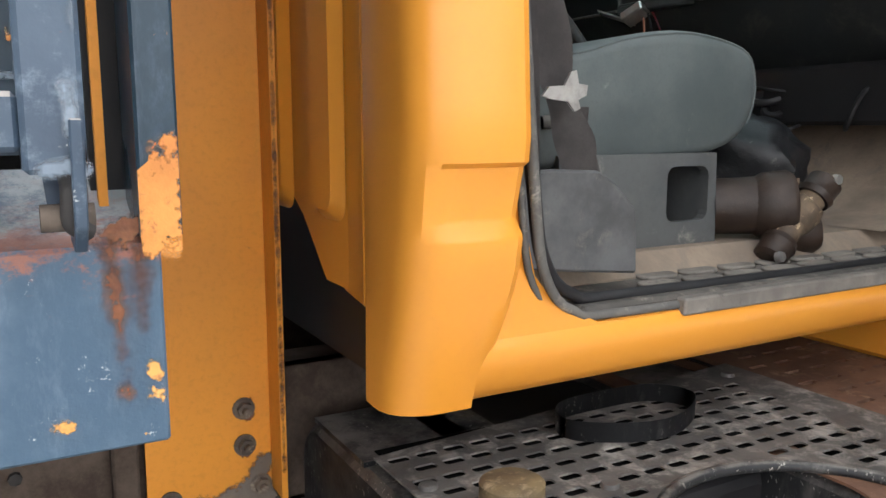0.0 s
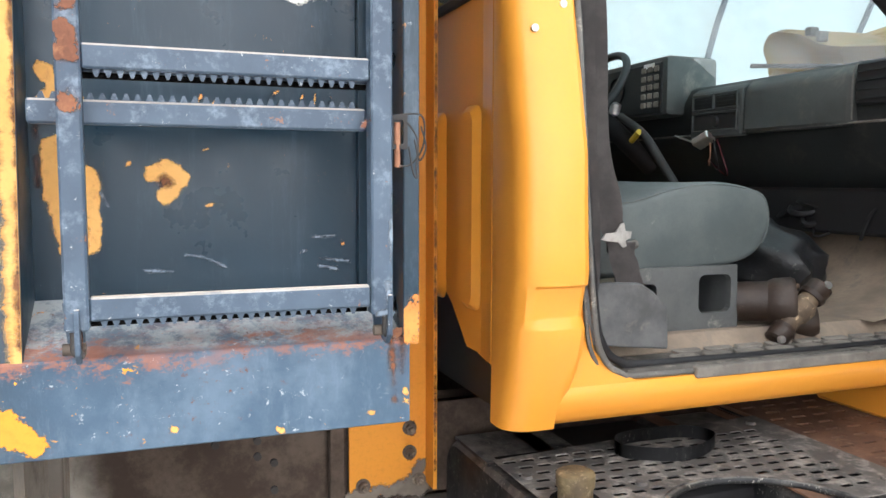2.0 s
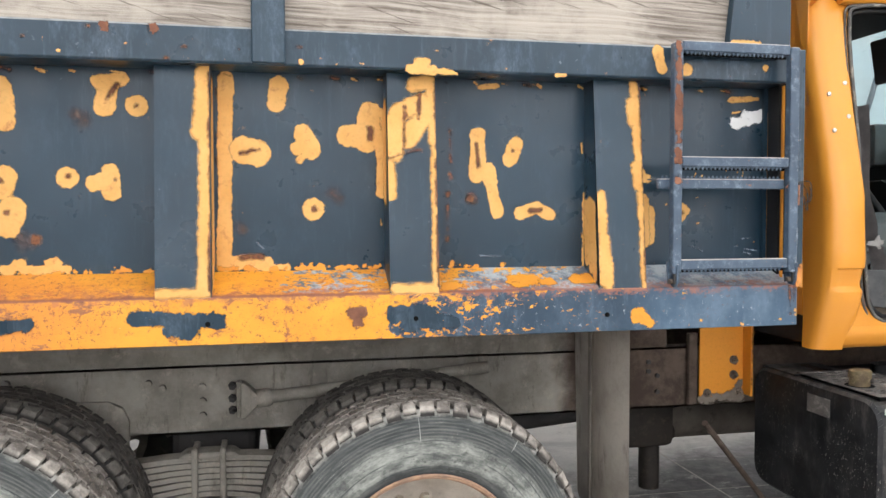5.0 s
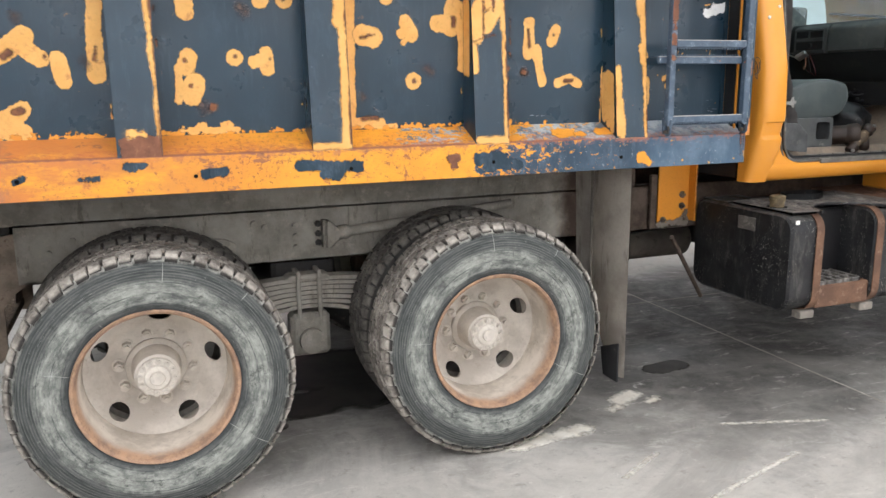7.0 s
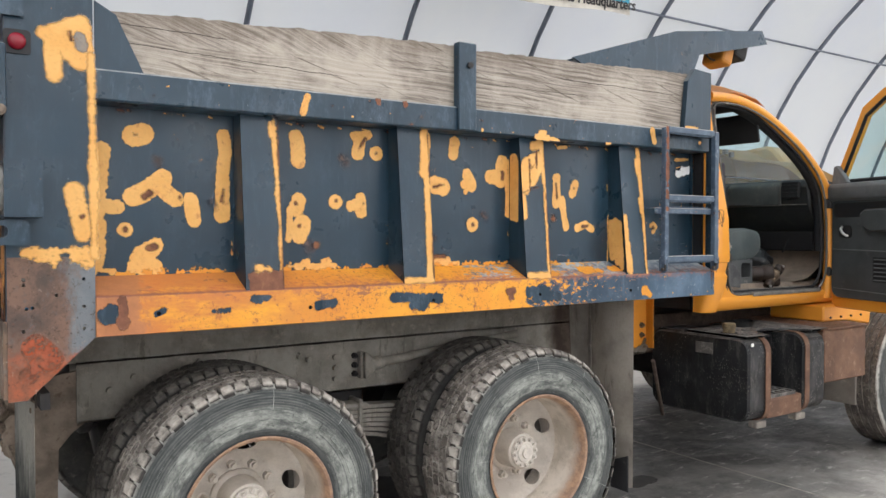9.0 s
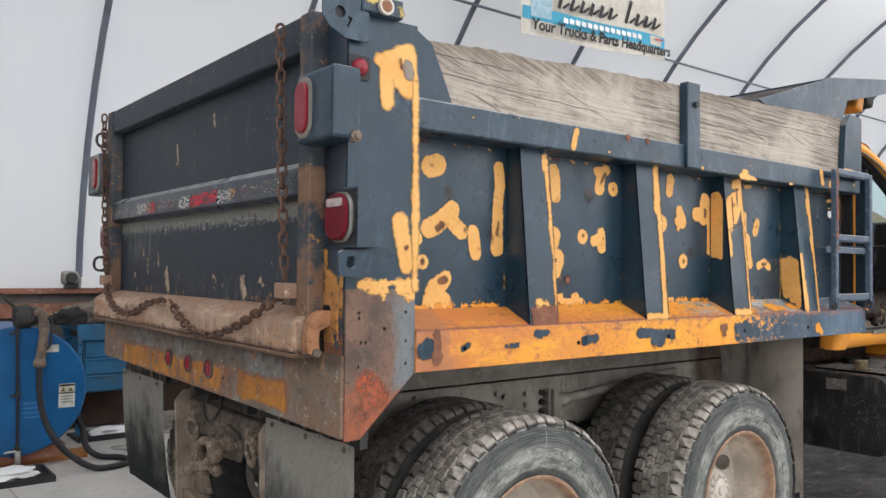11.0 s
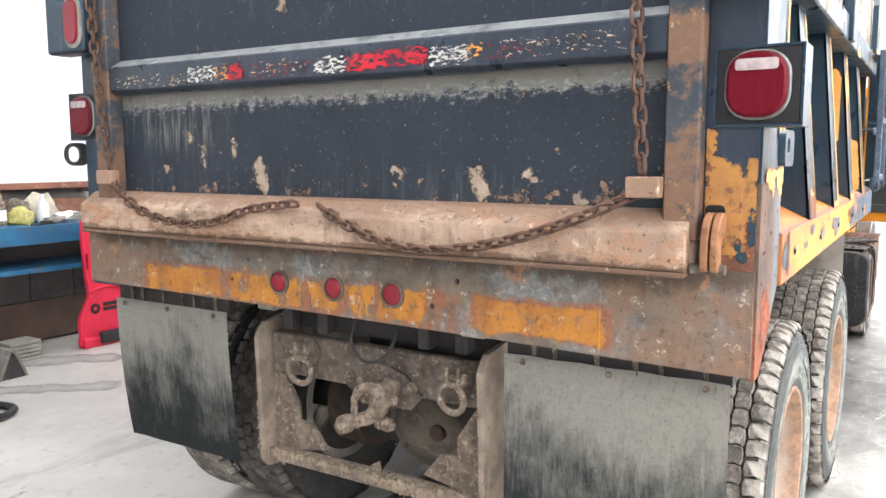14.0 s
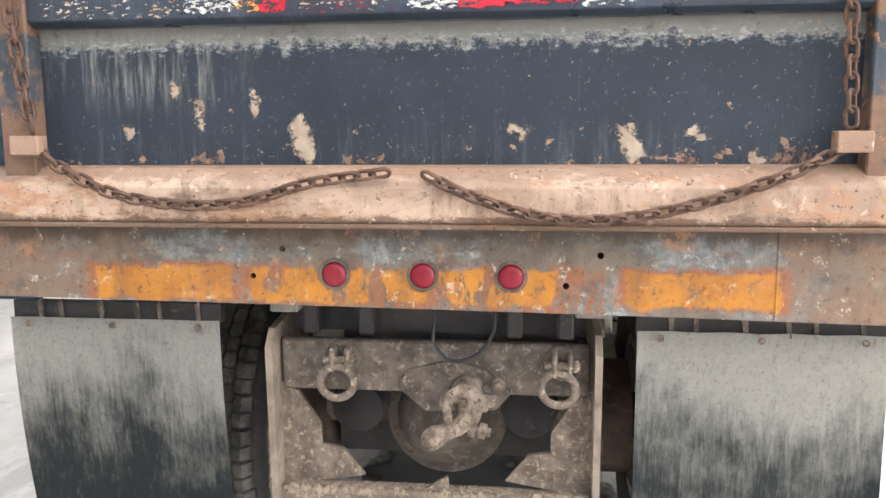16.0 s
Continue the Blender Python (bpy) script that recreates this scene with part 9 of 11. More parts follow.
pod = part("instrument_pod", boxat(B(), POD, 0.24, 0.62, 0.23, 0.025, 2), glove_mat, dash, smooth=40)
part("switch_panel", boxat(B(), POD @ pose(-0.121, 0.0, -0.005), 0.012, 0.57, 0.195, 0.004), plain_black, pod)
for r in range(5):
    for c in range(3):
        part("switch", boxat(B(), POD @ pose(-0.129, -0.255 + 0.042 * c, 0.068 - 0.034 * r), 0.008, 0.030, 0.022, 0.003), grey_dusty, pod)
part("display", boxat(B(), POD @ pose(-0.128, -0.205, 0.082), 0.004, 0.07, 0.018, 0.001), white_sheet, pod)
for y in (0.02, 0.16):
    part("gauge", lathe(B(), [(0.0, 0.055), (-0.006, 0.058), (-0.006, 0.050), (0.0, 0.048), (0.0, 0.0)], POD @ Vector((-0.128, y, 0.01)), POD.to_3x3() @ Vector((1, 0, 0)), 24), black, pod, smooth=40)
part("column_switch", cyl(B(), (4.93, 0.30, 1.80), (4.91, 0.22, 1.83), 0.012, seg=8), worn("yellow_knob", S(190, 160, 40), S(160, 130, 30), big=9), pod)
part("left_pod", box(B(), 5.0, 5.2, 0.48, 0.84, 1.85, 2.12, 0.04, 2), black, dash, smooth=40)
wheel_ring = lathe(B(), [(0.016 * math.cos(t), 0.225 + 0.016 * math.sin(t)) for t in np.linspace(0, 2 * math.pi, 11)[:-1]], (4.83, 0.50, 1.98), (1, 0, -0.75), 36, closed=True)
part("steering_wheel", wheel_ring, black, cab, smooth=60)
bm = cyl(B(), (4.84, 0.50, 1.965), (5.15, 0.48, 1.70), 0.04, seg=12)
for a in (0.4, 2.6, 4.6):
    cyl(bm, (4.84, 0.50, 1.965), (4.83 + 0.13 * math.cos(a) * 0.6, 0.50 + 0.21 * math.sin(a), 1.98 + 0.13 * math.cos(a)), 0.012, seg=8)
part("steering_column", bm, black, cab, smooth=50)
bm = sweep(B(), smoothed([(4.94, 0.0, 1.60), (4.93, 0.09, 1.70), (4.93, 0.22, 1.82), (4.92, 0.37, 1.90)], 5), 0.017, 8)
part("gear_lever", bm, dark_steel, cab, smooth=60)
part("lever_knob", lathe(B(), [(-0.03, 0), (-0.02, 0.022), (0.02, 0.022), (0.03, 0)], (4.90, 0.38, 1.93), (0.1, -0.2, 1), 14), chrome, cab, smooth=60)
part("loose_bracket", boxat(B(), pose(5.04, 0.08, 1.79, 20, 10, 30), 0.05, 0.11, 0.004), chrome, cab)
part("loose_bracket", boxat(B(), pose(5.03, -0.01, 1.79, -30, 20, 10), 0.05, 0.07, 0.03, 0.004), chrome, cab)
for k, c in enumerate((rust_mat, black, red_dark)):
    part("loose_wire", sweep(B(), smoothed([(5.05, -0.02 - 0.02 * k, 1.79), (5.03, -0.05 - 0.03 * k, 1.74), (5.05, -0.02 - 0.05 * k, 1.70 - 0.02 * k), (5.08, 0.02, 1.72)], 5), 0.003, 5), c, cab, smooth=60)
rng = random.Random(4)
for k in range(26):
    y = -0.75 + 1.2 * rng.random()
    w = 0.1 + 0.35 * rng.random()
    pts = [(5.25, y, 1.60), (5.14 + 0.1 * rng.random(), y + 0.3 * w, 1.50 + 0.08 * rng.random()), (5.14 + 0.1 * rng.random(), y + 0.65 * w, 1.46 + 0.12 * rng.random()), (5.27, y + w, 1.60)]
    part("harness", sweep(B(), smoothed(pts, 5), 0.004 + 0.008 * rng.random() ** 2, 6), plain_black if k % 6 else black, dash, smooth=60)
part("sun_visor", boxat(B(), pose(4.50, -0.62, 2.32, 0, 80, 0), 0.20, 0.44, 0.022, 0.01, 2), black, cab)
part("sun_visor", boxat(B(), pose(4.50, 0.42, 2.36, 0, 30, 0), 0.20, 0.55, 0.02, 0.008), black, cab)

# seats
def seat(y, label):
    base = part("seat_base", holed(B(), [(4.20, 1.26), (4.562, 1.26), (4.556, 1.425), (4.20, 1.425)], [rounded(4.437, 4.538, 1.303, 1.402, 0.018, 3), rounded(4.24, 4.31, 1.32, 1.385, 0.015, 3)], "y", y - 0.262, y - 0.242), seat_plastic, cab, "grey plastic seat base")
    part("base_side", holed(B(), [(4.20, 1.262), (4.562, 1.262), (4.556, 1.425), (4.20, 1.425)], [rounded(4.437, 4.538, 1.303, 1.402, 0.018, 3)], "y", y + 0.22, y + 0.24), seat_plastic, base)
    part("base_front", box(B(), 4.545, 4.560, y - 0.242, y + 0.22, 1.262, 1.42), seat_plastic, base)
    bm, rows = B(), []
    prof = [(4.06, 1.44), (4.08, 1.40), (4.30, 1.405), (4.54, 1.42), (4.632, 1.45), (4.672, 1.51), (4.672, 1.575), (4.635, 1.618), (4.50, 1.64), (4.36, 1.625), (4.25, 1.595), (4.15, 1.585), (4.08, 1.55)]
    prof = [(p.x, p.z) for p in smoothed([(x, 0, z) for x, z in prof], 4, closed=True)]
    for t, k in ((-0.252, 0.80), (-0.25, 0.86), (-0.246, 0.93), (-0.225, 1.0), (-0.1, 0.985), (0.1, 0.985), (0.225, 1.0), (0.246, 0.93), (0.25, 0.86), (0.252, 0.80)):
        rows.append([bm.verts.new((4.36 + (x - 4.36) * (0.5 + 0.5 * k), y + t, 1.51 + (z - 1.51) * k)) for x, z in prof])
    n = len(prof)
    for r, s in zip(rows, rows[1:]):
        for k in range(n):
            bm.faces.new((r[k], r[(k + 1) % n], s[(k + 1) % n], s[k]))
    bm.faces.new(rows[0]), bm.faces.new(rows[-1])
    cushion = part("cushion", bm, vinyl, cab, label, smooth=70)
    part("piping", sweep(B(), [(4.36 + (x - 4.36) * 0.97, y - 0.243, 1.51 + (z - 1.51) * 0.945) for x, z in prof[18:44]], 0.004, 6), vinyl, cushion, smooth=60)
    back = boxat(B(), pose(4.06, y, 1.90, 0, -12, 0), 0.14, 0.46, 0.72, 0.06, 3)
    part("backrest", back, vinyl, cab, smooth=60)


seat(-0.50, "grey vinyl seat cushion with a stitched edge")
seat(0.48, "grey vinyl seat cushion with a stitched edge")
part("recline_lever", sweep(B(), smoothed([(4.17, -0.755, 1.478), (4.21, -0.77, 1.482), (4.24, -0.772, 1.488)], 4), 0.011, 8), seal_mat, cab, smooth=60)
dull_steel = worn("dull_steel", S(150, 148, 144), S(120, 118, 115), big=30, rough=0.45, metal=0.5, bump=0.1)
# belt: webbing from the pillar down to the buckle
belt = [(4.03, -0.90, 2.05), (4.045, -0.89, 1.85), (4.07, -0.88, 1.70), (4.092, -0.876, 1.60), (4.108, -0.874, 1.53), (4.13, -0.872, 1.48), (4.15, -0.872, 1.43), (4.16, -0.87, 1.36)]
bm, rows = B(), []
for i, p in enumerate(smoothed(belt, 5)):
    d = Vector((0.030, -0.008 * math.sin(i * 0.5), 0.006))
    rows.append([bm.verts.new(p - d), bm.verts.new(p + d)])
for r, s in zip(rows, rows[1:]):
    bm.faces.new((r[0], r[1], s[1], s[0]))
bmesh.ops.solidify(bm, geom=list(bm.faces), thickness=0.003)
part("seat_belt", bm, belt_mat, cab, "grey woven seat belt", smooth=50)
bm, rows = B(), []
for p in smoothed([(4.012, -0.905, 1.95), (4.03, -0.895, 1.7), (4.045, -0.89, 1.52), (4.045, -0.89, 1.40)], 5):
    rows.append([bm.verts.new(p - Vector((0.022, 0, 0))), bm.verts.new(p + Vector((0.022, 0, 0)))])
for r, s in zip(rows, rows[1:]):
    bm.faces.new((r[0], r[1], s[1], s[0]))
bmesh.ops.solidify(bm, geom=list(bm.faces), thickness=0.003)
part("seat_belt", bm, belt_mat, cab, smooth=50)
bm, rows = B(), []
for p in smoothed([(4.165, -0.855, 1.50), (4.16, -0.862, 1.46), (4.18, -0.865, 1.41), (4.185, -0.86, 1.36)], 5):
    rows.append([bm.verts.new(p - Vector((0.02, 0, 0))), bm.verts.new(p + Vector((0.02, 0.004, 0)))])
for r, s in zip(rows, rows[1:]):
    bm.faces.new((r[0], r[1], s[1], s[0]))
bmesh.ops.solidify(bm, geom=list(bm.faces), thickness=0.003)
part("belt_fold", bm, belt_mat, cab, smooth=50)
tongue = [(4.060, 1.512), (4.072, 1.525), (4.098, 1.527), (4.108, 1.545), (4.118, 1.548), (4.122, 1.53), (4.138, 1.528), (4.136, 1.514), (4.122, 1.508), (4.126, 1.496), (4.116, 1.492), (4.104, 1.505), (4.075, 1.508)]
part("belt_tongue", prism(B(), tongue, "y", -0.905, -0.901), dull_steel, cab, "steel belt tongue")

SWING = -20
# open passenger door: built square to the cab about its hinge line, then swung
HX = 5.32
trim_mat = worn("charcoal_door_trim", S(64, 67, 68), S(50, 53, 54), grain=200, big=4, rough=0.55, dirt=S(108, 108, 104), dirt_at=(0.56, 0.80), bump=0.12)
trim_pale = worn("grey_door_cap", S(98, 101, 102), S(82, 85, 87), grain=200, big=5, rough=0.5, dirt=S(132, 130, 126), dirt_at=(0.56, 0.80), bump=0.1)
door = part("passenger_door", prism(B(), [(-1.0, 1.12), (-1.03, 1.085), (-2.08, 1.085), (-2.11, 1.12), (-2.11, 1.95), (-1.0, 1.95)], "x", HX, HX + 0.05, 0.008), orange, truck, "open orange passenger door with a dark grey inner panel", smooth=40)
fr = [(-1.0, 1.95), (-2.11, 1.95), (-2.10, 2.35), (-2.07, 2.56), (-2.0, 2.60), (-1.45, 2.55), (-1.27, 2.45), (-1.06, 2.05)]
gl = [(-1.08, 1.965), (-2.0, 1.965), (-1.995, 2.33), (-1.97, 2.50), (-1.92, 2.53), (-1.47, 2.485), (-1.31, 2.39), (-1.12, 2.03)]
part("window_frame", holed(B(), fr, [gl], "x", HX + 0.005, HX + 0.045), orange, door)
part("frame_seal", sweep(B(), [(HX + 0.002, y, z) for y, z in gl], 0.013, 6, closed=True), black, door, smooth=60)
part("pane", prism(B(), gl, "x", HX + 0.022, HX + 0.026), window_glass, door).visible_shadow = False
shape = rounded(-1.985, -1.025, 1.16, 1.86, 0.07, 5)
trim = part("inner_panel", prism(B(), shape, "x", HX - 0.024, HX + 0.002, 0.006), trim_mat, door, "charcoal moulded inner panel", smooth=40)
part("cap_rail", prism(B(), [(HX + 0.004, 1.955), (HX - 0.035, 1.948), (HX - 0.055, 1.92), (HX - 0.05, 1.845), (HX - 0.02, 1.825), (HX + 0.004, 1.825)], "y", -2.0, -1.015, 0.006), trim_pale, trim, "pale grey padded cap rail", smooth=40)
part("mirror_cover", prism(B(), [(-1.02, 1.93), (-1.19, 1.95), (-1.12, 2.03), (-1.08, 2.075), (-1.045, 2.07)], "x", HX - 0.03, HX + 0.004, 0.006), trim_pale, trim, smooth=40)
part("recess", prism(B(), rounded(-1.96, -1.05, 1.715, 1.815, 0.03, 4), "x", HX - 0.0265, HX - 0.02, 0.001), plain_black, trim)
part("arm_rest", prism(B(), [(-1.33, 1.735), (-1.38, 1.765), (-1.92, 1.775), (-1.95, 1.72), (-1.92, 1.63), (-1.42, 1.615), (-1.36, 1.65)], "x", HX - 0.075, HX - 0.02, 0.012), trim_mat, trim, smooth=40)
part("handle_cup", prism(B(), rounded(-1.22, -1.10, 1.575, 1.66, 0.025, 4), "x", HX - 0.0285, HX - 0.022, 0.001), plain_black, trim)
part("pull_handle", sweep(B(), smoothed([(HX - 0.028, -1.19, 1.585), (HX - 0.048, -1.17, 1.60), (HX - 0.05, -1.145, 1.63), (HX - 0.03, -1.135, 1.65)], 4), 0.009, 8), chrome, trim, smooth=60)
part("trim_seam", sweep(B(), [(HX - 0.025, y, z) for y, z in ((-1.035, 1.495), (-1.5, 1.49), (-1.975, 1.485))], 0.004, 6), trim_pale, trim)
part("trim_seam", sweep(B(), [(HX - 0.025, y, z) for y, z in ((-1.05, 1.225), (-1.5, 1.215), (-1.96, 1.21))], 0.003, 6), trim_pale, trim)
for k in range(6):
    part("speaker_slat", box(B(), HX - 0.031, HX - 0.023, -1.80, -1.42, 1.295 + 0.027 * k, 1.303 + 0.027 * k, 0.002), trim_pale, trim)
part("speaker_dark", box(B(), HX - 0.0255, HX - 0.0235, -1.81, -1.41, 1.285, 1.45), plain_black, trim)
part("latch_plate", box(B(), HX - 0.004, HX + 0.002, -2.06, -2.02, 1.30, 1.46), dark_steel, door)
door.matrix_basis = pose(5.15, -0.985, 0, 0, 0, SWING) @ Matrix.Translation((-HX, 1.0, 0))
for z in (1.30, 1.78):
    part("door_hinge", box(B(), 5.11, 5.18, -0.995, -0.955, z, z + 0.07, 0.008), dark_steel, cab)

# loose universal joint lying on the cab floor
joint_thing = thing("universal_joint", (4.68, -0.76, 1.245), "oily brown universal joint and shaft stub on the cab floor", "drive joint")
part("shaft_stub", cyl(B(), (4.655, -0.725, 1.322), (4.74, -0.785, 1.326), 0.052, 0.055, 24), brown_oily, joint_thing, smooth=40)
yoke = part("yoke", lathe(B(), [(-0.05, 0), (-0.05, 0.052), (-0.03, 0.063), (0.012, 0.066), (0.022, 0.060), (0.022, 0.044), (0.012, 0.040), (0.012, 0.018), (0.026, 0.014), (0.026, 0)], (4.755, -0.80, 1.326), (0.78, -0.60, 0.05), 28), brown_oily, joint_thing, smooth=35)
for a in (0.4, 1.9, 3.5, 5.0):
    part("bolt", cyl(B(), (4.768 + 0.036 * math.cos(a), -0.815 + 0.03 * math.cos(a), 1.324 + 0.05 * math.sin(a)), (4.775 + 0.036 * math.cos(a), -0.825 + 0.03 * math.cos(a), 1.325 + 0.05 * math.sin(a)), 0.007, seg=6), brown_sandy, yoke)
cross = part("cross", cyl(B(), (4.705, -0.835, 1.25), (4.815, -0.835, 1.352), 0.024, 0.026, 18), brown_sandy, joint_thing, "sand-crusted cross with bright bearing caps", smooth=40)
part("cross_body", lathe(B(), [(-0.04, 0), (-0.036, 0.026), (-0.01, 0.036), (0.02, 0.034), (0.036, 0.024), (0.04, 0)], (4.768, -0.832, 1.308), (0.3, -0.5, 0.6), 20), brown_sandy, cross, smooth=50)
for p, q, r in (((4.80, -0.835, 1.338), (4.842, -0.838, 1.377), 0.032), ((4.722, -0.835, 1.266), (4.69, -0.838, 1.238), 0.030)):
    cap = part("cap", lathe(B(), [(0.0, 0.0), (0.0, r), (0.012, r + 0.003), (0.018, r), (0.044, r), (0.05, r - 0.008), (0.05, 0.0)], p, [b - a for a, b in zip(p, q)], 22), brown_oily, cross, smooth=35)
    d = (Vector(q) - Vector(p)).normalized()
    end = Vector(p) + 0.045 * d + Vector((-0.004, -0.022, 0.006))
    part("cap_end", cyl(B(), end, end + Vector((0.0, -0.010, 0.001)), 0.011, 0.009, 14), chrome, cross)
part("cap", lathe(B(), [(-0.04, 0.0), (-0.04, 0.034), (-0.02, 0.043), (0.02, 0.043), (0.034, 0.034), (0.034, 0.0)], (4.818, -0.80, 1.272), (0.75, -0.6, 0.1), 22), brown_oily, cross, smooth=35)
joint_thing.location.x -= 0.07
# black bag of oddments behind it
bag = B()
bmesh.ops.create_icosphere(bag, subdivisions=4, radius=1.0)
for v in bag.verts:
    d = 1 + 0.16 * noise.noise(v.co * 2.2) + 0.06 * noise.noise(v.co * 6)
    v.co = Vector((4.92 + 0.15 * v.co.x * d, -0.40 + 0.25 * v.co.y * d, max(1.265, 1.38 + 0.145 * v.co.z * d)))
bag_ob = tagged(part("rubbish_bag", bag, worn("black_polythene", S(30, 31, 33), S(20, 21, 23), big=9, rough=0.4, dirt=S(120, 118, 112), dirt_at=(0.60, 0.70), bump=0.6), smooth=60), "shiny black plastic bag on the cab floor", "bag")
part("neck", lathe(B(), [(-0.02, 0.045), (0.0, 0.022), (0.02, 0.016), (0.035, 0.028), (0.06, 0.040), (0.062, 0.0)], (4.95, -0.30, 1.50), (0.4, 0.5, 0.8), 14), plain_black, bag_ob, "gathered neck of the bag", smooth=50)

# ---- along the bench wall ----
drum = thing("oil_drum", (-0.07, 3.9, 0.0), "large blue enamelled drum with a hand pump, lying on timber planks", "drum")
part("shell", lathe(B(), [(0.0, 0.0), (0.0, 0.49), (0.012, 0.505), (0.03, 0.505), (0.7, 0.505), (0.72, 0.49), (0.72, 0.0)], (-0.07, 3.55, 0.615), (0, 1, 0), 64), blue_paint, drum, smooth=30)
sticker_mat = worn("soiled_sticker", S(190, 190, 184), S(160, 158, 150), big=14, rough=0.6, dirt=S(110, 108, 104), dirt_at=(0.56, 0.72), bump=0.1)
for x, z, w, h in ((0.17, 0.937, 0.095, 0.058), (0.285, 0.555, 0.12, 0.19)):
    part("decal", box(B(), x - w / 2, x + w / 2, 3.546, 3.5485, z - h / 2, z + h / 2), sticker_mat, drum, "soiled white sticker")
part("decal_bar", box(B(), 0.227, 0.343, 3.5435, 3.5455, 0.630, 0.645), black, drum)
part("decal_bar", box(B(), 0.227, 0.343, 3.5435, 3.5455, 0.572, 0.582), black, drum)
for k in range(3):
    part("decal_line", box(B(), 0.235, 0.33, 3.5435, 3.5455, 0.545 - 0.022 * k, 0.553 - 0.022 * k), grey_dusty, drum)
for x in (0.258, 0.312):
    part("warning_mark", prism(B(), [(x - 0.022, 0.587), (x + 0.022, 0.587), (x, 0.626)], "y", 3.5435, 3.5455), scab_early, drum)
    part("warning_core", prism(B(), [(x - 0.008, 0.592), (x + 0.008, 0.592), (x, 0.612)], "y", 3.542, 3.544), black, drum)
for k in range(4):
    part("mark_bar", box(B(), -0.03, 0.10 + 0.02 * (k % 2), 3.5475, 3.5495, 0.51 - 0.036 * k, 0.520 - 0.036 * k), worn("worn_blue_lettering", S(70, 118, 168), S(60, 104, 152), big=30, rough=0.6) if k == 0 else bpy.data.materials["worn_blue_lettering"], drum)
part("cradle", box(B(), -0.6, 0.30, 3.62, 4.22, 0.06, 0.16), red_timber, drum)
part("plank", box(B(), -0.5, 0.50, 3.72, 3.88, 0.0, 0.055, 0.004), worn("tan_plank", S(160, 108, 64), S(136, 90, 54), big=6, rough=0.8, bump=0.3), drum, "tan timber plank")
part("skid", box(B(), -0.6, 0.28, 4.02, 4.16, 0.0, 0.06, 0.004), red_timber, drum)
gauge = part("sight_tube", sweep(B(), smoothed([(-0.09, 3.53, 1.13), (-0.082, 3.525, 0.9), (-0.072, 3.525, 0.55), (-0.066, 3.53, 0.20)], 5), 0.012, 8), rubber_black, drum, "black sight tube", smooth=60)
for x, z in ((-0.09, 1.08), (-0.074, 0.60), (-0.066, 0.18)):
    part("clamp", cyl(cyl(B(), (x, 3.55, z), (x, 3.51, z), 0.020, seg=12), (x - 0.05, 3.525, z - 0.01), (x + 0.02, 3.525, z - 0.01), 0.010, seg=8), dark_steel, gauge, smooth=40)
part("drain_tap", cyl(cyl(B(), (-0.16, 3.52, 0.155), (-0.06, 3.52, 0.165), 0.010, seg=8), (-0.065, 3.52, 0.06), (-0.065, 3.52, 0.16), 0.022, seg=10), chrome, drum, smooth=40)
grip_mat = worn("grimy_grip", S(112, 98, 86), S(84, 74, 66), big=14, rough=0.85, dirt=S(60, 54, 49), dirt_at=(0.54, 0.7), bump=0.5)
gun = part("nozzle", sweep(B(), smoothed([(0.035, 3.52, 1.24), (0.085, 3.50, 1.20), (0.092, 3.485, 1.05), (0.075, 3.48, 0.92), (0.07, 3.48, 0.86)], 5), 0.036, 12), grip_mat, drum, "grimy wrapped hose nozzle", smooth=60)
part("guard", sweep(B(), smoothed([(0.06, 3.49, 1.20), (0.145, 3.47, 1.16), (0.135, 3.47, 0.98), (0.095, 3.475, 0.93)], 5), 0.010, 8), dark_steel, gun, smooth=60)
part("nozzle_end", lathe(B(), [(-0.045, 0), (-0.035, 0.038), (-0.01, 0.05), (0.025, 0.046), (0.04, 0.03), (0.045, 0)], (0.068, 3.48, 0.835), (0, 0, 1), 16), grip_mat, gun, smooth=60)
pump = part("pump_head", lathe(B(), [(0.0, 0.0), (0.0, 0.09), (0.03, 0.095), (0.10, 0.095), (0.13, 0.07), (0.16, 0.065), (0.16, 0.0)], (-0.10, 3.58, 1.19), (1, 0, 0.05), 20), dark_steel, drum, "greasy black hand pump", smooth=35)
part("pump_foot", cyl(B(), (-0.03, 3.62, 1.08), (-0.03, 3.62, 1.18), 0.05, seg=14), dark_steel, pump, smooth=40)
part("pump_handle", sweep(B(), smoothed([(-0.06, 3.52, 1.22), (-0.14, 3.50, 1.30), (-0.24, 3.50, 1.40)], 4), 0.012, 8), dark_steel, pump, smooth=60)
part("spout", sweep(B(), smoothed([(0.02, 3.58, 1.21), (0.05, 3.56, 1.235), (0.045, 3.53, 1.24)], 4), 0.028, 10), dark_steel, pump, smooth=60)
drum.location.x += 0.05
hose = [(0.118, 3.48, 0.82), (0.115, 3.46, 0.60), (0.16, 3.40, 0.36), (0.28, 3.32, 0.16), (0.45, 3.20, 0.035), (0.63, 3.18, 0.025), (0.76, 3.29, 0.025), (0.73, 3.46, 0.025), (0.60, 3.58, 0.03), (0.52, 3.66, 0.10), (0.50, 3.72, 0.25), (0.45, 3.8, 0.36)]
tagged(part("hose", sweep(B(), smoothed(hose, 8), 0.024, 10), rubber_black, smooth=60), "black rubber hose looped on the concrete floor", "hose")

bench = thing("work_bench", (2.2, 4.95, 0.0), "blue steel work bench with drawers and a lower shelf", "bench")
part("top", box(B(), 0.66, 4.6, 4.58, 5.26, 0.985, 1.045, 0.004), blue_bench, bench)
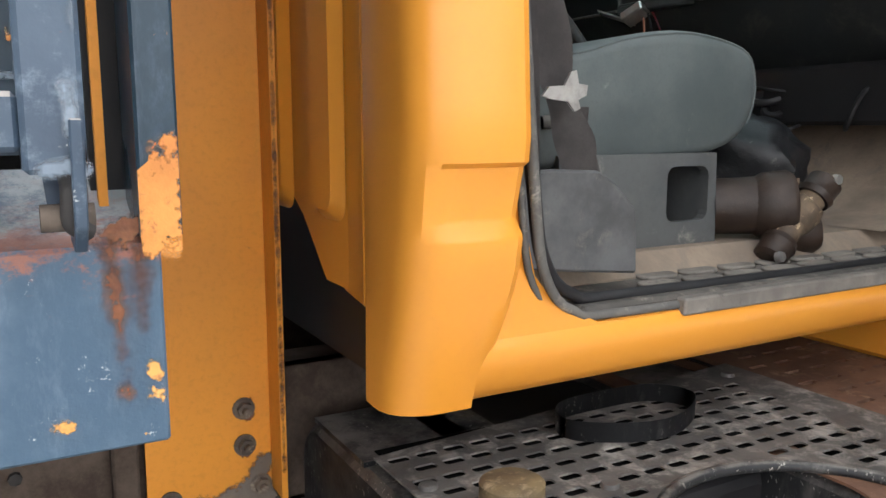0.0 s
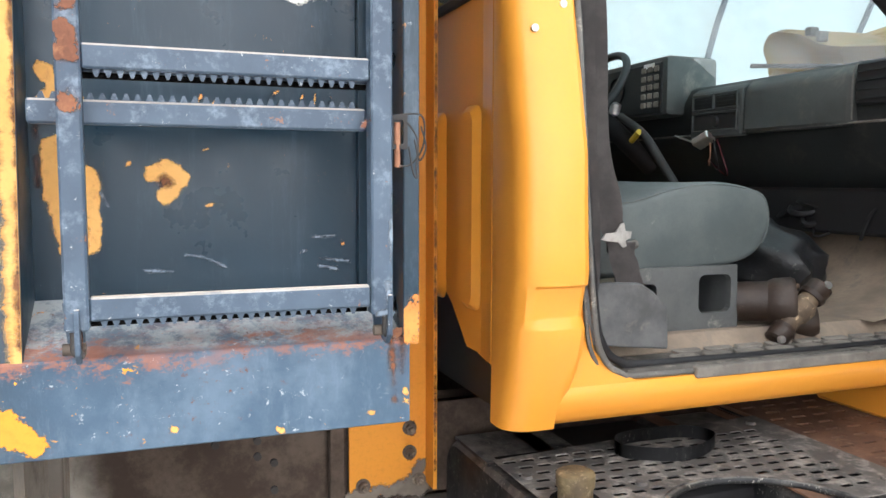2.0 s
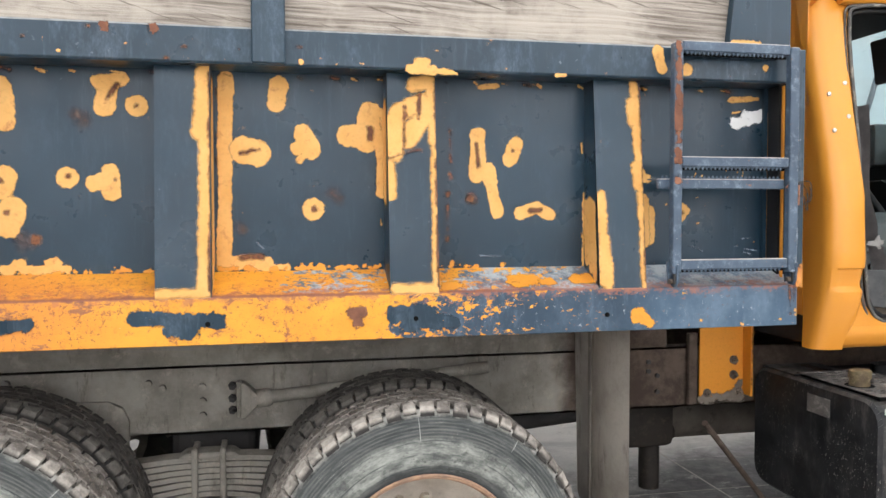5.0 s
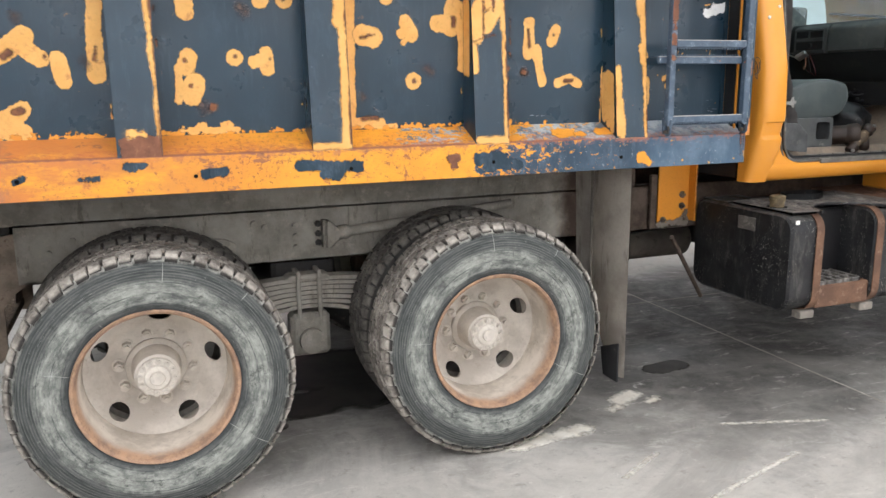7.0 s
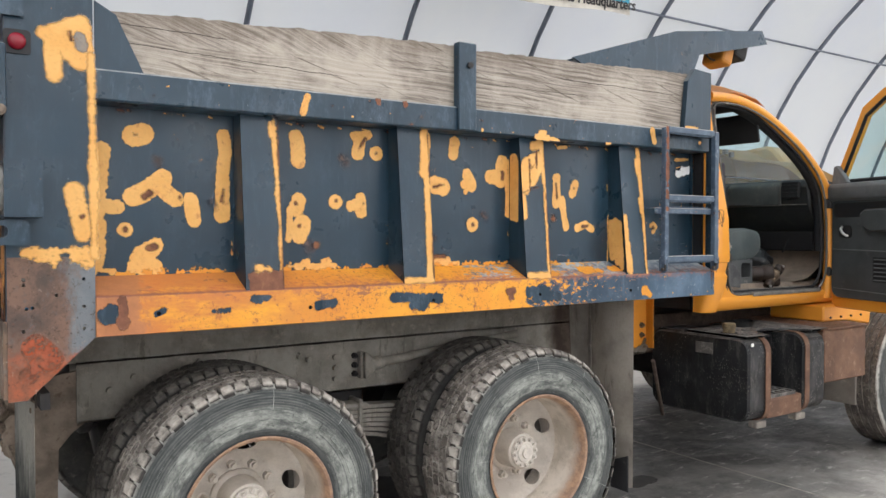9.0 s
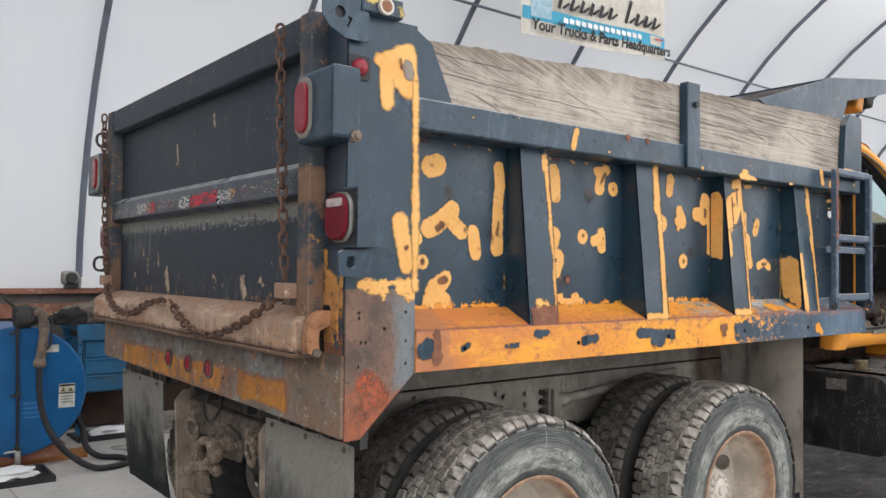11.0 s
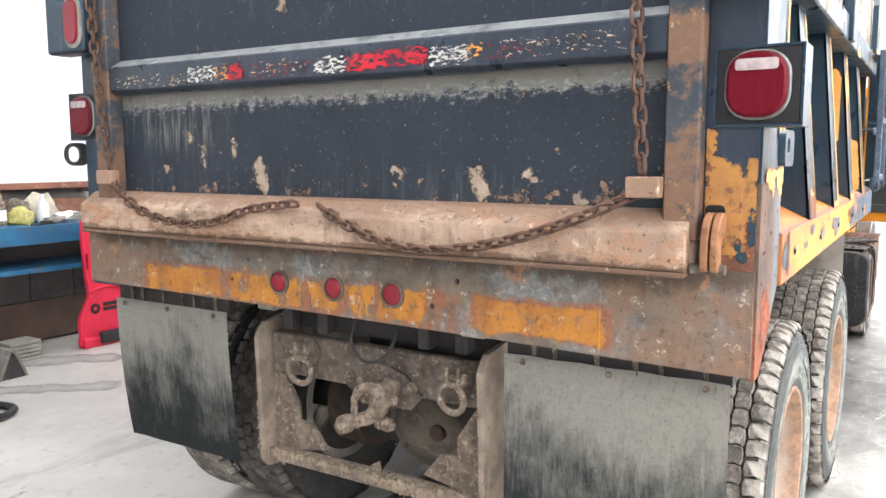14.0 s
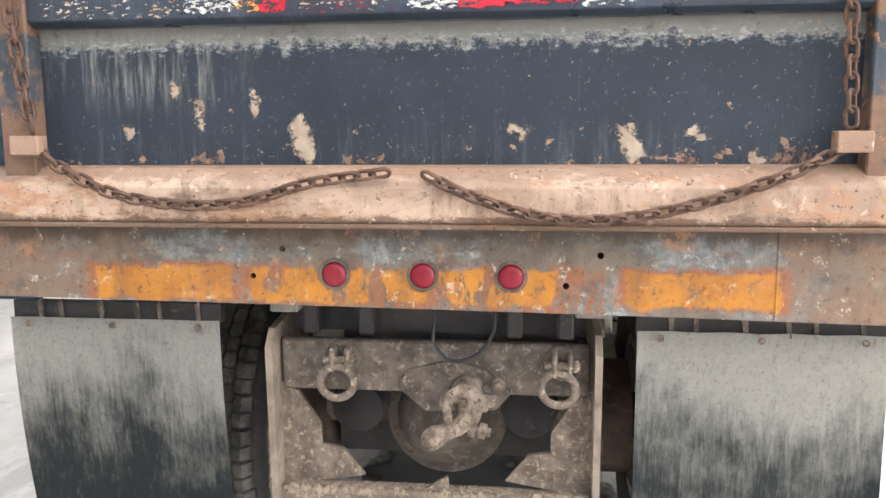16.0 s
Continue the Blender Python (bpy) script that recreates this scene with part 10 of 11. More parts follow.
part("top_edge", box(B(), 0.66, 4.6, 4.57, 4.58, 0.90, 1.045), blue_bench, bench)
part("shelf", box(B(), 1.17, 4.6, 4.62, 5.2, 0.66, 0.70), blue_bench, bench)
part("drawer_case", box(B(), 0.72, 1.16, 4.62, 5.2, 0.40, 0.90), blue_bench, bench)
for z0, z1 in ((0.73, 0.885), (0.57, 0.72), (0.415, 0.56)):
    part("drawer", box(B(), 0.735, 1.145, 4.60, 4.62, z0, z1, 0.004), blue_bench, bench)
angle = B()
box(angle, 0.664, 0.70, 4.574, 4.580, 0.0, 0.985), box(angle, 0.664, 0.670, 4.58, 4.62, 0.0, 0.985)
part("corner_angle", angle, blue_bench, bench)
for k in range(9):
    part("angle_hole", cyl(B(), (0.683, 4.573, 0.14 + 0.09 * k), (0.683, 4.5745, 0.14 + 0.09 * k), 0.008, seg=8), hole_shade, bench)
for z in (0.86, 0.70, 0.54):
    part("drawer_pull", box(B(), 0.76, 1.12, 4.588, 4.60, z, z + 0.018, 0.004), blue_bench, bench)
for x in (0.70, 2.9, 4.55):
    part("leg", box(B(), x - 0.03, x + 0.03, 5.06, 5.12, 0.0, 0.90), blue_bench, bench)
    part("leg", box(B(), x - 0.03, x + 0.03, 5.14, 5.20, 0.0, 0.985), blue_bench, bench)
part("kick_board", box(B(), 0.60, 4.7, 4.98, 5.04, 0.02, 0.36), worn("dark_stained_board", S(74, 58, 49), S(58, 47, 41), big=5, rough=0.9, bump=0.2), bench)
for k in range(8):
    part("back_board", box(B(), 1.2 + 0.42 * k, 1.61 + 0.42 * k, 5.21, 5.23, 0.05, 0.66, 0.003), wall_block, bench)


def jug(x, y, h, r, m, label, liquid=None):
    t = thing("jug", (x, y, 1.045), label, "bottle", "bottles on the bench")
    part("bottle", lathe(B(), [(0, 0), (0, r * 0.95), (0.01, r), (h * 0.55, r), (h * 0.72, r * 0.75), (h * 0.86, r * 0.32), (h * 0.88, r * 0.32), (h * 0.95, r * 0.30), (h * 0.95, 0)], (x, y, 1.045), (0, 0, 1), 20), m, t, smooth=50)
    part("cap", cyl(B(), (x, y, 1.045 + h * 0.93), (x, y, 1.045 + h), r * 0.36, seg=14), rubber_black if liquid else white_sheet, t)
    part("sticker", lathe(B(), [(h * 0.15, r * 1.01), (h * 0.45, r * 1.01)], (x, y, 1.045), (0, 0, 1), 20), liquid or white_sheet, t)


milky = worn("milky_plastic", S(214, 214, 212), S(196, 196, 194), big=9, rough=0.4)
amber = worn("yellow_bag", S(190, 180, 104), S(140, 134, 88), big=20, rough=0.6)
green = worn("green_label", S(96, 130, 90), S(70, 104, 74), big=12, rough=0.6)
jug(1.38, 4.95, 0.37, 0.10, worn("cloudy_jug", S(176, 170, 162), S(120, 118, 114), big=6, rough=0.35), "cloudy plastic jug with a grey-blue label", worn("grey_blue_label", S(120, 128, 140), S(96, 104, 116), big=30, rough=0.6))
jug(1.12, 4.90, 0.17, 0.05, milky, "small bottle with a green label", green)
jug(1.60, 4.85, 0.29, 0.06, scab, "tan plastic bottle on the bench")
jug(1.22, 4.98, 0.16, 0.045, milky, "small white bottle on the bench")
jug(2.02, 4.92, 0.24, 0.05, milky, "white bottle with a plain label")
jug(2.62, 4.95, 0.28, 0.07, milky, "white jug on the bench")
jug(2.85, 4.9, 0.2, 0.05, dash_mat, "dark bottle on the bench")


def heap(name, c, s, m, label, category, seed):
    bm = B()
    bmesh.ops.create_icosphere(bm, subdivisions=3, radius=1.0)
    for v in bm.verts:
        d = 1 + 0.35 * noise.noise(v.co * 2.1 + Vector((seed, 0, 0))) + 0.12 * noise.noise(v.co * 6)
        v.co = Vector((c[0] + s[0] * v.co.x * d, c[1] + s[1] * v.co.y * d, max(c[2], c[2] + s[2] * 0.5 + s[2] * v.co.z * d)))
    return tagged(part(name, bm, m, smooth=55), label, category)


rag_mat = worn("grimy_canvas", S(112, 102, 90), S(72, 65, 58), big=14, rough=0.9, dirt=S(140, 130, 116), dirt_at=(0.54, 0.7), bump=0.6)
heap("canvas_sheet", (0.85, 4.85, 1.045), (0.32, 0.2, 0.13), rag_mat, "crumpled grimy canvas on the bench", "sheet", 1)
heap("red_rag", (0.98, 4.72, 1.045), (0.12, 0.08, 0.06), worn("dark_red_cloth", S(128, 62, 58), S(104, 52, 48), big=12, rough=0.9), "dark red rag on the bench edge", "rag", 2)
spill = thing("tool_tray", (1.12, 4.70, 1.045), "small red plastic tray with black tools", "tray")
part("tray_base", box(box(box(B(), 1.04, 1.20, 4.63, 4.77, 1.045, 1.052), 1.04, 1.20, 4.63, 4.637, 1.052, 1.10), 1.193, 1.20, 4.637, 4.77, 1.052, 1.10), red_timber, spill)
part("tool", boxat(B(), pose(1.11, 4.70, 1.085, 10, 12, 25), 0.16, 0.03, 0.03, 0.006), rubber_black, spill)
for k, (x, y, a) in enumerate(((1.26, 4.72, 20), (1.33, 4.68, -15), (1.30, 4.78, 60))):
    glove = thing("work_glove", (x, y, 1.045), "grey soiled work glove lying on the bench", "glove", "gloves on the bench")
    part("palm", boxat(B(), pose(x, y, 1.065, 5, 8, a), 0.10, 0.07, 0.03, 0.012, 2), frame_mat if k < 2 else dash_mat, glove)
    part("cuff", boxat(B(), pose(x, y, 1.065, 5, 8, a) @ Matrix.Translation((-0.075, 0, 0)), 0.06, 0.085, 0.026, 0.010, 2), rag_mat, glove)
heap("yellow_sack", (1.78, 4.85, 1.045), (0.10, 0.1, 0.10), amber, "crumpled yellow sack on the bench", "sack", 3)
heap("grey_sack", (1.82, 4.98, 1.10), (0.12, 0.1, 0.10), rag_mat, "crumpled beige sack on the bench", "sack", 4)
heap("dark_rag", (1.05, 4.68, 1.045), (0.20, 0.08, 0.06), worn("oily_dark_cloth", S(66, 56, 52), S(46, 41, 39), big=14, rough=0.9, bump=0.4), "oily dark rag on the bench edge", "rag", 8)
heap("white_sack", (2.05, 5.02, 1.045), (0.16, 0.1, 0.16), worn("pale_sacking", S(186, 178, 160), S(160, 152, 136), big=10, rough=0.9, bump=0.4), "crumpled pale sack on the bench", "sack", 9)
heap("waste_paper", (2.2, 4.86, 1.045), (0.12, 0.09, 0.06), white_sheet, "crumpled white paper on the bench", "paper", 10)
heap("black_rag", (0.62, 4.72, 1.045), (0.16, 0.1, 0.10), worn("black_cloth", S(40, 38, 38), S(30, 29, 29), big=14, rough=0.9, bump=0.4), "black rag heaped on the bench", "rag", 11)
funnel = thing("funnel", (1.70, 5.0, 1.045), "tan plastic funnel standing on the bench", "funnel")
part("cone", lathe(B(), [(0.0, 0.085), (0.14, 0.03), (0.26, 0.012), (0.26, 0.0)], (1.70, 5.0, 1.045), (0, 0, 1), 20), worn("tan_plastic", S(170, 148, 120), S(146, 126, 104), big=12, rough=0.6), funnel, smooth=50)
can = thing("can", (1.02, 4.95, 1.045), "small green can with a white lid", "can")
part("can_body", cyl(B(), (1.02, 4.95, 1.045), (1.02, 4.95, 1.19), 0.05, seg=18), green, can, smooth=40)
part("can_lid", cyl(B(), (1.02, 4.95, 1.19), (1.02, 4.95, 1.21), 0.046, seg=18), white_sheet, can, smooth=40)
cup = thing("cup", (1.40, 4.74, 1.045), "dark grey cup on the bench", "cup")
part("cup_body", lathe(B(), [(0, 0), (0, 0.04), (0.085, 0.05), (0.085, 0.044), (0.02, 0.036), (0.02, 0)], (1.40, 4.74, 1.045), (0, 0, 1), 18), dash_mat, cup, smooth=40)
dish = thing("tin_dish", (2.16, 4.70, 1.045), "round tin dish on the bench", "dish")
part("dish_body", lathe(B(), [(0, 0), (0, 0.09), (0.035, 0.10), (0.035, 0.09), (0.012, 0.08), (0.012, 0)], (2.16, 4.70, 1.045), (0, 0, 1), 24), chrome, dish, smooth=40)
rack = thing("leaflet_rack", (2.42, 4.78, 1.045), "grey leaflet rack with white sheets", "rack")
part("rack_back", prism(B(), [(2.36, 1.045), (2.50, 1.045), (2.48, 1.30), (2.33, 1.30)], "y", 4.76, 4.80, 0.004), frame_mat, rack)
part("sheets", prism(B(), [(2.38, 1.06), (2.50, 1.06), (2.50, 1.31), (2.40, 1.31)], "y", 4.742, 4.758), white_sheet, rack)
pliers = thing("pliers", (1.9, 4.66, 1.045), "dark steel pliers on the bench edge", "tool")
part("jaw", boxat(B(), pose(1.9, 4.66, 1.055, 0, 0, 15), 0.16, 0.02, 0.016, 0.004), dark_steel, pliers)
part("handle", boxat(B(), pose(1.80, 4.645, 1.055, 0, 0, -5), 0.10, 0.018, 0.016, 0.004), dark_steel, pliers)
heap("grey_rag", (2.3, 4.8, 1.045), (0.14, 0.1, 0.05), frame_mat, "grey rag on the bench", "rag", 5)
scoop = thing("tape_gun", (2.0, 4.72, 1.045), "grey hand tool lying on the bench", "tool")
part("body", boxat(B(), pose(2.0, 4.72, 1.075, 0, 0, 20), 0.22, 0.07, 0.05, 0.015, 2), frame_mat, scoop)
part("grip", boxat(B(), pose(1.9, 4.67, 1.062, 0, 0, -40), 0.10, 0.03, 0.03, 0.008), dark_steel, scoop)
for k, (x, z) in enumerate(((0.62, 1.10), (0.78, 1.12), (1.0, 1.13))):
    tagged(part("bent_hose", sweep(B(), smoothed([(x, 4.75, 1.07), (x + 0.15, 4.8, 1.16 + 0.03 * k), (x + 0.35, 4.85, 1.15), (x + 0.42, 4.78, 1.06)], 6), 0.012, 8), rubber_black, smooth=60), "thin black hose lying on the bench", "hose")
part_motor = thing("grinder_motor", (0.735, 5.23, 1.37), "small grey motor on the timber sill", "motor")
part("housing", lathe(B(), [(-0.075, 0.0), (-0.075, 0.062), (-0.06, 0.07), (0.055, 0.07), (0.075, 0.05), (0.075, 0.0)], (0.735, 5.23, 1.475), (1, 0, 0), 20), frame_mat, part_motor, smooth=30)
part("pedestal", prism(B(), [(0.68, 1.37), (0.80, 1.37), (0.775, 1.43), (0.70, 1.43)], "y", 5.18, 5.28, 0.004), dark_steel, part_motor)
part("end_cap", lathe(B(), [(0.0, 0.0), (0.0, 0.058), (0.02, 0.05), (0.02, 0.0)], (0.735, 5.165, 1.475), (0, -1, 0), 18), dark_steel, part_motor, smooth=40)
carton = thing("carton", (0.90, 5.24, 1.37), "small white carton on the timber sill", "box")
part("carton_box", box(B(), 0.83, 0.96, 5.18, 5.29, 1.37, 1.48, 0.004), white_sheet, carton)

# floor clutter
tray = thing("drip_tray", (-0.05, 3.25, 0.0), "black drip tray with white paper in it", "tray")
part("tray_base", box(B(), -0.50, 0.16, 3.06, 3.50, 0.0, 0.02), rubber_black, tray)
for a in ((-0.50, 0.16, 3.06, 3.08), (-0.50, 0.16, 3.48, 3.50), (0.14, 0.16, 3.08, 3.48)):
    part("tray_lip", box(B(), *a, 0.02, 0.045), rubber_black, tray)
heap("waste_paper", (-0.12, 3.28, 0.021), (0.20, 0.12, 0.05), white_sheet, "crumpled white paper in the drip tray", "paper", 6)
tray2 = thing("drip_tray", (0.9, 4.25, 0.0), "long black drip tray with white paper", "tray")
part("tray_base", box(B(), 0.62, 1.30, 4.32, 4.74, 0.0, 0.02), rubber_black, tray2)
part("tray_lip", box(B(), 0.62, 1.30, 4.30, 4.32, 0.0, 0.05), rubber_black, tray2)
part("tray_lip", box(B(), 1.28, 1.30, 4.32, 4.74, 0.02, 0.05), rubber_black, tray2)
heap("waste_paper", (0.95, 4.46, 0.021), (0.20, 0.1, 0.05), white_sheet, "crumpled white paper in the long tray", "paper", 7)
stand = thing("wheel_chock", (1.18, 4.09, 0.0), "dark wheel chock with scuffed grey edges on the floor", "chock")
part("wedge", prism(B(), [(1.075, 0.0), (1.29, 0.0), (1.205, 0.195), (1.16, 0.195)], "y", 4.03, 4.18, 0.006), dark_steel, stand)
for p, q in (((1.082, 0.005), (1.162, 0.195)), ((1.283, 0.005), (1.203, 0.195))):
    part("edge_plate", prism(B(), [(p[0] - 0.012, p[1]), (p[0] + 0.012, p[1]), (q[0] + 0.012, q[1]), (q[0] - 0.012, q[1])], "y", 4.022, 4.19, 0.002), grey_dusty, stand)
part("ridge", prism(B(), [(1.15, 0.193), (1.215, 0.193), (1.205, 0.212), (1.16, 0.212)], "y", 4.02, 4.19), grey_dusty, stand)
stack = thing("pad_stack", (1.45, 4.5, 0.0), "stack of grey ribbed rubber pads under the bench", "pads")
for k in range(5):
    part("pad", box(B(), 1.40 + 0.004 * (k % 2), 1.65, 4.44, 4.64, 0.032 * k, 0.032 * k + 0.026, 0.004), frame_mat, stack)
creeper = thing("mechanic_creeper", (2.36, 4.42, 0.0), "red moulded plastic mechanic's creeper leaning upright beside the bench", "creeper")
outline = smoothed([(2.13, 0, 0.02), (2.095, 0, 0.12), (2.09, 0, 0.25), (2.15, 0, 0.37), (2.185, 0, 0.45), (2.165, 0, 0.62), (2.15, 0, 0.90), (2.155, 0, 1.04), (2.19, 0, 1.075), (2.50, 0, 1.06), (2.54, 0, 1.03), (2.535, 0, 0.80), (2.525, 0, 0.56), (2.56, 0, 0.50), (2.62, 0, 0.46), (2.635, 0, 0.36), (2.65, 0, 0.14), (2.62, 0, 0.02)], 4, closed=True)
slots = [rounded(2.30, 2.40, 1.015, 1.045, 0.013, 3), rounded(2.172, 2.192, 0.66, 0.80, 0.009, 3), rounded(2.505, 2.523, 0.66, 0.80, 0.008, 3)]
part("board", holed(B(), [(p.x, p.z) for p in outline], slots, "y", 4.40, 4.435), red_paint, creeper)
part("rim", sweep(B(), [(p.x, 4.398, p.z) for p in outline], 0.012, 8, closed=True), red_paint, creeper, smooth=60)
part("shoulder_ridge", sweep(B(), smoothed([(2.20, 4.398, 0.47), (2.30, 4.39, 0.50), (2.42, 4.39, 0.50), (2.53, 4.398, 0.47)], 5), 0.012, 8), red_paint, creeper, smooth=60)
part("foot_block", box(B(), 2.10, 2.64, 4.37, 4.47, 0.0, 0.09, 0.02, 2), red_paint, creeper)
part("head_pad", box(B(), 2.25, 2.56, 4.345, 4.40, 0.02, 0.125, 0.02, 2), rubber_black, creeper, "black foam head pad")
part("emblem", lathe(B(), [(0.0, 0.018), (0.0, 0.045), (0.004, 0.045), (0.004, 0.018)], (2.235, 4.396, 0.325), (0, 1, 0), 20), black, creeper)
for k in range(2):
    part("mark_bar", box(B(), 2.31, 2.51, 4.394, 4.399, 0.295 + 0.042 * k, 0.325 + 0.042 * k), black, creeper)

creeper.location.x -= 0.12

# banner hung under the membrane
HANG = 2.70
banner = thing("banner", (5.85, HANG, 4.15), "white and blue cloth advertising banner hung under the roof", "banner")


def banner_strip(x0, x1, low, high, out, drop=0.0):
    """A strip of the gently waving cloth between two heights over its slanting lower edge."""
    bm, rows = B(), []
    for i in range(19):
        u = i / 18
        w = ((x0 + (x1 - x0) * u) - 4.53) / 2.53
        wave = 0.016 * math.sin(9 * w)
        rows.append([bm.verts.new((x0 + (x1 - x0) * u, HANG + 0.03 * math.sin(7 * w) - out, 4.12 + 0.125 * w + wave + v + drop * math.sin(5 * w))) for v in (low, (low + high) / 2, high)])
    for r, s in zip(rows, rows[1:]):
        for n in range(2):
            bm.faces.new((r[n], r[n + 1], s[n + 1], s[n]))
    return bm


cream = worn("banner_cloth", S(186, 181, 170), S(170, 165, 155), big=6, rough=0.8, dirt=S(140, 132, 118), dirt_at=(0.58, 0.75), bump=0.1)
sky_blue = worn("banner_blue", S(64, 146, 172), S(56, 130, 156), big=5, rough=0.7)
part("cloth", banner_strip(4.53, 7.06, 0.0, 0.97, 0.0), cream, banner, smooth=60)
part("stripe", banner_strip(4.55, 5.05, 0.165, 0.305, 0.006), sky_blue, banner, smooth=60)
part("stripe", banner_strip(5.05, 7.05, 0.15, 0.30, 0.006, 0.012), sky_blue, banner, smooth=60)
part("emblem", banner_strip(4.68, 5.02, 0.20, 0.50, 0.010), worn("pale_emblem", S(150, 172, 180), S(120, 150, 164), big=14, rough=0.8), banner, smooth=60)
part("badge", banner_strip(6.72, 6.96, 0.16, 0.27, 0.012), cream, banner, smooth=60)


def writing(text, size, m, mat, parent, name="lettering"):
    cu = bpy.data.curves.new(name, "FONT")
    cu.body, cu.size, cu.extrude, cu.align_x = text, size, 0.001, "LEFT"
    cu.offset, cu.shear = 0.028 * size, 0.15
    tmp = new(name, cu)
    dep = bpy.context.evaluated_depsgraph_get()
    data = bpy.data.meshes.new_from_object(tmp.evaluated_get(dep))
    bpy.data.objects.remove(tmp)
    data.transform(m)
    data.materials.clear()
    data.materials.append(mat)
    return part(name, None, None, parent, shared=data)


banner_ink = worn("banner_ink", S(34, 33, 33), S(44, 42, 41), big=9, rough=0.7)
writing("Your Trucks & Parts Headquarters", 0.172, Matrix.Translation((4.66, HANG - 0.035, 4.185)) @ Matrix.Rotation(radians(-2.9), 4, "Y") @ pose(0, 0, 0, 90, 0, 0), banner_ink, banner)
for k in range(11):
    if k != 6:
        x, tall = 5.12 + 0.165 * k, 0.30 if k in (0, 7) else 0.16
        z = 4.56 + 0.010 * k + 0.5 * (tall - 0.16)
        part("mark_bar", boxat(B(), pose(x, HANG - 0.04, z, 0, 20, 0), 0.05, 0.006, tall, 0.002), banner_ink, banner)
        part("mark_bar", boxat(B(), pose(x + 0.07, HANG - 0.04, z - 0.5 * (tall - 0.16) - 0.02, 0, 55, 0), 0.03, 0.006, 0.13, 0.002), banner_ink, banner)
for k in range(14):
    part("mark_bar", boxat(B(), pose(5.18 + 0.10 * k, HANG - 0.042, 4.372 + 0.0055 * k, 0, 8, 0), 0.07, 0.004, 0.055), white_sheet, banner)
part("mark_bar", boxat(B(), pose(6.86, HANG - 0.045, 4.475, 0, -3, 0), 0.16, 0.004, 0.02), worn("badge_red", S(170, 70, 66), S(150, 60, 58), big=9, rough=0.7), banner)

# shield lamp, orange work light
lamp = part("work_lamp", boxat(B(), pose(3.86, -1.0, 2.70, 0, 18, 0), 0.10, 0.16, 0.15, 0.02, 2), orange_dull, truck, "orange work lamp under the cab shield")
part("lamp_body", boxat(B(), pose(3.97, -1.0, 2.73, 0, 18, 0), 0.12, 0.18, 0.12, 0.02, 2), dark_steel, lamp)
part("cable", sweep(B(), smoothed([(3.72, -1.0, 2.72), (3.75, -1.02, 2.66), (3.82, -1.02, 2.655)], 5), 0.006, 6), rubber_black, lamp, smooth=60)

# far end: tall step ladder, framed wall, bench and stores
lad = thing("step_ladder", (29.2, -7.3, 0.0), "tall aluminium step ladder at the far end", "ladder")
for x in (28.9, 29.9):
    for q in (-1, 1):
        part("stile", sweep(B(), [(x, -7.3 + q * 0.42, 0.0), (29.4 + (x - 29.4) * 0.1, -7.3 + q * 0.26, 4.0)], 0.04, 6), chrome, lad)
for k in range(12):
    z = 0.31 * (k + 1)
    part("tread", box(B(), 28.9 + 0.45 * z / 4.0 - 0.05, 28.9 + 0.45 * z / 4.0 + 0.05, -7.70 + 0.04 * z, -6.90 - 0.04 * z, z, z + 0.04), chrome, lad)
studs = thing("stud_frame", (30.8, -7.6, 0.0), "timber stud frame against the end wall", "frame", kind="structure")
for y in (-6.6, -7.9, -8.8):
    part("stud", box(B(), 30.7, 30.85, y - 0.07, y + 0.07, 0.0, 4.2), red_timber, studs)
for z in (1.9, 4.0):
    part("noggin", box(B(), 30.72, 30.83, -8.8, -6.6, z, z + 0.14), red_timber, studs)
cabinet = thing("steel_cabinet", (24.2, -7.0, 0.0), "grey steel bin with a black opening", "cabinet")
part("bin_body", box(B(), 24.0, 24.6, -7.25, -6.70, 0.35, 1.30, 0.02), frame_mat, cabinet)
part("bin_mouth", box(B(), 23.985, 24.0, -7.15, -6.80, 0.42, 0.62), plain_black, cabinet)
for y in (-7.2, -6.75):
    part("leg", box(B(), 24.05, 24.12, y - 0.03, y + 0.03, 0.0, 0.35), frame_mat, cabinet)
ext = thing("fire_extinguisher", (23.8, -7.30, 0.0), "red fire extinguisher on a post", "extinguisher")
part("bottle", lathe(B(), [(0.0, 0.0), (0.0, 0.08), (0.42, 0.08), (0.5, 0.03), (0.56, 0.03), (0.56, 0.0)], (23.8, -7.30, 0.80), (0, 0, 1), 14), red_paint, ext, smooth=50)
part("post", box(B(), 23.86, 23.94, -7.34, -7.26, 0.0, 1.5), red_timber, ext)
table = thing("plank_bench", (20.0, -7.7, 0.0), "rough timber bench along the wall", "bench")
part("top", box(B(), 16.0, 24.0, -8.3, -7.45, 1.20, 1.28), red_timber, table)
for x in (16.2, 18.2, 20.2, 22.2, 23.8):
    part("leg", box(B(), x - 0.06, x + 0.06, -7.58, -7.46, 0.0, 1.20), red_timber, table)
mop = thing("mop", (11.9, -4.5, 0.0), "floor mop leaning on a dark bin", "mop")
part("head", lathe(B(), [(0.0, 0.0), (0.0, 0.16), (0.03, 0.14), (0.06, 0.03), (0.06, 0.0)], (11.9, -4.5, 0.0), (0, 0, 1), 14), frame_mat, mop)
part("handle", cyl(B(), (11.9, -4.5, 0.05), (12.1, -4.95, 1.2), 0.016, seg=8), frame_mat, mop)
bin2 = thing("waste_bin", (12.2, -5.2, 0.0), "dark plastic waste bin by the wall", "bin")
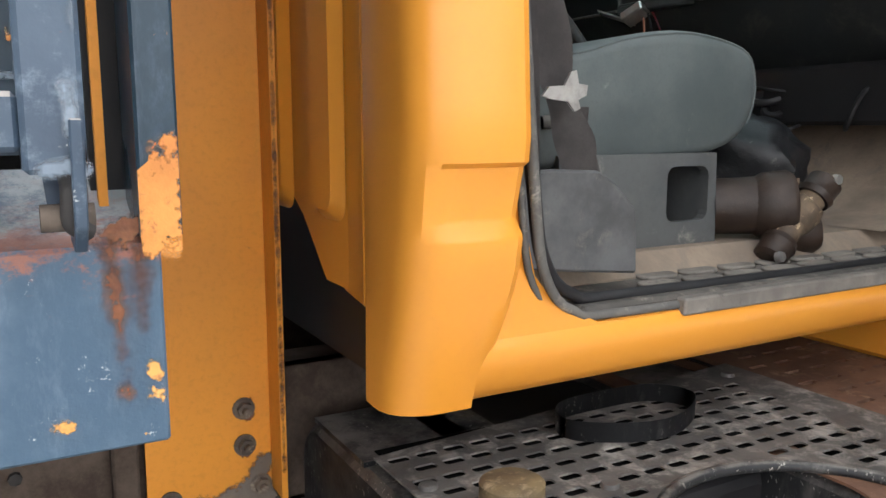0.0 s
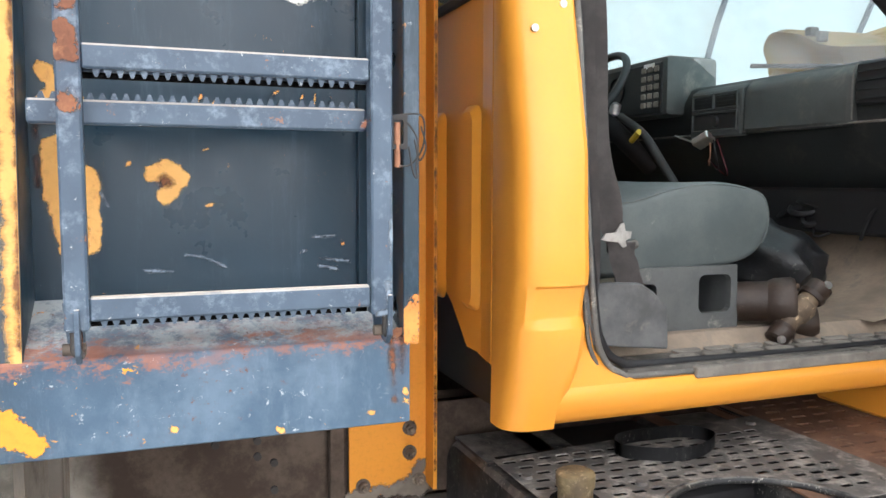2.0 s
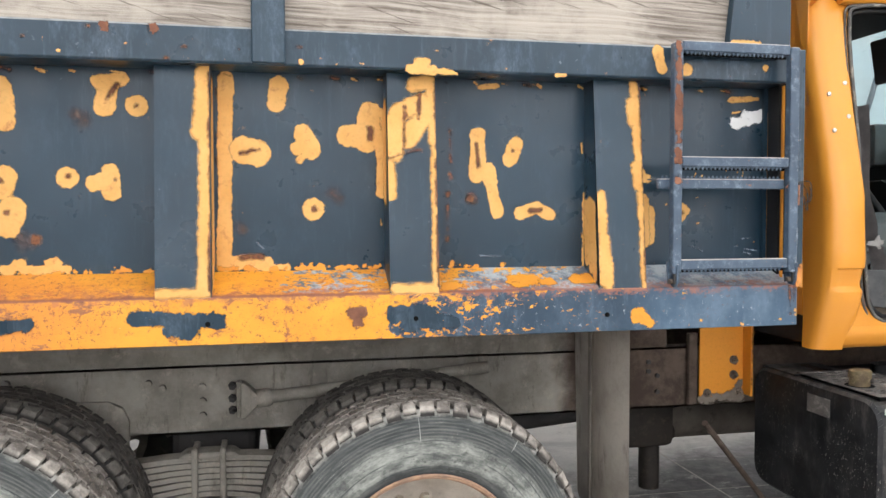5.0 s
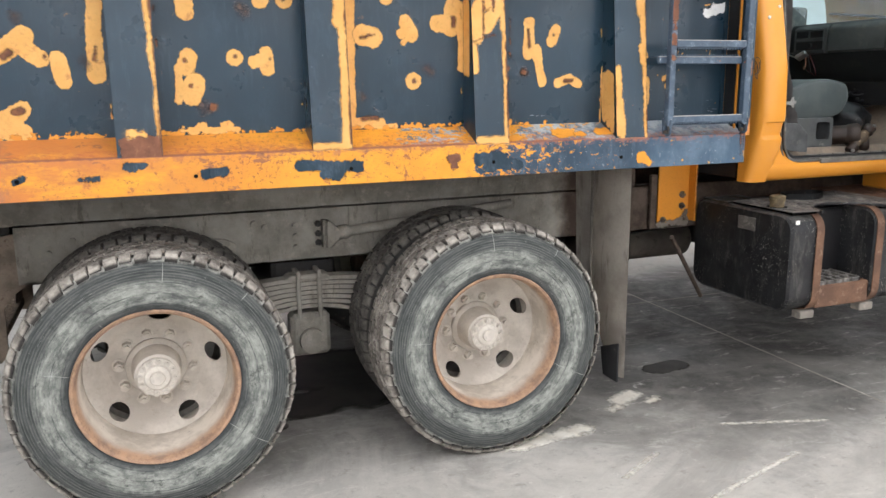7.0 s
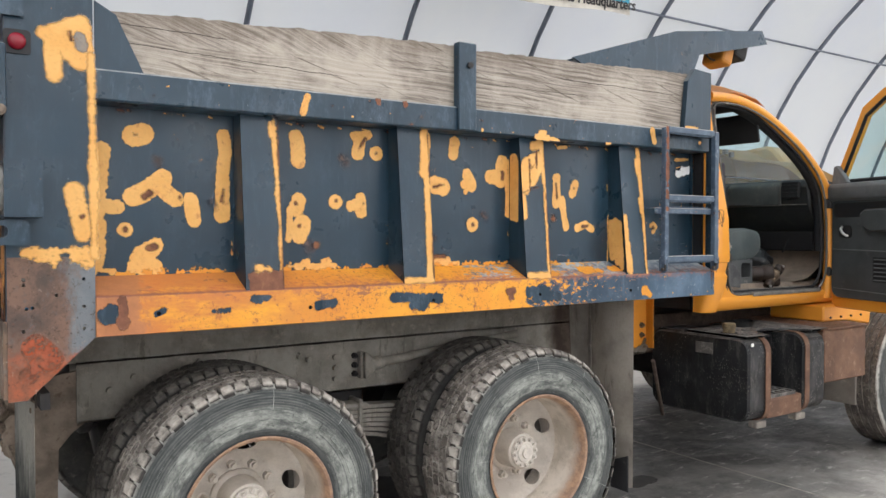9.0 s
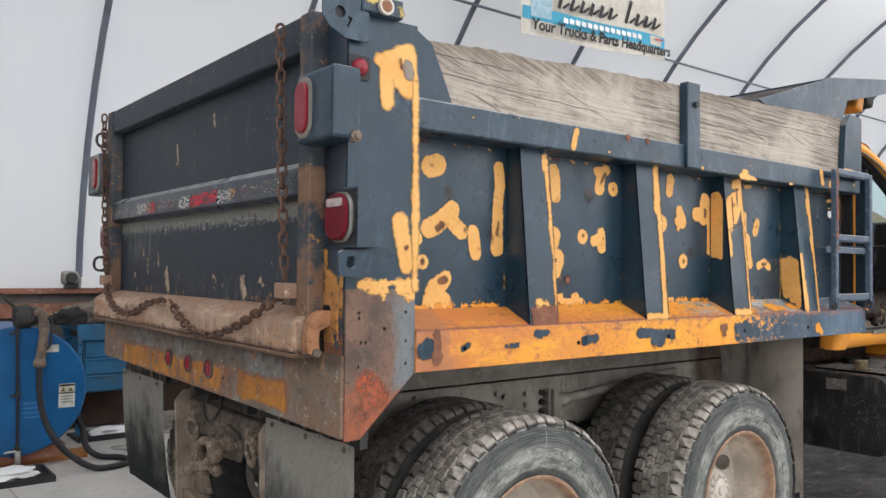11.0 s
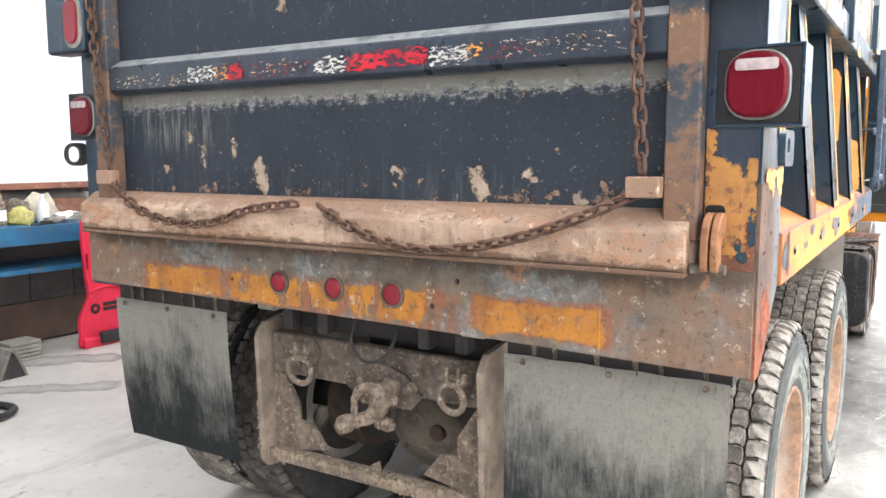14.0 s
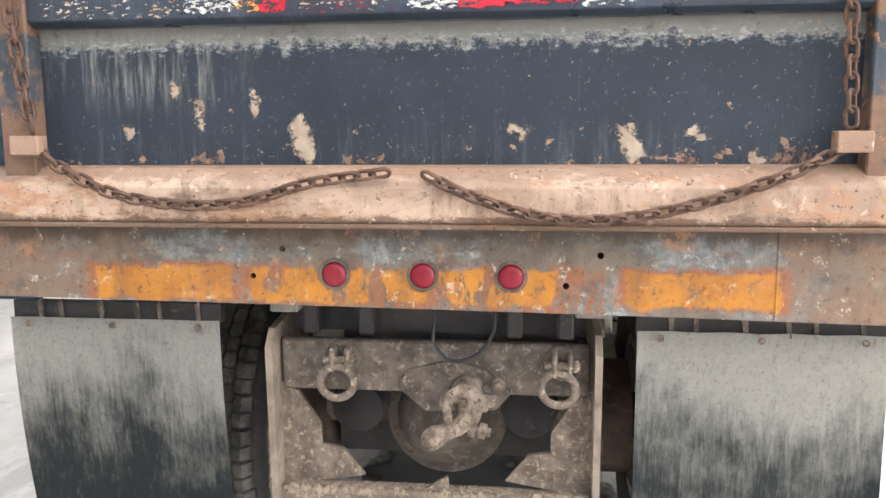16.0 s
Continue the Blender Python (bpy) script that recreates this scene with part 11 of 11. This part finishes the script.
part("tub", lathe(B(), [(0.0, 0.0), (0.0, 0.22), (0.85, 0.28), (0.87, 0.30), (0.87, 0.0)], (12.2, -5.2, 0.0), (0, 0, 1), 18), rubber_black, bin2, smooth=40)

# ---- wear on the slab: a wet hole, splashes, scratches, and oil with painted under-truck shade ----
spot_dark = ragged(worn("oil_soaked_spot", S(42, 41, 39), S(58, 55, 51), big=9, rough=0.5, bump=0.2), 14, 0.05, 0.006)
splash = ragged(worn("dried_splash", S(206, 202, 192), S(186, 180, 168), big=12, rough=0.8, bump=0.2), 30, 0.09, 0.03)

grime = ragged(worn("trodden_grime", S(158, 154, 148), S(138, 134, 128), big=7, rough=0.6, bump=0.1), 7, 0.30, 0.12)
oil_shade = ragged(worn("oil_and_shade_concrete", S(44, 43, 41), S(62, 59, 55), big=5, rough=0.55, bump=0.2), 6, 0.20, 0.07)


def on_slab(u, v):
    return u, v, 0.0015


floor_ob = bpy.data.objects["floor"]
film([(3.55, -0.60, 3.70, -0.58, 0.075)], on_slab, spot_dark, floor_ob, "stain", step=0.015, rag=0.012, grain=9)
film([(3.10, -0.92, 3.20, -0.86, 0.06), (3.0, -1.0, 3.05, -0.98, 0.03), (3.24, -0.98, 3.3, -0.95, 0.025)], on_slab, splash, floor_ob, "splash", step=0.012, rag=0.012, grain=12)
film([(2.35, -1.20, 2.75, -1.14, 0.05)], on_slab, splash, floor_ob, "splash", step=0.012, rag=0.015, grain=12)
film([(2.66, -1.63, 2.92, -1.49, 0.006)], on_slab, splash, floor_ob, "scratch", step=0.003, rag=0.001, grain=20)
# oil patch that also paints the shade between the tandem wheels onto the slab
film([(0.85, -0.35, 1.9, -0.30, 0.20), (0.95, 0.2, 2.1, 0.1, 0.35), (1.2, -0.5, 1.35, -0.55, 0.08)], on_slab, oil_shade, floor_ob, "stain", step=0.03, rag=0.05, grain=4)
film([(0.9, 3.9, 1.4, 3.3, 0.10), (1.5, 4.4, 1.9, 4.0, 0.14)], on_slab, grime, floor_ob, "stain", step=0.02, rag=0.04, grain=5)
film([(0.75, 1.45, 0.95, 1.52, 0.014)], on_slab, spot_dark, floor_ob, "stain", step=0.006, rag=0.004, grain=9)
for u0, v0, u1, v1 in ((2.9, -1.9, 3.5, -1.72), (3.4, -1.35, 3.9, -1.5), (4.2, -1.6, 4.6, -1.66), (3.8, -2.3, 4.7, -2.2), (2.2, -2.0, 2.6, -2.15), (-1.3, -0.6, -0.9, -0.5), (-0.6, 1.9, 0.1, 2.05)):
    film([(u0, v0, u1, v1, 0.007)], on_slab, splash, floor_ob, "scratch", step=0.005, rag=0.003, grain=12)
